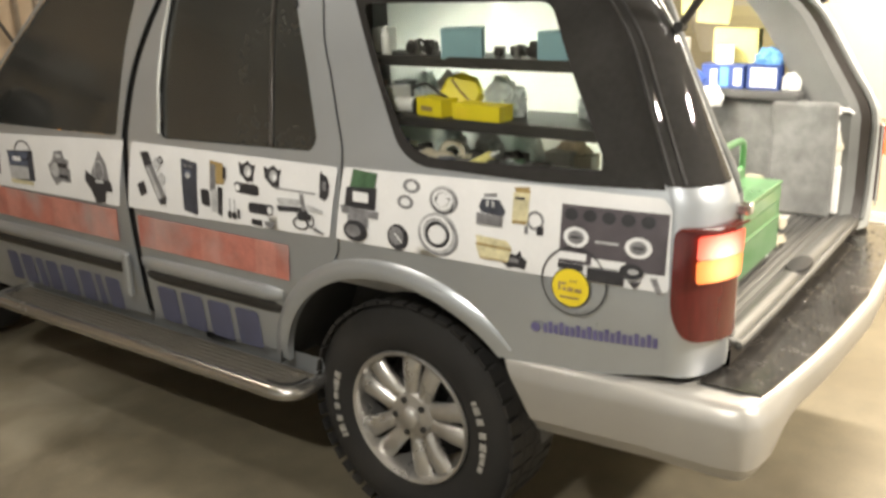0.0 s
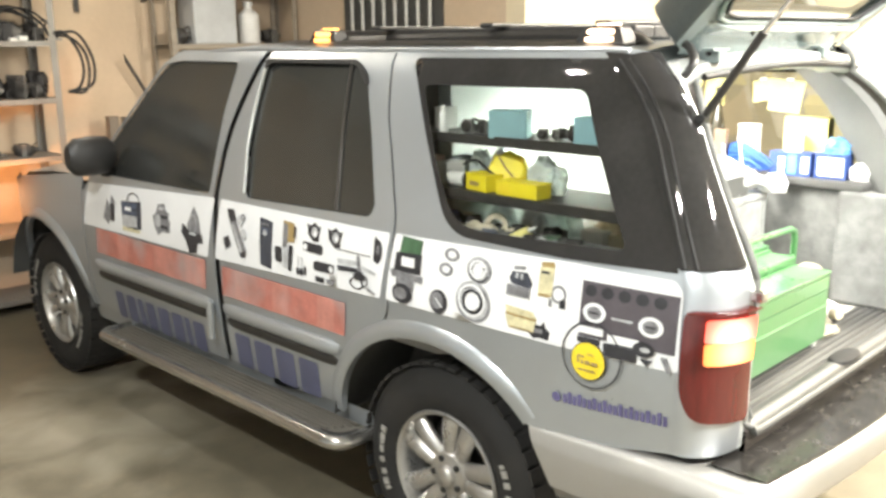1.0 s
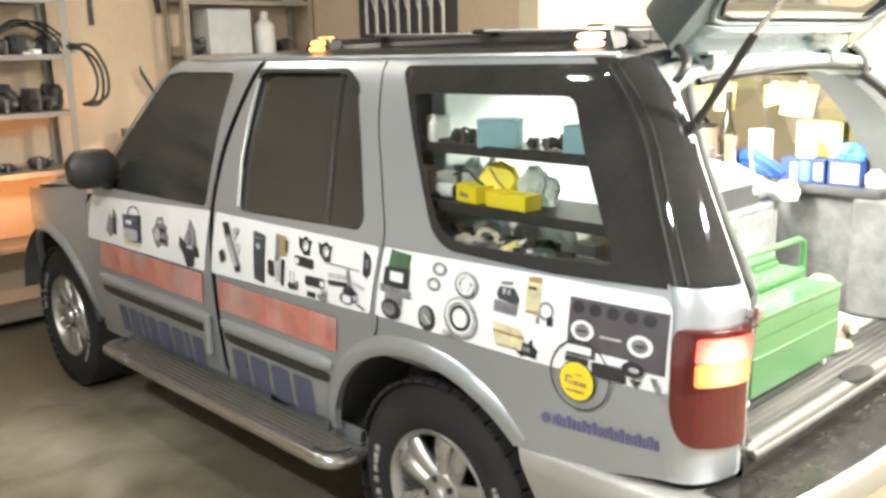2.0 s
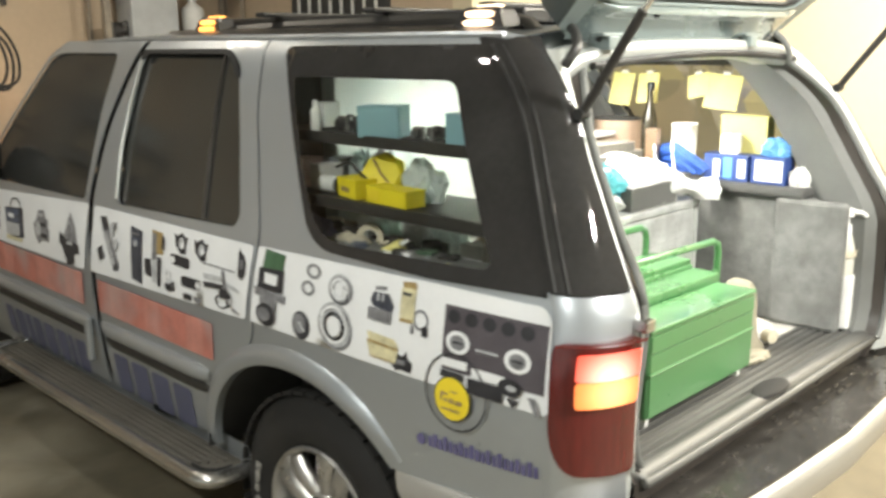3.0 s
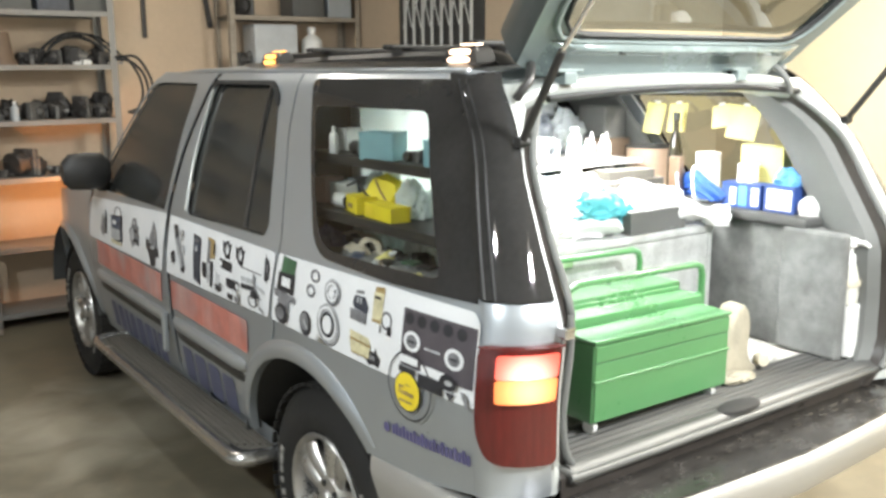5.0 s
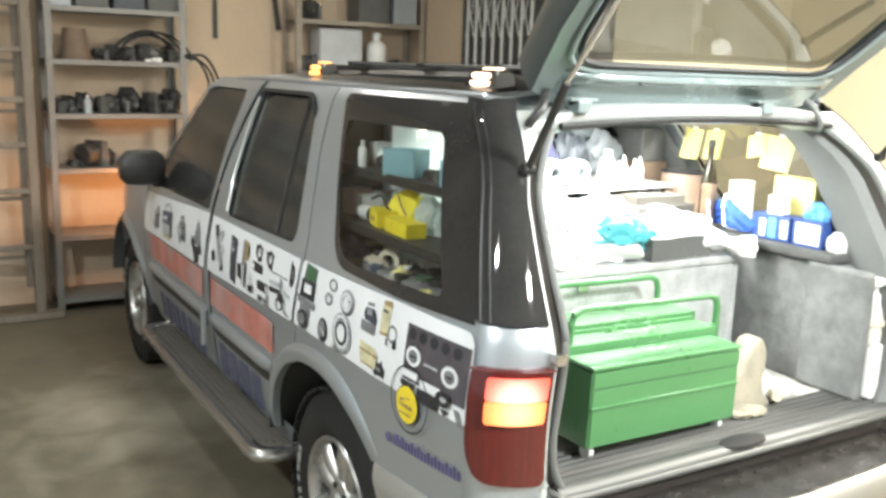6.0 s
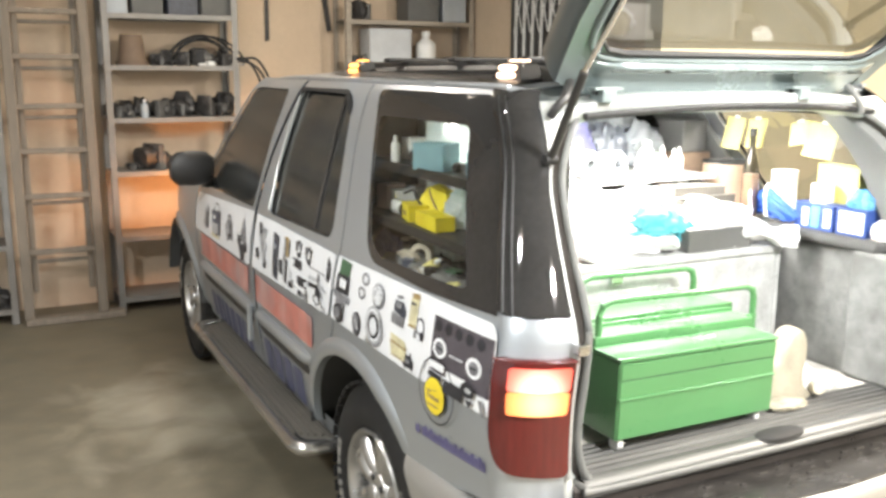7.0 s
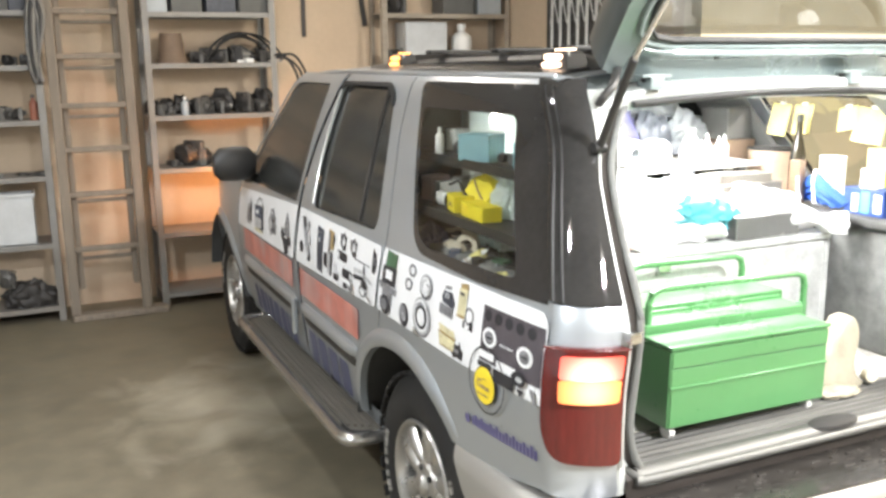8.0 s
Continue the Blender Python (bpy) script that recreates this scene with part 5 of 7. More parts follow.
for k in range(20):
    y = -0.482 - k * 0.0142
    hgt = (0.024, 0.031, 0.024, 0.032, 0.025)[k % 5]
    decal("text_bar", QP, ["violet_vinyl"], [("poly", 0, quad(-1, -1, 1, 1))], y, 0.766 + (-y - 0.48) * 0.04 + (hgt - 0.02) / 2, 0.0108, hgt, "", 0.0025)

# fuel flap: ring, yellow disc with bars
fy, fz = -0.554, 0.888
ring = decal("fuel_flap", QP, ["ink"], [("ring", 0, 0, 0, 1, 1, 0.95)], fy - 0.004, fz + 0.012, 0.165, 0.168, "round silver fuel flap", 0.0095)
decal("badge", QP, ["ink", "ink_yellow", "ink_brown"], [("disc", 0, 0, 0, 1, 1), ("disc", 1, 0, 0, 0.94, 0.94), ("poly", 2, quad(-0.62, -0.16, -0.5, 0.26)), ("poly", 2, quad(-0.5, 0.14, -0.2, 0.26)), ("poly", 2, quad(-0.38, -0.16, -0.2, 0.02)), ("poly", 2, quad(-0.13, -0.16, 0.17, 0.04)), ("poly", 2, quad(0.25, -0.16, 0.6, 0.03)), ("poly", 2, quad(-0.5, -0.5, 0.5, -0.4)), ("poly", 2, quad(0.0, 0.36, 0.4, 0.42))], fy + 0.003, fz - 0.003, 0.098, 0.098, "yellow round badge with dark bars", 0.009)

# printed pictures of parts
K = ["ink", "ink_grey", "ink_light", "ink_blue", "ink_navy", "ink_green", "ink_brown", "ink_cream", "white_vinyl"]
PIC = "printed picture of a car part"
decal("picture", FD, K, [("poly", 1, [(-1, -0.6), (-0.2, -1), (0.3, -0.6), (0.9, -0.2), (1, 0.6), (0.4, 1), (0.1, 0.2), (-0.3, 0.7)]), ("poly", 0, quad(0.3, -0.7, 0.9, 0.4))], 1.93, 0.95, 0.11, 0.13, PIC)
decal("picture", FD, K, [("poly", 4, [(-1, 0.45), (0.95, 0.6), (1, -0.75), (-0.8, -0.95)]), ("poly", 3, [(-0.9, 0.4), (0.6, 0.5), (0.6, -0.1), (-0.85, -0.15)]), ("poly", 2, [(-0.9, -0.2), (0.6, -0.15), (0.6, -0.7), (-0.8, -0.85)]), ("ring", 0, 0.25, 0.55, 0.62, 0.45, 0.86), ("poly", 7, [(-0.8, -0.8), (0.9, -0.8), (0.9, -0.95), (-0.8, -1)]), ("poly", 8, quad(-0.5, 0.05, 0.1, 0.25))], 1.735, 0.962, 0.175, 0.165, PIC)
decal("picture", FD, K, [("poly", 1, [(-1, 0.1), (-0.6, 0.4), (-0.4, 0.9), (0.3, 1), (0.5, 0.6), (0.9, 0.5), (0.8, 0.1), (1, 0), (0.95, -0.7), (0.1, -0.7), (-0.4, -1), (-0.8, -0.5)]), ("disc", 2, -0.35, -0.1, 0.35, 0.4), ("poly", 0, quad(-0.1, 0.1, 0.7, 0.3)), ("poly", 0, quad(0.0, -0.5, 0.8, -0.3)), ("poly", 2, quad(-0.2, 0.6, 0.3, 0.8))], 1.485, 0.963, 0.135, 0.13, PIC)
decal("picture", FD, K, [("poly", 1, [(-0.5, 0.1), (0.1, 1), (0.6, 0.55), (0.8, -0.1), (0.2, -0.2)]), ("poly", 0, [(-0.9, 0.2), (-0.3, 0.0), (0.9, -0.1), (1, -0.45), (0.5, -0.5), (0.4, -0.9), (-0.3, -1), (-0.6, -0.5), (-1, -0.2)]), ("ring", 2, 0.1, 0.25, 0.35, 0.4, 0.85), ("poly", 2, quad(-0.2, -0.2, 0.4, -0.1))], 1.255, 0.955, 0.155, 0.185, PIC)
decal("picture", RD, K, [("poly", 0, [(-0.75, 0.95), (-0.2, 1), (0.1, 0.55), (-0.45, 0.4)]), ("poly", 1, [(-0.45, 0.42), (0.1, 0.55), (0.95, -0.7), (0.4, -0.9)]), ("poly", 2, [(-0.3, 0.35), (-0.1, 0.4), (0.65, -0.75), (0.45, -0.8)]), ("poly", 0, [(0.4, -0.85), (0.95, -0.65), (0.9, -0.95), (0.5, -1)]), ("poly", 0, [(-0.95, -0.35), (-0.5, -0.15), (-0.3, -0.6), (-0.75, -0.8)]), ("disc", 2, 0.75, 0.05, 0.22, 0.22), ("disc", 2, 0.45, 0.6, 0.2, 0.25), ("ring", 0, 0.72, 0.75, 0.16, 0.14, 0.6)], 0.965, 0.985, 0.15, 0.165, PIC)
decal("picture", RD, K, [("poly", 4, rounded(V((-1, 1), (0.95, 0.9), (0.85, -1), (-0.85, -0.9)), 0.15)), ("poly", 3, quad(-0.6, 0.35, 0.3, 0.62)), ("disc", 2, -0.15, 0.42, 0.3, 0.12), ("poly", 1, quad(-0.6, 0.72, 0.5, 0.8))], 0.778, 0.975, 0.078, 0.172, PIC)
decal("picture", RD, K, [("poly", 6, [(-0.3, 1), (0.7, 0.95), (0.8, 0.2), (-0.3, 0.1)]), ("poly", 1, [(-0.25, 0.9), (0.15, 0.85), (0.15, -0.1), (-0.3, -0.15)]), ("poly", 0, rounded(V((-1, -0.1), (-0.35, -0.1), (-0.3, -0.75), (-0.95, -0.7)), 0.15)), ("poly", 2, quad(-0.2, -0.9, 0.3, -0.05)), ("poly", 0, [(0.35, 0.1), (0.7, 0.05), (0.55, -1), (0.3, -0.95)]), ("poly", 0, quad(0.75, 0.4, 0.95, 0.85))], 0.665, 0.985, 0.12, 0.165, PIC)
for yy, zz in ((0.520, 1.05), (0.414, 1.047)):
    decal("picture", RD, K, [("poly", 0, [(-1, 0.8), (-0.5, 0.6), (0.1, 1), (0.6, 0.6), (1, 0.7), (0.8, -0.2), (0.8, -0.9), (0.0, -1), (-0.8, -0.3)]), ("disc", 2, 0.15, 0.0, 0.45, 0.55), ("disc", 8, 0.3, -0.1, 0.22, 0.28)], yy, zz, 0.072, 0.062, PIC)
for yy, zz, fl in ((0.522, 0.998, 1), (0.462, 0.945, -1)):
    decal("picture", RD, K, [("poly", 0, rounded(V((-1 * fl, 0.8), (1 * fl, 0.7), (1 * fl, -0.8), (-0.9 * fl, -0.7)), 0.35)), ("disc", 8, -0.7 * fl, 0, 0.2, 0.5)], yy, zz, 0.105, 0.042, PIC)
decal("picture", RD, K, [("poly", 2, quad(-0.75, -0.3, -0.55, 1)), ("poly", 2, quad(-0.1, -0.3, 0.1, 0.95)), ("disc", 0, -0.65, -0.6, 0.3, 0.4), ("disc", 0, 0.0, -0.6, 0.3, 0.4), ("poly", 0, quad(0.45, -0.8, 0.75, 0.1))], 0.575, 0.930, 0.065, 0.062, PIC)
decal("picture", RD, K, [("poly", 0, quad(-1, -0.6, -0.1, 0.6)), ("poly", 1, [(0.1, 0.6), (1, 0.6), (0.7, -0.8), (0.2, -0.4)])], 0.455, 0.902, 0.10, 0.03, PIC)
decal("picture", RD, K, [("poly", 0, [(-0.6, 0.6), (-0.4, 1), (-0.2, 0.75), (0.5, 0.6), (0.9, 0.1), (0.8, -0.6), (0.2, -1), (-0.6, -0.8)]), ("poly", 1, quad(-0.1, -0.3, 0.4, 0.3))], 0.215, 1.04, 0.05, 0.085, PIC)
decal("picture", RD, K, [("poly", 1, quad(-1, 0.75, 0.6, 0.82)), ("poly", 2, [(-0.9, 0.35), (0.1, 0.45), (0.1, 0.2), (-0.85, 0.1)]), ("poly", 0, [(-0.9, 0.0), (0.2, 0.1), (0.25, -0.1), (-0.85, -0.25)]), ("poly", 1, [(0.0, 0.7), (0.15, 0.7), (0.3, -0.5), (0.15, -0.5)]), ("ring", 0, 0.05, -0.65, 0.32, 0.3, 0.78), ("poly", 0, [(-0.1, -0.2), (0.3, 0.0), (0.5, -0.4), (0.0, -0.5)]), ("poly", 2, [(0.3, 0.3), (0.95, 0.1), (0.9, -0.05), (0.3, 0.1)]), ("poly", 1, [(0.6, -0.7), (0.95, -0.9), (0.9, -1.0), (0.55, -0.85)]), ("ring", 0, 0.45, -0.45, 0.16, 0.3, 0.72)], 0.305, 0.965, 0.2, 0.125, PIC)
decal("picture", QP, K, [("poly", 5, [(-0.4, 1), (0.85, 0.95), (0.75, 0.5), (-0.55, 0.45)]), ("poly", 0, [(-0.7, 0.5), (0.85, 0.55), (0.8, -0.05), (-0.8, -0.05)]), ("poly", 8, quad(-0.35, 0.12, 0.45, 0.4)), ("poly", 1, [(-1, -0.02), (1, -0.08), (0.95, -0.28), (-0.9, -0.24)]), ("poly", 1, quad(-0.6, -0.55, 0.45, -0.25)), ("disc", 0, -0.2, -0.7, 0.62, 0.3), ("disc", 1, -0.3, -0.7, 0.4, 0.18)], 0.083, 1.0, 0.135, 0.195, PIC)
for yy, zz, ww in ((-0.088, 1.073, 0.055), (-0.07, 1.03, 0.052)):
    decal("picture", QP, K, [("ring", 1, 0, 0, 1, 1, 0.6), ("disc", 8, 0.05, 0, 0.45, 0.4)], yy, zz, ww, 0.036, PIC)
decal("picture", QP, K, [("ring", 2, 0, 0, 1, 1, 0.5), ("ring", 1, 0.05, -0.05, 0.95, 0.9, 0.82), ("ring", 0, 0.0, -0.3, 0.7, 0.6, 0.86), ("ring", 8, -0.05, 0.05, 0.72, 0.72, 0.75), ("disc", 8, -0.02, 0.0, 0.38, 0.38)], -0.19, 1.048, 0.088, 0.072, PIC)
decal("picture", QP, K, [("ring", 2, 0, 0, 1, 1, 0.5), ("ring", 1, 0.05, -0.1, 0.97, 0.9, 0.86), ("ring", 8, -0.05, 0.05, 0.8, 0.8, 0.85), ("ring", 0, 0, 0, 0.6, 0.6, 0.78), ("disc", 8, 0.0, 0.0, 0.4, 0.42)], -0.175, 0.96, 0.125, 0.112, PIC)
decal("picture", QP, K, [("disc", 0, 0, 0, 1, 1), ("disc", 1, -0.15, 0.1, 0.7, 0.7), ("poly", 8, [(-0.35, 0.3), (-0.2, 0.3), (0.5, -0.35), (0.35, -0.4)])], -0.047, 0.934, 0.07, 0.07, PIC)
decal("picture", QP, K, [("poly", 1, [(-0.6, 0.85), (0.3, 0.95), (0.3, 0.75), (-0.6, 0.65)]), ("poly", 4, [(-0.7, 0.55), (0.5, 0.6), (0.95, 0.0), (0.8, -0.3), (-0.7, -0.2), (-0.9, 0.1)]), ("poly", 2, quad(-0.4, 0.15, -0.2, 0.5)), ("poly", 2, quad(0.0, 0.15, 0.2, 0.5)), ("poly", 1, quad(-1, -0.9, 0.8, -0.25))], -0.333, 1.043, 0.082, 0.085, PIC)
decal("picture", QP, K, [("poly", 6, [(-0.8, 0.9), (0.6, 1), (0.8, 0.7), (-0.6, 0.6)]), ("poly", 7, [(-0.8, 0.65), (0.75, 0.7), (0.7, -0.9), (-0.8, -1)]), ("poly", 0, quad(-0.6, 0.3, 0.3, 0.45)), ("poly", 6, quad(-0.7, -0.95, 0.6, -0.8))], -0.413, 1.062, 0.056, 0.09, PIC)
decal("picture", QP, K, [("ring", 1, 0, 0.2, 0.8, 0.75, 0.72), ("poly", 0, quad(0.2, -0.9, 0.8, -0.2)), ("poly", 1, quad(-0.9, -0.9, -0.6, -0.3))], -0.452, 1.025, 0.058, 0.06, PIC)
decal("picture", QP, K, [("poly", 7, [(-1, 0.75), (0.7, 0.65), (1, 0.1), (-0.9, 0.2)]), ("poly", 6, [(-0.95, 0.25), (0.95, 0.15), (0.95, -0.02), (-0.95, 0.06)]), ("poly", 7, [(-0.95, 0.05), (0.95, 0), (0.8, -0.85), (-0.75, -0.8)]), ("poly", 6, quad(-0.7, -0.85, 0.7, -0.75))], -0.342, 0.95, 0.105, 0.07, PIC)
decal("picture", QP, K, [("poly", 0, [(-0.9, 0.2), (-0.4, 0.6), (0.1, 0.5), (0.4, 1), (0.5, 0.5), (0.95, 0.1), (0.8, -0.7), (0.0, -0.6), (-0.5, -0.8), (-1, -0.3)]), ("poly", 1, quad(-0.4, -0.2, 0.3, 0.2))], -0.402, 0.928, 0.07, 0.055, PIC)
# dark panel with two round gauges
P2 = ["ink_plum", "white_vinyl", "ink", "ink_grey", "ink_light"]
GY, GZ, GW, GH = -0.643, 0.99, 0.25, 0.178
decal("gauge_picture", QP, P2, [("poly", 0, quad(-1, -0.52, 1, 1))], GY, GZ, GW, GH, "dark printed panel")
for k in range(5):
    decal("dark_disc", QP, P2, [("disc", 2, -0.8 + 0.36 * k, 0.76, 0.13, 0.16)], GY, GZ, GW, GH, "", 0.007)
for u, v in ((-0.68, 0.18), (0.5, 0.1)):
    decal("gauge", QP, P2, [("disc", 1, u, v, 0.25, 0.27), ("disc", 3, u, v, 0.16, 0.175), ("poly", 2, quad(u - 0.1, v - 0.03, u + 0.1, v + 0.03))], GY, GZ, GW, GH, "white ring gauge", 0.007)
for i, q in enumerate([(4, quad(-0.3, 0.1, 0.14, 0.16)), (1, quad(-1, -0.42, -0.45, -0.22)), (1, quad(-0.35, -0.52, 0.3, -0.3)), (2, quad(-1, -0.68, -0.5, -0.52)), (2, quad(-0.42, -0.92, 0.28, -0.55)), (2, [(0.35, -0.75), (0.6, -0.75), (0.48, -0.95)]), (3, [(0.75, -0.6), (0.88, -0.6), (0.92, -0.75), (0.98, -0.95), (0.9, -1.0), (0.82, -0.8)])]):
    decal("printed_bar", QP, P2, [("poly", *q)], GY, GZ, GW, GH, "", 0.008 + 0.0006 * i)
decal("printed_ring", QP, P2, [("disc", 2, 0.42, -0.5, 0.22, 0.2), ("disc", 4, 0.45, -0.5, 0.1, 0.07)], GY, GZ, GW, GH, "", 0.0125)

# ---- goods: shapes used again and again ----
def carton(name, label, mat, x, y, z, w, d, h, rz=0, stripes=(), category="box", group=""):
    t = thing(name, label, category, pose(x, y, z, 0, 0, rz), group)
    part("body", B(-w / 2, w / 2, -d / 2, d / 2, 0, h - 0.002, min(w, d, h) * 0.04), mat, t)
    part("flap", B(-w / 2 - 0.001, w / 2 + 0.001, -d / 2 - 0.001, -0.002, h - 0.003, h, 0.0008), mat, t)
    part("flap", B(-w / 2 - 0.001, w / 2 + 0.001, 0.002, d / 2 + 0.001, h - 0.003, h, 0.0008), mat, t)
    for face, u0, v0, u1, v1, m in stripes:
        if face == "y":
            bm = B(u0 * w / 2, u1 * w / 2, -d / 2 - 0.0015, -d / 2 + 0.001, v0 * h, v1 * h)
        else:
            bm = B(-w / 2 - 0.0015, -w / 2 + 0.001, u0 * d / 2, u1 * d / 2, v0 * h, v1 * h)
        part("label", bm, m, t, "printed panel")
    return t


def bottle(name, label, mat, x, y, z, r, h, cap="white_plastic", group="", neck=0.35, lab=None):
    t = thing(name, label, "bottle", pose(x, y, z), group)
    part("body", lathe(bmesh.new(), [(0, 0), (r * 0.94, 0), (r, 0.01), (r, h * 0.62), (r * 0.92, h * 0.70), (r * neck, h * 0.82), (r * neck, h * 0.9), (0, h * 0.9)], (0, 0, 0), "Z", 20), mat, t, "", True)
    part("cap", lathe(bmesh.new(), [(0, h * 0.88), (r * neck * 1.25, h * 0.88), (r * neck * 1.2, h), (0, h)], (0, 0, 0), "Z", 16), cap, t, "", True)
    if lab:
        part("label", lathe(bmesh.new(), [(r * 1.012, h * 0.18), (r * 1.012, h * 0.52)], (0, 0, 0), "Z", 20), lab, t, "", True)
    return t


def tin(name, label, mat, x, y, z, r, h, rx=0, rz=0, group="", lid="galv"):
    t = thing(name, label, "can", pose(x, y, z, rx, 0, rz), group)
    part("body", lathe(bmesh.new(), [(0, 0), (r * 0.97, 0), (r, 0.004), (r * 0.98, 0.01), (r * 0.98, h - 0.01), (r, h - 0.005)], (0, 0, 0), "Z", 24), mat, t, "", True)
    part("lid", lathe(bmesh.new(), [(r * 1.01, h - 0.006), (r * 1.01, h), (r * 0.9, h), (r * 0.88, h - 0.004), (0, h - 0.004)], (0, 0, 0), "Z", 24), lid, t, "", True)
    return t


def crumple(name, label, mat, x, y, z, sx, sy, sz, seed, category="cloth", folds=9.0, flat=0.35):
    """A crumpled heap: a closed sheet with folds, resting on its support."""
    bm = bmesh.new()
    bmesh.ops.create_icosphere(bm, subdivisions=4, radius=1.0)
    off = Vector((seed * 3.1, seed * 1.7, seed * 0.9))
    for v in bm.verts:
        p = v.co.copy()
        n = noise.fractal(p * folds * 0.22 + off, 1.0, 2.0, 4)
        r = abs(noise.noise(p * folds * 0.5 + off * 2))
        k = 1.0 + 0.28 * n - 0.26 * r
        q = p * k
        if q.z < -flat:
            q.z = -flat + (q.z + flat) * 0.05
        v.co = Vector((q.x * sx, q.y * sy, (q.z + flat) * sz / (1 + flat)))
    low = min(v.co.z for v in bm.verts)
    for v in bm.verts:
        v.co.z -= low
    ob = part(name, bm, mat, None, "", True)
    ob.matrix_world = pose(x, y, z)
    return tagged(ob, label, category)


def lump(name, label, mats, x, y, z, w, d, h, seed, category="car part", group=""):
    """A dark machine part: housing, flange, shaft and ribs."""
    rnd = random.Random(seed)
    t = thing(name, label, category, pose(x, y, z, 0, 0, rnd.uniform(-70, 70)), group)
    r = h * rnd.uniform(0.36, 0.48)
    off = Vector((seed * 1.3, seed * 0.7, 0))
    bm = lathe(bmesh.new(), [(0, -w * 0.34), (r * 0.7, -w * 0.34), (r, -w * 0.24), (r * 0.92, -w * 0.05), (r * 1.04, w * 0.02), (r, w * 0.12), (r * 0.7, w * 0.2), (r * 0.5, w * 0.3), (0, w * 0.32)], (0, 0, 0), "X", 14)
    for v in bm.verts:
        v.co += noise.noise_vector(v.co * 26 + off) * r * 0.3
        v.co.z = max(v.co.z, -r) + r
    part("housing", bm, mats[0], t, "", True)
    a = rnd.uniform(-0.2, 0.15) * w
    part("flange", B(a, a + w * rnd.uniform(0.1, 0.3), -min(d / 2, r * 1.2), min(d / 2, r * 0.9), 0.0, r * rnd.uniform(1.5, 2.2), r * 0.12), mats[1], t)
    part("shaft", cyl(bmesh.new(), (w * 0.1, 0, r * 1.1), (w * rnd.uniform(0.36, 0.5), r * rnd.uniform(-0.4, 0.4), r * rnd.uniform(0.6, 1.3)), r * rnd.uniform(0.2, 0.45), seg=9), mats[1], t, "", True)
    part("terminal_box", B(-w * 0.32, -w * rnd.uniform(-0.02, 0.1), -r * 0.7, r * 0.6, r * 0.9, r * rnd.uniform(1.7, 2.3), r * 0.15), mats[0], t)
    pts = [(rnd.uniform(-w / 2, w / 2), rnd.uniform(-r, r) * 0.8, r * rnd.uniform(0.3, 2.2)) for _ in range(4)]
    part("wire", tube(bmesh.new(), smooth_curve([(pts[0][0], pts[0][1], 0.006)] + pts, 4), 0.004, 6), "cable", t, "", True)
    return t


# ---- the load space ----
def green_toolbox():
    t = thing("toolbox", "green enamelled steel cantilever toolbox with two tube handles", "toolbox", pose(0.345, -0.785, 0.79, 0, 1.6, 1.6))
    w = 0.52
    part("body", B(0, w, 0.0, 0.30, 0.0, 0.193, 0.004), "green", t)
    part("front_panel", B(0.004, w - 0.004, -0.005, 0.0, 0.004, 0.1, 0.002), "green", t, "lower front panel")
    part("front_panel", B(0.004, w - 0.004, -0.003, 0.0, 0.106, 0.148, 0.001), "green", t, "middle front panel")
    part("front_panel", B(0.004, w - 0.004, -0.004, 0.0, 0.152, 0.19, 0.001), "green", t, "upper front panel")
    part("joint", B(0.006, w - 0.006, -0.0015, 0.0, 0.1485, 0.1515), "ink_green", t, "dark joint between the panels")
    part("ridge", B(0.0, w, -0.008, 0.0, 0.1, 0.106, 0.002), "green", t, "bright pressed ridge")
    bm = B(-0.002, w + 0.002, -0.006, 0.105, 0.1955, 0.205, 0.003)
    part("lid", bm, "green", t, "flat front lid")
    part("tray", B(0.012, w + 0.03, 0.112, 0.20, 0.155, 0.225, 0.004), "green", t, "second tier")
    part("tray", B(0.012, w + 0.05, 0.205, 0.33, 0.155, 0.243, 0.004), "green", t, "third tier")
    part("tray_lip", B(0.016, w + 0.026, 0.188, 0.197, 0.2235, 0.234, 0.002), "green", t)
    for x0, x1, y, z in ((0.03, 0.56, 0.125, 0.31), (0.12, 0.53, 0.325, 0.322)):
        zb = 0.2
        pts = [(x0, y, zb), (x0, y, z - 0.035), (x0 + 0.008, y, z - 0.01), (x0 + 0.035, y, z), (x1 - 0.035, y, z), (x1 - 0.008, y, z - 0.01), (x1, y, z - 0.035), (x1, y, zb)]
        part("handle", tube(bmesh.new(), pts, 0.0095, 10), "green", t, "green tube handle", True)
        part("handle_plate", B(x1 - 0.02, x1 + 0.012, y - 0.006, y + 0.006, zb - 0.03, zb + 0.03, 0.003), "green", t)
    for x in (0.03, w - 0.03):
        for y in (0.03, 0.26):
            part("caster", cyl(bmesh.new(), (x - 0.008, y, -0.018), (x + 0.008, y, -0.018), 0.018, seg=14), "white_plastic", t, "small white wheel", True)
    return t


green_toolbox()


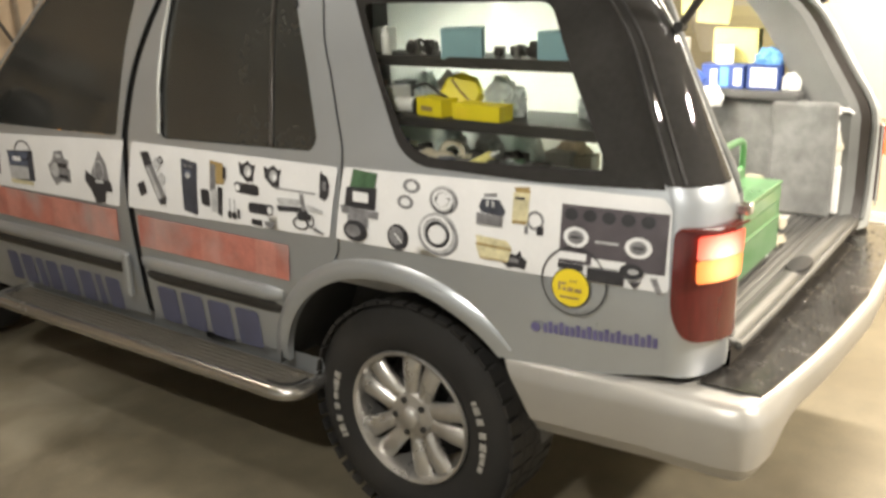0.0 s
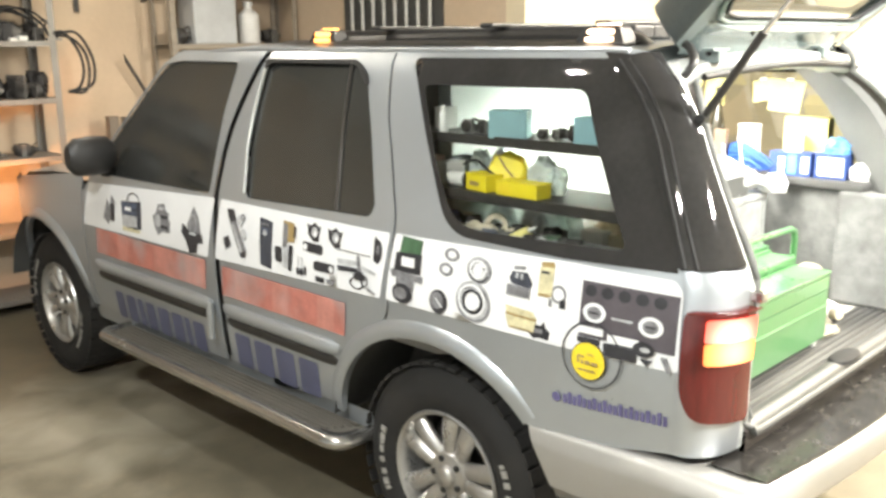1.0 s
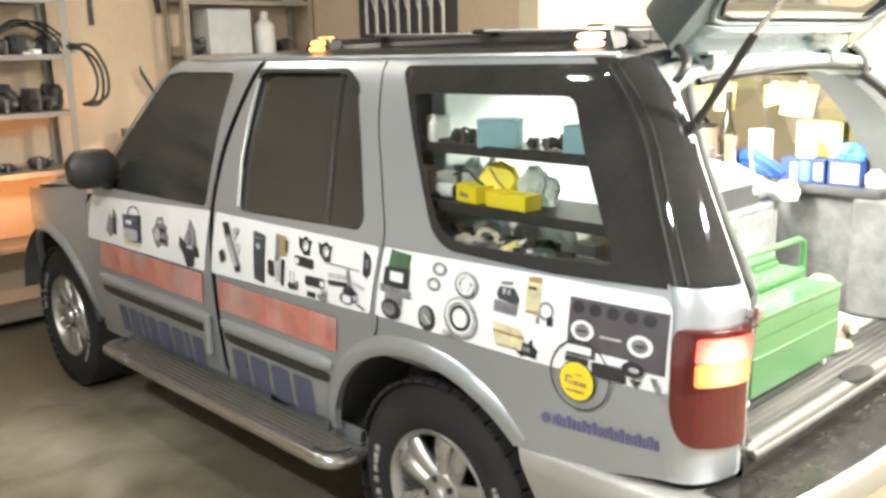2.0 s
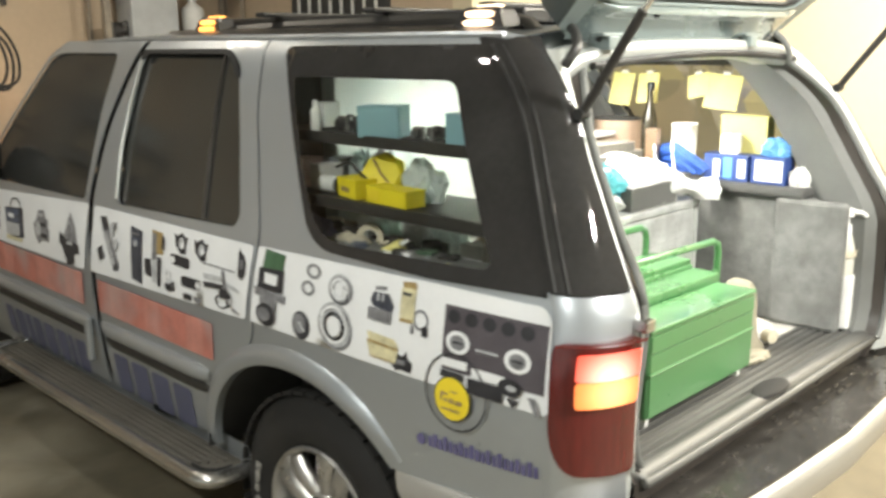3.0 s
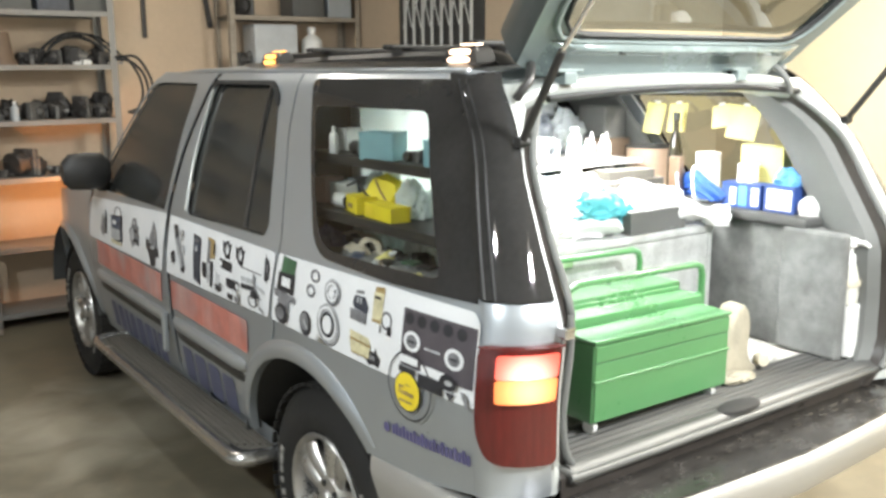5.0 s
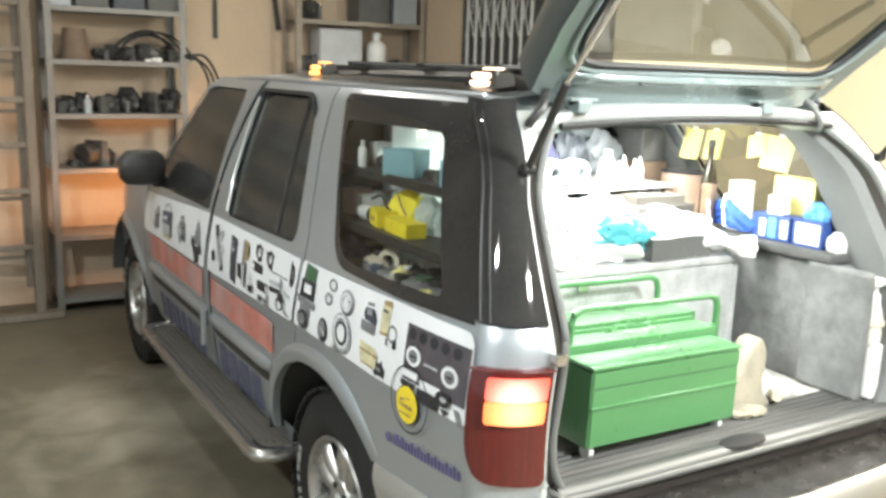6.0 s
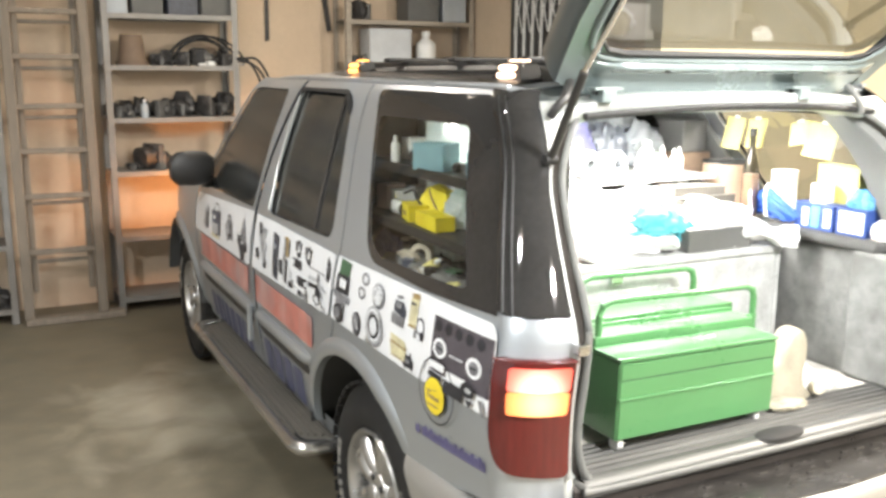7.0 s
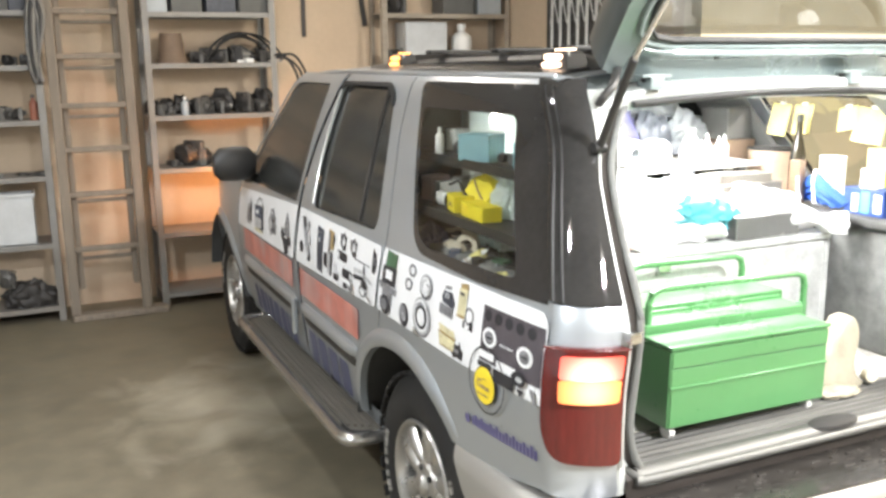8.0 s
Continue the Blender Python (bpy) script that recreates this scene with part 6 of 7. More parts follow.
def alu_case():
    t = thing("aluminium_case", "large aluminium chequer-plate case in the load space", "case", pose(0.0, 0.0, 0.745))
    part("body", B(0.36, 1.295, -0.365, 0.06, 0.0, 0.345, 0.006), "alu", t)
    part("lid", B(0.352, 1.303, -0.373, 0.065, 0.347, 0.372, 0.006), "alu", t)
    for x in (0.356, 1.282):
        part("corner_strip", B(x, x + 0.018, -0.371, -0.36, 0.0, 0.345, 0.003), "alu", t)
    bm = bmesh.new()
    k = 0
    for i in range(38):
        for j in range(14):
            x, z = 0.39 + i * 0.0238, 0.02 + j * 0.0238
            a = 45 if (i + j) % 2 else -45
            m = pose(x, -0.3665, z, 0, a, 0)
            vs = [bm.verts.new(m @ Vector(p)) for p in ((-0.0105, 0, 0), (0, 0, -0.0034), (0.0105, 0, 0), (0, 0, 0.0034), (0, -0.0013, 0))]
            for q in range(4):
                bm.faces.new((vs[q], vs[(q + 1) % 4], vs[4]))
    tagged(part("chequer_relief", bm, "alu", t, "raised chequer pattern"), kind="stuff")
    part("latch", B(0.63, 0.67, -0.379, -0.371, 0.31, 0.352, 0.003), "chrome", t)
    return t


alu_case()
TOP = 1.117
crumple("plastic_sheet", "crumpled white plastic sheeting heaped on the case", "plastic_bag", 0.80, -0.17, TOP, 0.30, 0.17, 0.155, 2, "plastic sheet", 11)
crumple("plastic_bag", "white plastic bag draped over the case edge", "plastic_bag", 1.15, -0.2, TOP, 0.19, 0.16, 0.13, 5, "bag", 10)
bm = bmesh.new()
tube(bm, smooth_curve([(1.02, -0.27, 0.07), (1.1, -0.3, 0.075), (1.17, -0.335, 0.06), (1.23, -0.365, 0.045), (1.27, -0.385, 0.03), (1.31, -0.405, 0.02)], 5), [0.06 - 0.0022 * k if k < 17 else 0.024 + 0.003 * (k - 16) for k in range(26)], 18)
for v in bm.verts:
    v.co += 0.014 * noise.noise_vector(v.co * Vector((16, 40, 40)))
    v.co.z = max(v.co.z, 0.002) + TOP
tagged(part("plastic_bag", bm, "plastic_bag", None, "", True), "twisted end of a white plastic bag lying over the case", "bag")
crumple("cloth", "crumpled white cloth on the case", "cloth_white", 0.62, -0.26, TOP, 0.15, 0.10, 0.09, 11, "cloth", 12)
crumple("cloth", "crumpled teal blue cloth on the white sheeting", "teal", 0.84, -0.3, TOP + 0.06, 0.11, 0.055, 0.085, 14, "cloth", 9)
crumple("cloth", "crumpled teal blue cloth corner", "teal", 0.945, -0.29, TOP + 0.03, 0.055, 0.04, 0.07, 17, "cloth", 9)
carton("dark_case", "flat dark grey case on the aluminium case", "dark_box", 1.05, -0.325, TOP, 0.25, 0.07, 0.07, 0, (), "case")
tin("orange_can", "faded orange plastic tub on the case", "orange", 0.435, -0.29, TOP, 0.05, 0.12, lid="orange")
crumple("plastic_bag", "white plastic bag pushed under the cargo shelf", "plastic_bag", 0.5, -0.13, TOP, 0.14, 0.11, 0.178, 95, "bag", 10)
crumple("cloth", "white cloth pushed under the cargo shelf", "cloth_white", 0.73, -0.12, TOP, 0.15, 0.1, 0.176, 97, "cloth", 10)
crumple("cloth", "crumpled pale cloth hanging at the case corner", "cloth_white", 0.43, -0.2, TOP, 0.06, 0.1, 0.1, 98, "cloth", 10)

crumple("plastic_bag", "white plastic bag squeezed between the shelf and the cartons", "plastic_bag", 0.95, -0.09, TOP, 0.11, 0.09, 0.172, 99, "bag", 10)
carton("grey_carton", "flat grey cardboard carton on the case", "card_grey", 1.16, -0.11, TOP, 0.27, 0.12, 0.135, 4)
carton("grey_carton", "small flat grey cardboard carton lying on another", "card_grey", 1.16, -0.1, TOP + 0.135, 0.2, 0.09, 0.03, -6)
carton("white_box", "white carton among the goods on the case", "white_plastic", 0.9, 0.0, TOP, 0.16, 0.1, 0.1, 8)
carton("blue_box", "dull blue carton among the goods on the case", "blue_box", 0.66, 0.0, TOP, 0.12, 0.08, 0.12, -5)
crumple("plastic_bag", "white plastic bag heaped behind the sheeting", "plastic_bag", 0.78, 0.0, TOP, 0.08, 0.05, 0.13, 91, "bag", 10)
# shelf across the load space with white bottles
t = thing("cargo_shelf", "grey shelf board on legs across the load space", "shelf", pose(0, 0, 0))
part("board", B(0.36, 1.33, -0.03, 0.34, 1.287, 1.302, 0.003), "galv", t)
for x in (0.39, 1.30):
    for y in (0.1, 0.32):
        part("leg", B(x - 0.012, x + 0.012, y - 0.012, y + 0.012, 0.745, 1.285), "galv", t)
part("board", B(0.36, 1.33, 0.08, 0.34, 1.06, 1.075, 0.003), "galv", t)
for k, (x, r) in enumerate(((0.5, 0.04), (0.6, 0.043), (0.72, 0.045), (0.815, 0.047), (0.92, 0.045))):
    t = thing("tape_roll", "broad white roll standing on the cargo shelf", "roll", pose(x, 0.03, 1.303 + r, 0, 0, 6 * k - 12), "white rolls")
    part("roll", lathe(bmesh.new(), [(r * 0.5, -0.03), (r * 0.97, -0.03), (r, -0.025), (r, 0.025), (r * 0.97, 0.03), (r * 0.5, 0.03), (r * 0.5, -0.03)], (0, 0, 0), "Y", 26), "white_plastic", t, "", True)
    part("core", lathe(bmesh.new(), [(r * 0.44, -0.031), (r * 0.51, -0.031), (r * 0.51, 0.031), (r * 0.44, 0.031), (r * 0.44, -0.031)], (0, 0, 0), "Y", 22), "plastic_grey", t, "grey cardboard core", True)
for k in range(6):
    x, h = 1.03 + k * 0.037, (0.085, 0.115, 0.08, 0.1, 0.09, 0.095)[k]
    t = thing("nozzle_bottle", "white bottle with a pointed nozzle on the cargo shelf", "bottle", pose(x, 0.02 + 0.015 * (k % 2), 1.302), "nozzle bottles")
    part("body", lathe(bmesh.new(), [(0, 0), (0.014, 0), (0.0155, 0.005), (0.0155, h * 0.55), (0.012, h * 0.66), (0.007, h * 0.7), (0, h * 0.7)], (0, 0, 0), "Z", 18), "white_plastic", t, "", True)
    part("nozzle", lathe(bmesh.new(), [(0, h * 0.69), (0.0085, h * 0.69), (0.007, h * 0.76), (0.0025, h), (0, h)], (0, 0, 0), "Z", 14), "white_plastic", t, "tapered nozzle", True)
for k in range(3):
    bottle("spray_can", "white spray can behind the rolls on the cargo shelf", "white_plastic", 0.55 + 0.3 * k, 0.13, 1.302, 0.026, 0.11 + 0.015 * (k % 2), group="cans on the cargo shelf", neck=0.5, lab="ink_light" if k % 2 else "cyan")
for k in range(6):
    carton("parts_box", ("grey", "white", "pale blue")[k % 3] + " parts box on the lower cargo shelf", ("grey_blue", "white_plastic", "cyan")[k % 3], 0.46 + k * 0.145, 0.19, 1.075, 0.12, 0.16, 0.13 + 0.02 * (k % 2), group="parts boxes")
random.seed(12)
for k, (m, lab) in enumerate((("plastic_grey", "grey"), ("slate_bag", "slate grey"), ("plastic_grey", "hazy grey"), ("dim_violet", "dull violet"), ("slate_bag", "dark blue-grey"), ("plastic_grey", "mid-grey"))):
    crumple("stuffed_bag", lab + " plastic bag stuffed behind the cans", m, 0.46 + 0.155 * k, 0.27, 1.305, 0.095, 0.055, 0.19 - 0.02 * (k % 3), 70 + k, "bag", 9)

# bags and cartons stacked towards the front, up to the roof lining
for k, (x, y, z, w, d, h, m, lab) in enumerate(((1.44, 0.28, 1.165, 0.15, 0.16, 0.19, "brown_dull", "brown carton stacked on the ledge"), (1.42, 0.48, 1.165, 0.2, 0.18, 0.26, "grey_blue", "grey-blue carton stacked on the ledge"), (1.44, 0.28, 1.3555, 0.12, 0.14, 0.12, "dark_box", "dark grey carton on the brown carton"),
        (0.5, 0.5, 0.745, 0.26, 0.24, 0.7, "grey_blue", "tall grey-blue carton behind the shelf"), (0.8, 0.5, 0.745, 0.28, 0.24, 0.66, "card_grey", "tall grey-brown carton behind the shelf"), (1.11, 0.5, 0.745, 0.26, 0.24, 0.75, "dark_box", "tall dark grey carton behind the shelf"))):
    carton("stacked_box", lab, m, x, y, z, w, d, h, 3 * (k % 3) - 3, group="stacked cartons")
crumple("clear_bag", "grey plastic bag stuffed under the roof lining", "plastic_grey", 0.78, 0.5, 1.407, 0.13, 0.1, 0.12, 61, "bag", 10)
crumple("blue_bag", "dark blue plastic bag stuffed on top of the boxes", "ink_blue", 1.11, 0.5, 1.497, 0.1, 0.09, 0.06, 63, "bag", 10)

for k, (x, y, z, sx, sz, m, lab) in enumerate(((0.56, 0.38, 1.42, 0.16, 0.13, "slate_bag", "slate grey"), (0.86, 0.40, 1.41, 0.15, 0.13, "dim_violet", "dark blue"), (1.13, 0.36, 1.44, 0.13, 0.1, "plastic_grey", "mid-grey"))):
    crumple("stuffed_bag", lab + " plastic bag crammed under the roof lining", m, x, y, z, sx, 0.07, sz, 160 + k, "bag", 9)

# right ledge
LEDGE = 1.165
tin("brown_tin", "peach-brown tin with a dark lid on the ledge", "peach", 1.43, 0.03, LEDGE, 0.082, 0.175, lid="dark_metal")
carton("parts_box", "grey-brown box beside the brown tin", "dark_box", 1.40, 0.17, LEDGE, 0.1, 0.14, 0.115)
tin("white_can", "white round can on the ledge", "white_plastic", 1.46, -0.215, LEDGE, 0.042, 0.165, lid="white_plastic")
t = thing("blue_rope", "bundle of blue rope with white ties on the ledge", "rope", pose(1.39, -0.215, LEDGE))
rope = random.Random(21)
for k in range(16):
    a, r, h = rope.uniform(-0.5, 0.5), rope.uniform(0.075, 0.13), rope.uniform(0.03, 0.1)
    pts = smooth_curve([(rope.uniform(-0.02, 0.02), -r, 0.012 + 0.02 * rope.random()), (-0.02 + 0.03 * a, -r * 0.55, h * 0.8), (0.02 * a, rope.uniform(-0.01, 0.01), h), (0.02 + 0.02 * a, r * 0.55, h * 0.75), (rope.uniform(-0.02, 0.02), r, 0.012 + 0.02 * rope.random())], 5)
    part("strand", tube(bmesh.new(), pts, 0.0095, 7), "blue_rope", t, "", True)
for y in (-0.02, 0.045):
    part("tie", tube(bmesh.new(), smooth_curve([(-0.035, y - 0.01, 0.02), (-0.036, y, 0.08), (-0.01, y + 0.015, 0.122), (0.02, y + 0.02, 0.1)], 5), 0.005, 7), "white_plastic", t, "white tie", True)
S = (("x", -0.9, 0.15, -0.55, 0.85, "white_plastic"), ("x", -0.3, 0.1, 0.1, 0.9, "blue_light"), ("x", 0.25, 0.12, 0.55, 0.8, "white_plastic"))
carton("blue_box", "blue and white printed carton on the ledge", "blue_box", 1.425, -0.405, LEDGE, 0.07, 0.15, 0.082, 0, S, group="blue cartons")
carton("blue_box", "blue carton with a white end on the ledge", "blue_box", 1.425, -0.545, LEDGE, 0.07, 0.11, 0.085, 0, (("x", -0.85, 0.12, 0.75, 0.88, "white_plastic"),), group="blue cartons")
carton("white_box", "white carton standing on the blue boxes", "white_plastic", 1.43, -0.4, LEDGE + 0.0825, 0.045, 0.055, 0.06, 12)
carton("cream_box", "pale yellow carton behind the blue boxes", "paper_yellow", 1.495, -0.42, LEDGE, 0.05, 0.16, 0.2)
crumple("blue_bag", "light blue plastic bag on the blue carton", "blue_light", 1.43, -0.555, LEDGE + 0.085, 0.04, 0.05, 0.055, 25, "bag", 10)
crumple("cloth", "pale rag at the end of the ledge", "cloth_white", 1.43, -0.635, LEDGE, 0.045, 0.035, 0.06, 27, "cloth", 10)
for y, w, tilt, h in ((0.04, 0.09, 4, 0.11), (-0.06, 0.085, -3, 0.1), (-0.245, 0.08, -12, 0.075), (-0.345, 0.12, 5, 0.11)):
    t = thing("paper_sheet", "pale yellow paper sheet taped inside the side window", "paper", pose(1.478, y, 1.492, tilt, 0, 0), "yellow sheets")
    bm = bmesh.new()
    loft(bm, [[Vector((0.004 * math.sin(k * 1.3) - 0.02 * (1 - j / 5), (k / 6 - 0.5) * w, -h * (1 - j / 5))) for k in range(7)] for j in range(6)])
    part("sheet", bm, "paper_yellow", t, "", True, [0.0012])
    part("tape", B(0.001, 0.004, -0.012, 0.012, -0.012, 0.008), "white_plastic", t)
carton("brown_card", "tall narrow brown carton before the dark bottle", "brown", 1.372, -0.15, LEDGE, 0.035, 0.04, 0.15, 8)
t = thing("dark_bottle", "slim dark bottle with a dark cap on the ledge", "bottle", pose(1.41, -0.11, LEDGE))
part("body", lathe(bmesh.new(), [(0, 0), (0.026, 0), (0.028, 0.01), (0.028, 0.15), (0.022, 0.19), (0.011, 0.23), (0.011, 0.28), (0, 0.28)], (0, 0, 0), "Z", 20), "bottle", t, "", True)
part("cap", lathe(bmesh.new(), [(0, 0.275), (0.013, 0.275), (0.012, 0.3), (0, 0.3)], (0, 0, 0), "Z", 14), "dark_metal", t, "", True)

# floor of the load space, rear right corner
edge = smooth_curve([(0.94, 0.76), (0.93, 0.83), (0.94, 0.862), (0.99, 0.868), (1.03, 0.9), (1.068, 0.938), (1.106, 0.93), (1.108, 0.88), (1.075, 0.822), (1.078, 0.785), (1.1, 0.758), (1.02, 0.755), (0.94, 0.76)], 4)[:-1]
bm = bmesh.new()
rows = []
for y, k in ((-0.715, 0.7), (-0.708, 0.9), (-0.694, 0.985), (-0.675, 1.0), (-0.656, 0.985), (-0.643, 0.9), (-0.638, 0.7)):
    rows.append([Vector((1.02 + (p[0] - 1.02) * k, y + 0.25 * (p[1] - 0.76), 0.757 + (p[1] - 0.757) * (0.5 + 0.5 * k))) for p in edge])
vs = loft(bm, rows, True)
bm.faces.new(vs[0][:len(edge)][::-1])
bm.faces.new(vs[-1][:len(edge)])
for v in bm.verts:
    v.co += 0.005 * noise.noise_vector(v.co * 18)
    v.co.z = max(v.co.z, 0.7575)
tagged(part("cloth_sack", bm, "sackcloth", None, "", True), "slumped cream cloth sack beside the green toolbox", "sack")
t = thing("white_bottle", "white plastic bottle lying on the load floor", "bottle", pose(1.155, -0.6, 0.785, 90, 0, -24))
part("body", lathe(bmesh.new(), [(0, 0), (0.03, 0), (0.034, 0.006), (0.034, 0.098), (0.03, 0.108), (0.021, 0.114), (0, 0.114)], (0, 0, 0), "Z", 24), "white_plastic", t, "", True)
part("cap", lathe(bmesh.new(), [(0, 0.112), (0.019, 0.112), (0.02, 0.118), (0.018, 0.142), (0, 0.144)], (0, 0, 0), "Z", 18), "cream", t, "cream screw cap", True)
part("label", lathe(bmesh.new(), [(0.0345, 0.03), (0.0347, 0.032), (0.0347, 0.05), (0.0345, 0.052)], (0, 0, 0), "Z", 24), "ink_light", t, "grey printed band", True)
crumple("rag", "dirty cream rag on the sill", "sackcloth", 0.965, -0.735, 0.757, 0.075, 0.035, 0.022, 31, "cloth", 10)
crumple("rag", "pale rag on the load floor", "cloth_white", 1.2, -0.63, 0.748, 0.06, 0.05, 0.035, 33, "cloth", 10)
t = thing("pump_bottle", "white pump bottle with a clear upper half in the corner", "bottle", pose(1.405, -0.79, 0.757, 0, 0, 100))
part("body", B(-0.034, 0.034, -0.024, 0.024, 0.0, 0.165, 0.008, seg=3), "white_plastic", t, "white lower half")
part("clear_half", lathe(bmesh.new(), [(0.03, 0.164), (0.031, 0.2), (0.028, 0.25), (0.02, 0.28), (0.013, 0.292), (0.0, 0.292)], (0, 0, 0), "Z", 22), "plastic_clear", t, "cloudy clear upper half", True)
part("collar", cyl(bmesh.new(), (0, 0, 0.286), (0, 0, 0.315), 0.017, 0.015, 16), "white_plastic", t, "", True)
part("head", lathe(bmesh.new(), [(0, 0.315), (0.008, 0.315), (0.008, 0.335), (0.019, 0.34), (0.018, 0.362), (0, 0.365)], (0, 0, 0), "Z", 18), "white_plastic", t, "pump head", True)
part("spout", tube(bmesh.new(), [(0.0, 0, 0.353), (-0.04, 0, 0.352), (-0.055, 0, 0.342)], [0.009, 0.007, 0.006], 10), "white_plastic", t, "short spout", True)
part("strap", lathe(bmesh.new(), [(0.033, 0.222), (0.035, 0.222), (0.035, 0.24), (0.033, 0.24), (0.033, 0.222)], (0, 0, 0), "Z", 20), "cream", t, "beige strap round the bottle", True)
part("hook", tube(bmesh.new(), [(0.03, 0, 0.232), (0.0, -0.06, 0.236), (0.0, -0.085, 0.23), (0.0, -0.09, 0.215)], 0.006, 8), "cream", t, "beige hook", True)
for k in range(5):
    part("label", B(-0.012 + 0.006 * (k % 2), 0.014, -0.0255, -0.0235, 0.03 + 0.022 * k, 0.042 + 0.022 * k), "ink_light", t, "grey printed bar")

# ---- shelf behind the left rear side window ----
t = thing("window_shelf", "black shelf rack behind the side window, full of small goods", "shelf", pose(0, 0, 0))
for z, xa in ((1.068, 0.07), (1.228, 0.09), (1.378, 0.145)):
    part("board", B(xa, 0.335, -0.56, 0.30, z - 0.016, z, 0.003), "black_plastic", t)
    part("board_lip", B(xa - 0.003, xa + 0.002, -0.56, 0.30, z - 0.022, z + 0.006, 0.001), "black_plastic", t)
# Added panel: stands in for the lit interior seen through the shelf
part("back_panel", B(0.336, 0.341, -0.57, 0.24, 1.05, 1.52), "milky", t, "added translucent panel standing for the bright interior")
part("back_panel", B(0.336, 0.341, 0.242, 0.30, 1.05, 1.52), "grey_blue", t, "grey back panel")
for y in (-0.575, 0.302):
    pan = sheet(bmesh.new(), V((0.08, 1.05), (0.335, 1.05), (0.335, 1.525), (0.235, 1.525), (0.15, 1.36), (0.1, 1.22)), lambda x, z: Vector((x, y, z)), (), 0.1)
    part("side_panel", pan, "black_plastic", t, "", False, [0.006])
for x in (0.14, 0.33):
    for y in (-0.54, 0.28):
        part("leg", B(x - 0.01, x + 0.01, y - 0.01, y + 0.01, 0.745, 1.052), "black_plastic", t)
g1, g2, g3 = 1.378, 1.228, 1.068
carton("teal_box", "teal blue carton on the window shelf", "cyan", 0.195, -0.12, g1, 0.08, 0.108, 0.076, 28, group="window goods")
carton("teal_box", "small teal blue carton on the window shelf", "cyan", 0.205, -0.39, g1, 0.07, 0.08, 0.07, 12, group="window goods")
bottle("small_bottle", "small white bottle on the window shelf", "white_plastic", 0.175, 0.12, g1, 0.014, 0.08, group="window goods")
for k, (y, w, h) in enumerate(((0.055, 0.07, 0.04), (0.0, 0.05, 0.05), (-0.215, 0.06, 0.04), (-0.27, 0.06, 0.035), (-0.32, 0.03, 0.045))):
    lump("relay", "small dark electrical part on the window shelf", ("dark_part", "grey_part"), 0.22, y, g1, w, 0.05, h, 40 + k, group="small electrical parts")
carton("pink_box", "pale pink carton on the window shelf", "pink", 0.19, 0.19, g2, 0.07, 0.06, 0.075, 10, group="window goods")
carton("white_box", "small white carton on the window shelf", "white_plastic", 0.2, 0.115, g2, 0.07, 0.05, 0.065, -8, group="window goods")
tin("tape_roll", "white roll lying on the window shelf", "white_plastic", 0.155, 0.075, g2 + 0.022, 0.022, 0.065, 90, 5, lid="dark_box")
t = thing("yellow_case", "yellow eight-sided plastic case leaning on the window shelf", "case", pose(0.205, -0.105, g2 + 0.052, 0, -64, 24))
part("body", lathe(bmesh.new(), [(0, -0.02), (0.056, -0.02), (0.06, -0.014), (0.058, 0.012), (0.05, 0.02), (0, 0.02)], (0, 0, 0), "Z", 8), "yellow", t)
part("rib", tube(bmesh.new(), [(-0.03, -0.03, 0.021), (0.0, 0.0, 0.023), (0.034, 0.026, 0.021)], 0.003, 8), "ink_brown", t, "dark brown rib", True)
part("cord", tube(bmesh.new(), smooth_curve([(-0.02, 0.03, 0.024), (0.0, 0.06, 0.02), (0.03, 0.1, 0.0), (0.02, 0.14, -0.01)], 5), 0.004, 8), "cable", t, "black cord", True)
carton("yellow_box", "yellow carton lying before the reel on the window shelf", "yellow", 0.16, -0.055, g2, 0.06, 0.1, 0.048, -14, (("x", -0.3, 0.3, 0.6, 0.55, "ink_brown"),), group="window goods")
carton("yellow_box", "flat yellow carton on the window shelf", "yellow", 0.15, -0.205, g2, 0.06, 0.15, 0.04, -4, (("x", 0.3, 0.2, 0.9, 0.8, "ink_yellow"),), group="window goods")
crumple("white_bag", "white plastic bag behind the yellow cartons", "milky", 0.225, -0.225, g2, 0.045, 0.065, 0.1, 151, "bag", 10)
crumple("blue_bag", "bag of blue plugs on the window shelf", "dim_violet", 0.135, 0.085, g3, 0.045, 0.075, 0.1, 51, "bag", 14)
for k, (y, x, r) in enumerate(((-0.04, 0.14, 0.036), (-0.09, 0.13, 0.036), (-0.1, 0.16, 0.034), (-0.15, 0.17, 0.03))):
    t = thing("tape_roll", "roll of cream insulating tape on the window shelf", "tape", pose(x, y, g3 + r + (0.03 if k == 2 else 0), 0, 70 + 12 * k, 20 * k), "tape rolls")
    part("roll", lathe(bmesh.new(), [(r * 0.55, -0.012), (r, -0.012), (r, 0.012), (r * 0.55, 0.012), (r * 0.55, -0.012)], (0, 0, 0), "Z", 22), "cream", t, "", True)
t = thing("yellow_tube", "pale yellow tube lying across the window shelf", "tube", pose(0.13, -0.19, g3 + 0.045, 62, 0, 10))
part("tube", cyl(bmesh.new(), (0, 0, -0.055), (0, 0, 0.055), 0.012, 0.014, 12), "paper_yellow", t, "", True)
part("nozzle", cyl(bmesh.new(), (0, 0, 0.055), (0, 0, 0.08), 0.008, 0.003, 10), "white_plastic", t, "", True)
for k in range(7):
    lump("relay", "small dark electrical part low on the window shelf", ("dark_part", "grey_part"), 0.2 + 0.03 * (k % 2), 0.22 - 0.095 * k, g3, 0.085, 0.06, 0.06 + 0.012 * (k % 3), 60 + k, group="small electrical parts")
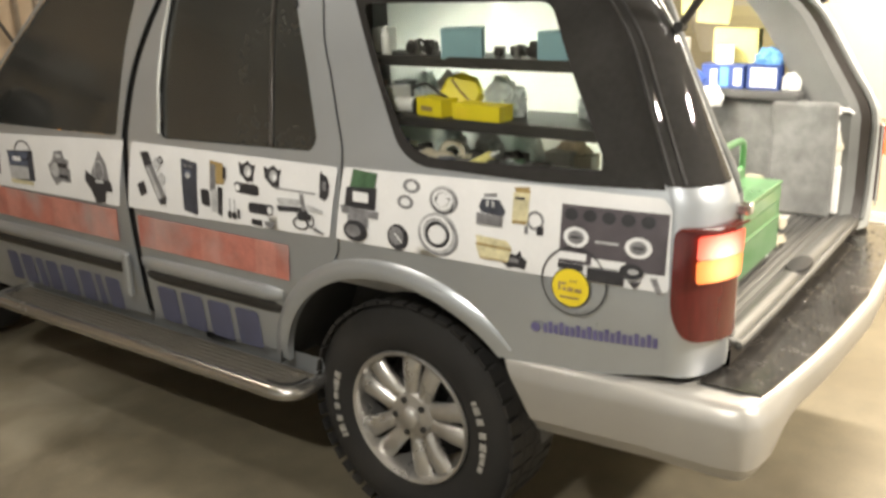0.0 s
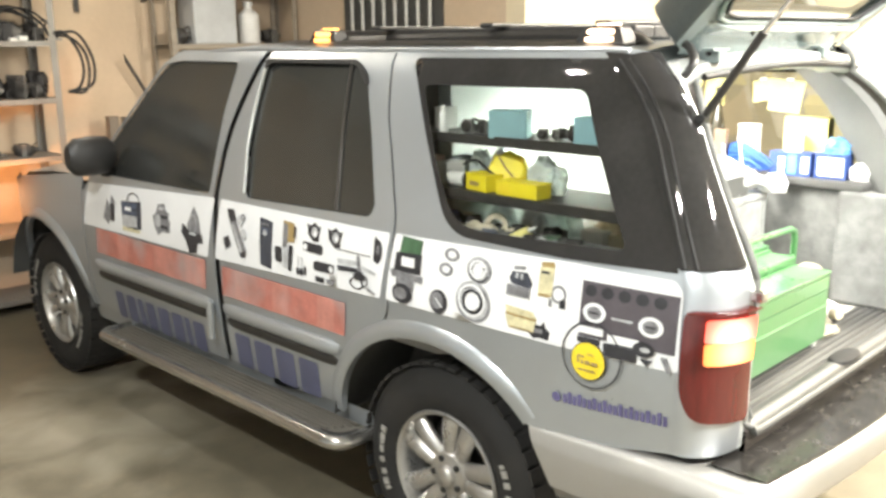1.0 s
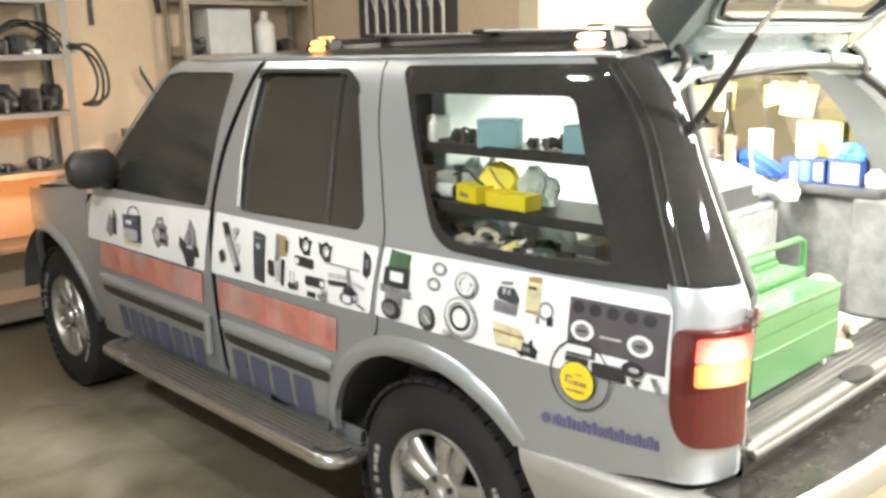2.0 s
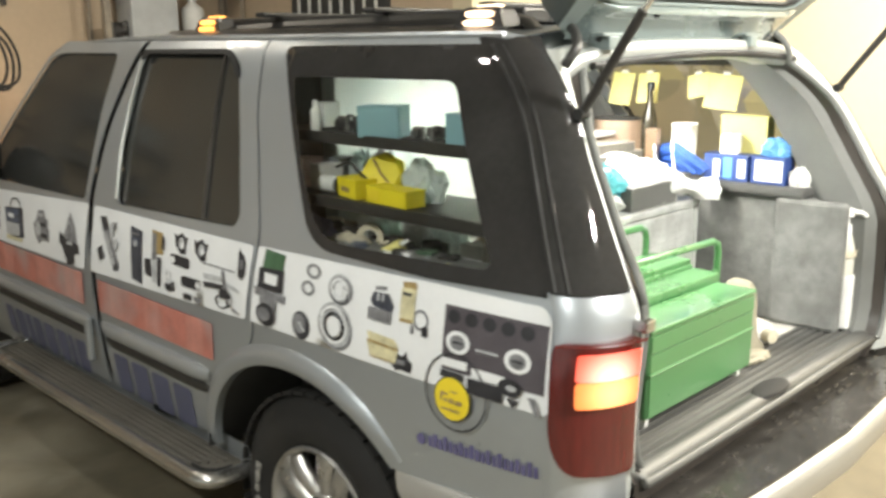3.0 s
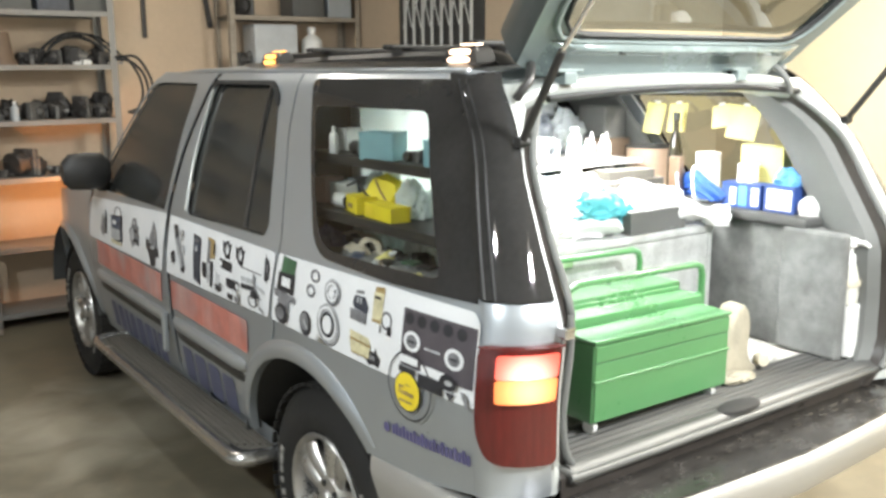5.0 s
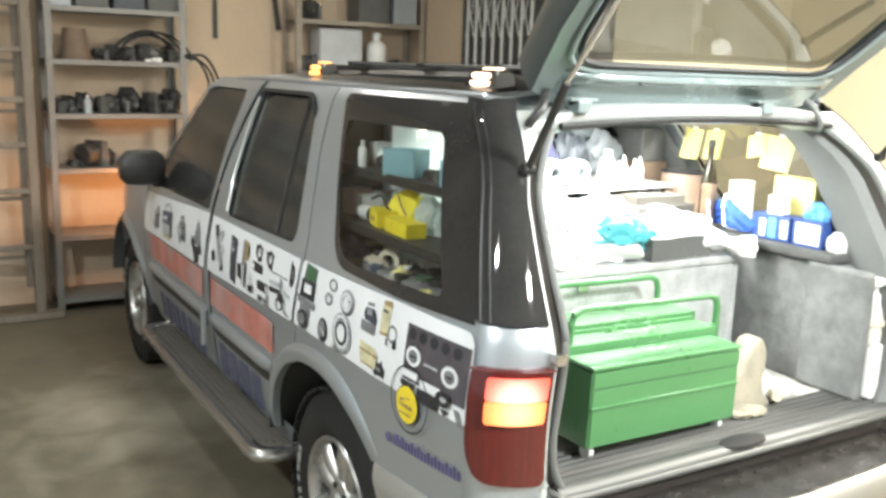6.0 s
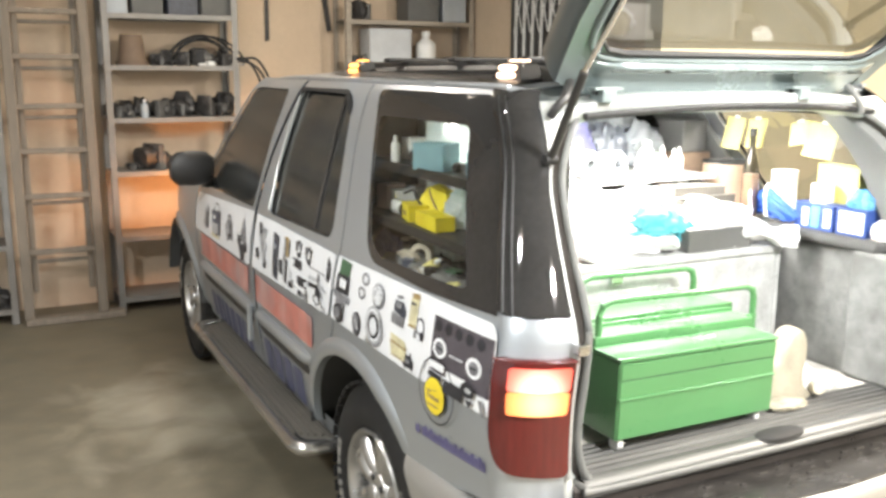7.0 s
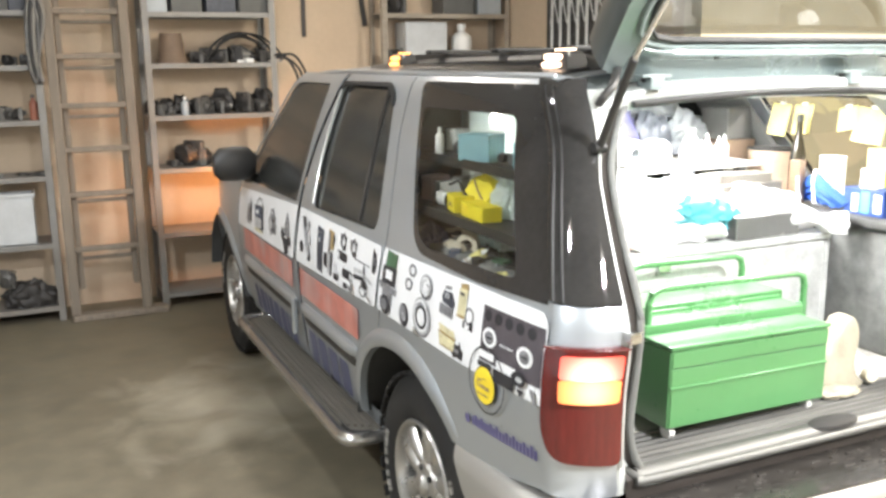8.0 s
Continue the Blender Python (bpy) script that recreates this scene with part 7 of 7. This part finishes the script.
carton("white_box", "tiny white carton on the lowest window shelf", "white_plastic", 0.125, -0.30, g3, 0.025, 0.03, 0.035, group="window goods")
carton("white_box", "white carton at the end of the lowest window shelf", "white_plastic", 0.25, -0.38, g3, 0.05, 0.07, 0.075, group="window goods")

random.seed(21)
for k in range(9):
    y = -0.40 - 0.02 * (k % 3) if k < 4 else 0.27 - 0.03 * (k - 4)
    z = (g1, g2, g3)[k % 3]
    carton("small_carton", ("white", "pale grey", "cream")[k % 3] + " small carton tucked into the window shelf", ("white_plastic", "plastic_grey", "cream")[k % 3], 0.28 - 0.02 * (k % 2), y - 0.06 * (k % 2), z, 0.06, 0.045, 0.05 + 0.008 * (k % 4), random.uniform(-15, 15), group="window goods")
for k in range(6):
    crumple("small_bag", "small clear bag of plugs on the window shelf", ("plastic_grey", "cream", "cloth_white")[k % 3], 0.135 + 0.015 * (k % 2), 0.16 - 0.11 * k, g3, 0.03, 0.045, 0.045, 70 + k, "bag", 14)

# small goods heaped along the lowest window shelf
rnd = random.Random(77)
for k in range(24):
    y, x = 0.26 - 0.029 * k + rnd.uniform(-0.008, 0.008), 0.105 + rnd.uniform(0, 0.06)
    m = ("cream", "white_plastic", "dark_part", "ink_green", "plastic_grey", "ink_blue", "dark_part", "paper_yellow")[k % 8]
    if k % 3 == 0:
        tin("fuse_pot", "small round pot among the goods on the lowest window shelf", m, x, y, g3, 0.014 + 0.007 * rnd.random(), 0.035 + 0.03 * rnd.random(), group="small goods", lid=m)
    elif k % 3 == 1:
        carton("fuse_box", "tiny carton among the goods on the lowest window shelf", m, x, y, g3, 0.032, 0.042, 0.028 + 0.035 * rnd.random(), rnd.uniform(-40, 40), group="small goods")
    else:
        crumple("wire_bundle", "small tangled bundle on the lowest window shelf", m, x, y, g3, 0.03, 0.034, 0.055, 100 + k, "wire", 14)
# clear bags and pale packets at the back of the window shelf
for k, (y, z, w, h) in enumerate(((-0.46, g2, 0.05, 0.07), (-0.02, g2, 0.05, 0.1), (0.07, g2, 0.045, 0.09), (-0.4, g3, 0.06, 0.1), (-0.26, g3, 0.05, 0.12), (-0.14, g3, 0.05, 0.1), (-0.02, g3, 0.05, 0.11))):
    crumple("clear_packet", "cloudy pale packet of parts at the back of the window shelf", ("milky", "plastic_bag", "milky", "packet")[k % 4], 0.285, y, z, 0.032, w, h, 130 + k, "packet", 12)

# ---- goods on the shelving along the wall ----
SZ = SHELF_Z
DG = ("dark_part", "grey_part")
t = thing("plastic_pot", "brown stacked plant pot upside down on the shelf", "pot", pose(-0.03, 4.02, SZ[4]))
part("pot", lathe(bmesh.new(), [(0.1, 0.0), (0.095, 0.02), (0.075, 0.18), (0.07, 0.2), (0.0, 0.2)], (0, 0, 0), "Z", 20), "brown_dull", t, "", True)
part("rim", lathe(bmesh.new(), [(0.1, 0.0), (0.107, 0.0), (0.107, 0.03), (0.096, 0.03)], (0, 0, 0), "Z", 20), "brown_dull", t, "", True)


def coil(x, y, z, r, turns, seed, label):
    rnd = random.Random(seed)
    t = thing("cable_coil", label, "cable", pose(x, y, z))
    for k in range(turns):
        pts = []
        rr, ox, oz = r * rnd.uniform(0.75, 1.1), rnd.uniform(-0.05, 0.05), rnd.uniform(-0.01, 0.05)
        for q in range(19):
            a = math.pi * (q / 18)
            pts.append((ox + rr * 1.25 * math.cos(a), rnd.uniform(-0.02, 0.02) + 0.05 * math.sin(2 * a), 0.012 + oz * math.sin(a) + rr * 0.95 * math.sin(a)))
        part("cable", tube(bmesh.new(), pts, 0.008, 8), "cable", t, "", True)
    return t


coil(0.43, 4.02, SZ[4], 0.19, 4, 3, "black cables coiled in a loose arch on the shelf")
for k, (x, w, h) in enumerate(((0.30, 0.16, 0.11), (0.45, 0.2, 0.12), (0.60, 0.13, 0.1), (0.17, 0.13, 0.08))):
    lump("alternator", "greasy dark alternator on the shelf", DG if k != 1 else ("grey_part", "dark_part"), x, 4.05, SZ[4], w, 0.16, h, 70 + k, group="old car parts")
t = thing("white_connector", "white plastic connector with cable clips", "connector", pose(0.47, 3.93, SZ[4], 0, 0, 20))
part("body", B(-0.03, 0.03, -0.02, 0.02, 0.0, 0.03, 0.006), "white_plastic", t)
part("clip", B(-0.09, -0.04, -0.012, 0.012, 0.0, 0.018, 0.005), "white_plastic", t)
for k, (x, w, h, mm) in enumerate(((-0.14, 0.13, 0.10, DG), (0.0, 0.12, 0.09, DG), (0.14, 0.14, 0.13, DG), (0.29, 0.15, 0.12, DG), (0.44, 0.15, 0.14, DG), (0.57, 0.12, 0.1, ("grey_part", "dark_part")), (-0.07, 0.1, 0.07, ("grey_part", "grey_part")))):
    lump("starter_motor", "dark starter motor in a row on the shelf", mm, x, 4.0 + 0.03 * (k % 2), SZ[3], w, 0.15, h, 80 + k, group="old car parts")
bottle("jar", "small clear-grey jar on the shelf", "grey_blue", 0.02, 3.93, SZ[3], 0.025, 0.12)
for k, (x, w, h) in enumerate(((0.03, 0.2, 0.19), (0.15, 0.16, 0.12), (-0.06, 0.14, 0.05), (0.26, 0.14, 0.06), (0.45, 0.2, 0.1))):
    lump("gearbox_part", "heap of black greasy metal on the shelf", DG, x, 4.02, SZ[2], w, 0.2, h, 95 + k, group="old car parts")
for k, (x, w, h, m) in enumerate(((-0.12, 0.16, 0.14, "grey_blue"), (0.08, 0.2, 0.2, "dark_box"), (0.3, 0.2, 0.17, "ink_navy"), (0.52, 0.22, 0.22, "dark_box"))):
    carton("storage_box", ("grey-blue", "dark grey", "navy", "dark grey")[k] + " storage box on the top shelf", m, x, 4.05, SZ[5], w, 0.24, h, 4 * k - 6, group="storage boxes")
t = thing("hanging_hose", "black hose loops hanging from the shelf end", "hose", pose(0.0, 0.0, 0.0))
for k, (dx, dz) in enumerate(((0.0, 0.0), (0.035, -0.03), (0.07, 0.0))):
    pts = smooth_curve([(0.62, 3.9, 1.69), (0.69 + dx, 3.86, 1.71 + dz), (0.775 + dx, 3.86, 1.60), (0.80 + dx, 3.86, 1.48), (0.77 + dx, 3.87, 1.38 + dz), (0.70, 3.88, 1.35)], 6)
    part("loop", tube(bmesh.new(), pts, 0.009, 8), "cable", t, "", True)
part("hook", B(0.60, 0.69, 3.875, 3.905, 1.66, 1.675), "shelf_metal", t)

# left unit
for k, (x, w, h, mm) in enumerate(((-1.16, 0.14, 0.1, DG), (-1.03, 0.12, 0.08, DG), (-0.93, 0.1, 0.07, ("grey_part", "dark_part")), (-1.32, 0.15, 0.12, DG), (-1.5, 0.16, 0.1, DG))):
    lump("starter_motor", "dark car part on the shelf", mm, x, 4.03, SZ[4], w, 0.15, h, 110 + k, group="old car parts")
for k, (x, w, h) in enumerate(((-1.2, 0.12, 0.08), (-1.08, 0.11, 0.1), (-1.0, 0.09, 0.09), (-1.4, 0.15, 0.12), (-1.6, 0.15, 0.12))):
    lump("alternator", "small dark car part on the shelf", DG, x, 4.0, SZ[3], w, 0.14, h, 120 + k, group="old car parts")
bottle("oil_bottle", "small orange-red bottle on the shelf", "orange_dull", -0.915, 3.96, SZ[3], 0.026, 0.16, cap="dark_box")
for k, (x, w, h) in enumerate(((-1.2, 0.2, 0.03), (-1.0, 0.16, 0.025), (-0.92, 0.1, 0.03), (-1.45, 0.2, 0.05))):
    lump("bracket", "flat dark metal part on the shelf", DG, x, 3.98, SZ[2], w, 0.12, h, 130 + k, group="old car parts")
t = thing("plastic_crate", "off-white plastic crate on the shelf", "crate", pose(-1.12, 3.99, SZ[1]))
bm = B(-0.16, 0.15, -0.1, 0.12, 0.0, 0.012)
for x0, x1, y0, y1 in ((-0.16, -0.15, -0.1, 0.12), (0.14, 0.15, -0.1, 0.12), (-0.16, 0.15, -0.1, -0.09), (-0.16, 0.15, 0.11, 0.12)):
    box(bm, x0, x1, y0, y1, 0.0, 0.33, 0.002)
part("tub", bm, "plastic_pale", t)
part("rim", B(-0.17, 0.16, -0.11, -0.1, 0.315, 0.337, 0.003), "plastic_pale", t)
part("rim", B(0.15, 0.16, -0.1, 0.13, 0.315, 0.337, 0.003), "plastic_pale", t)
for k, (x, w, h) in enumerate(((-1.12, 0.22, 0.14), (-0.96, 0.14, 0.09), (-1.35, 0.2, 0.18))):
    lump("engine_part", "dark engine part on the lowest shelf", DG, x, 3.98, SZ[0], w, 0.2, h, 140 + k, group="old car parts")
crumple("dark_bag", "black plastic bag with old parts on the lowest shelf", "dark_part", -1.05, 3.98, SZ[0], 0.17, 0.1, 0.17, 41, "bag", 10)
lump("engine_part", "bright cast metal part on the lowest shelf", ("grey_part", "grey_part"), -1.17, 3.95, SZ[0] + 0.14, 0.12, 0.12, 0.12, 150, group="old car parts")
for k, (x, w, h, m) in enumerate(((-1.1, 0.2, 0.2, "dark_box"), (-1.35, 0.22, 0.16, "grey_blue"), (-0.95, 0.12, 0.14, "ink_navy"))):
    carton("storage_box", "storage box on the top shelf", m, x, 4.05, SZ[5], w, 0.24, h, 3 * k, group="storage boxes")
t = thing("hanging_belt", "pale worn drive belts hanging from the shelf corner", "belt", pose(0, 0, 0))
for k in range(3):
    x = -0.875 + 0.02 * k
    pts = smooth_curve([(x, 3.87, 2.1), (x + 0.03, 3.86, 1.95), (x + 0.02 - 0.02 * k, 3.86, 1.7), (x - 0.01, 3.865, 1.55), (x - 0.04, 3.86, 1.7), (x - 0.03, 3.86, 1.95), (x, 3.87, 2.1)], 5)
    part("belt", tube(bmesh.new(), pts, 0.012, 8), ("grey_part", "cable", "shelf_metal")[k], t, "", True)

# shelf behind the car's nose
carton("plastic_tub", "pale grey plastic tub on the wall shelf", "plastic_pale", 1.83, 4.07, 1.63, 0.34, 0.22, 0.31)
bottle("white_bottle", "white plastic canister on the wall shelf", "white_plastic", 2.16, 4.05, 1.63, 0.08, 0.3, neck=0.35)
for k, (x, w, h) in enumerate(((1.6, 0.16, 0.14), (2.35, 0.2, 0.12))):
    lump("alternator", "dark car part on the wall shelf", DG, x, 4.06, 1.63, w, 0.16, h, 160 + k, group="old car parts")
carton("dark_box", "black cabinet on top of the wall shelf", "dark_box", 2.1, 4.07, 2.0, 0.26, 0.22, 0.28)
carton("storage_box", "grey storage box on top of the wall shelf", "grey_blue", 2.37, 4.07, 2.0, 0.2, 0.2, 0.24)
lump("alternator", "dark car part on top of the wall shelf", DG, 1.62, 4.06, 2.0, 0.2, 0.16, 0.15, 170, group="old car parts")
t = thing("hanging_strap", "dark strap hung on the wall", "strap", pose(0.96, 4.235, 1.84))
part("strap", B(-0.016, 0.016, -0.006, 0.006, 0.0, 0.7, 0.003), "dark_part", t)
part("nail", cyl(bmesh.new(), (0, -0.012, 0.69), (0, 0.014, 0.69), 0.006, seg=8), "galv", t)
t = thing("hanging_strap", "dark strap hung beside the wall shelf", "strap", pose(1.44, 4.235, 1.92, 0, -8, 0))
part("strap", B(-0.02, 0.02, -0.006, 0.006, 0.0, 0.6, 0.003), "dark_part", t)
part("nail", cyl(bmesh.new(), (0, -0.012, 0.59), (0, 0.014, 0.59), 0.006, seg=8), "galv", t)
t = thing("pry_bar", "dark pry bar leaning behind the car's nose", "tool", pose(2.12, 4.17, 0.0, 0, -30, 0))
part("bar", tube(bmesh.new(), [(0.0, 0, 0.02), (0.0, 0, 1.0), (0.0, 0, 1.76), (0.012, 0, 1.8)], [0.012, 0.013, 0.011, 0.004], 8), "dark_part", t, "", True)
for x, h in ((1.07, 1.15), (1.18, 1.14)):
    t = thing("wooden_post", "short worn wooden post standing at the wall", "post", pose(x, 4.1, 0.0), "wooden posts")
    part("post", B(-0.035, 0.035, -0.03, 0.03, 0.0, h, 0.006), "wood", t)
    part("cap", B(-0.037, 0.037, -0.032, 0.032, h, h + 0.012, 0.003), "wood", t)


# folding lattice gate on the side wall
def lattice_gate():
    t = thing("folding_gate", "folding steel lattice gate on the side wall", "gate", pose(2.5, 2.5, 0.0))
    n = 8
    for k in range(n):
        part("bar", B(-0.008, 0.008, k * 0.11 - 0.006, k * 0.11 + 0.006, 0.02, 2.75), "white_plastic", t)
    for k in range(n - 1):
        for z in (0.3, 1.1, 1.9, 2.4):
            for a, b in ((z, z + 0.3), (z + 0.3, z)):
                part("lattice", tube(bmesh.new(), [(-0.016, k * 0.11, a), (-0.016, (k + 1) * 0.11, b)], 0.004, 6), "white_plastic", t)
    part("track", B(-0.03, 0.03, -0.05, n * 0.11, 2.75, 2.79), "white_plastic", t)
    part("track", B(-0.03, 0.03, -0.05, n * 0.11, 0.0, 0.02), "white_plastic", t)


lattice_gate()
# Added dark sheet in place of the unlit depth behind the gate
structure("door_1", B(2.535, 2.552, 2.42, 3.4, 0.0, 2.75), "carpet_dark", "dark sheet standing for the unlit doorway behind the folding gate", "door")
for k in range(9):
    lump("starter_motor", "dark car part pushed to the back of the shelf", DG, -0.16 + 0.095 * k, 4.12, SZ[3], 0.15, 0.12, 0.11 + 0.03 * (k % 3), 180 + k, group="old car parts")
    if k < 6:
        lump("alternator", "greasy dark part at the back of the upper shelf", DG, 0.14 + 0.095 * k, 4.13, SZ[4], 0.15, 0.12, 0.1 + 0.03 * (k % 2), 200 + k, group="old car parts")
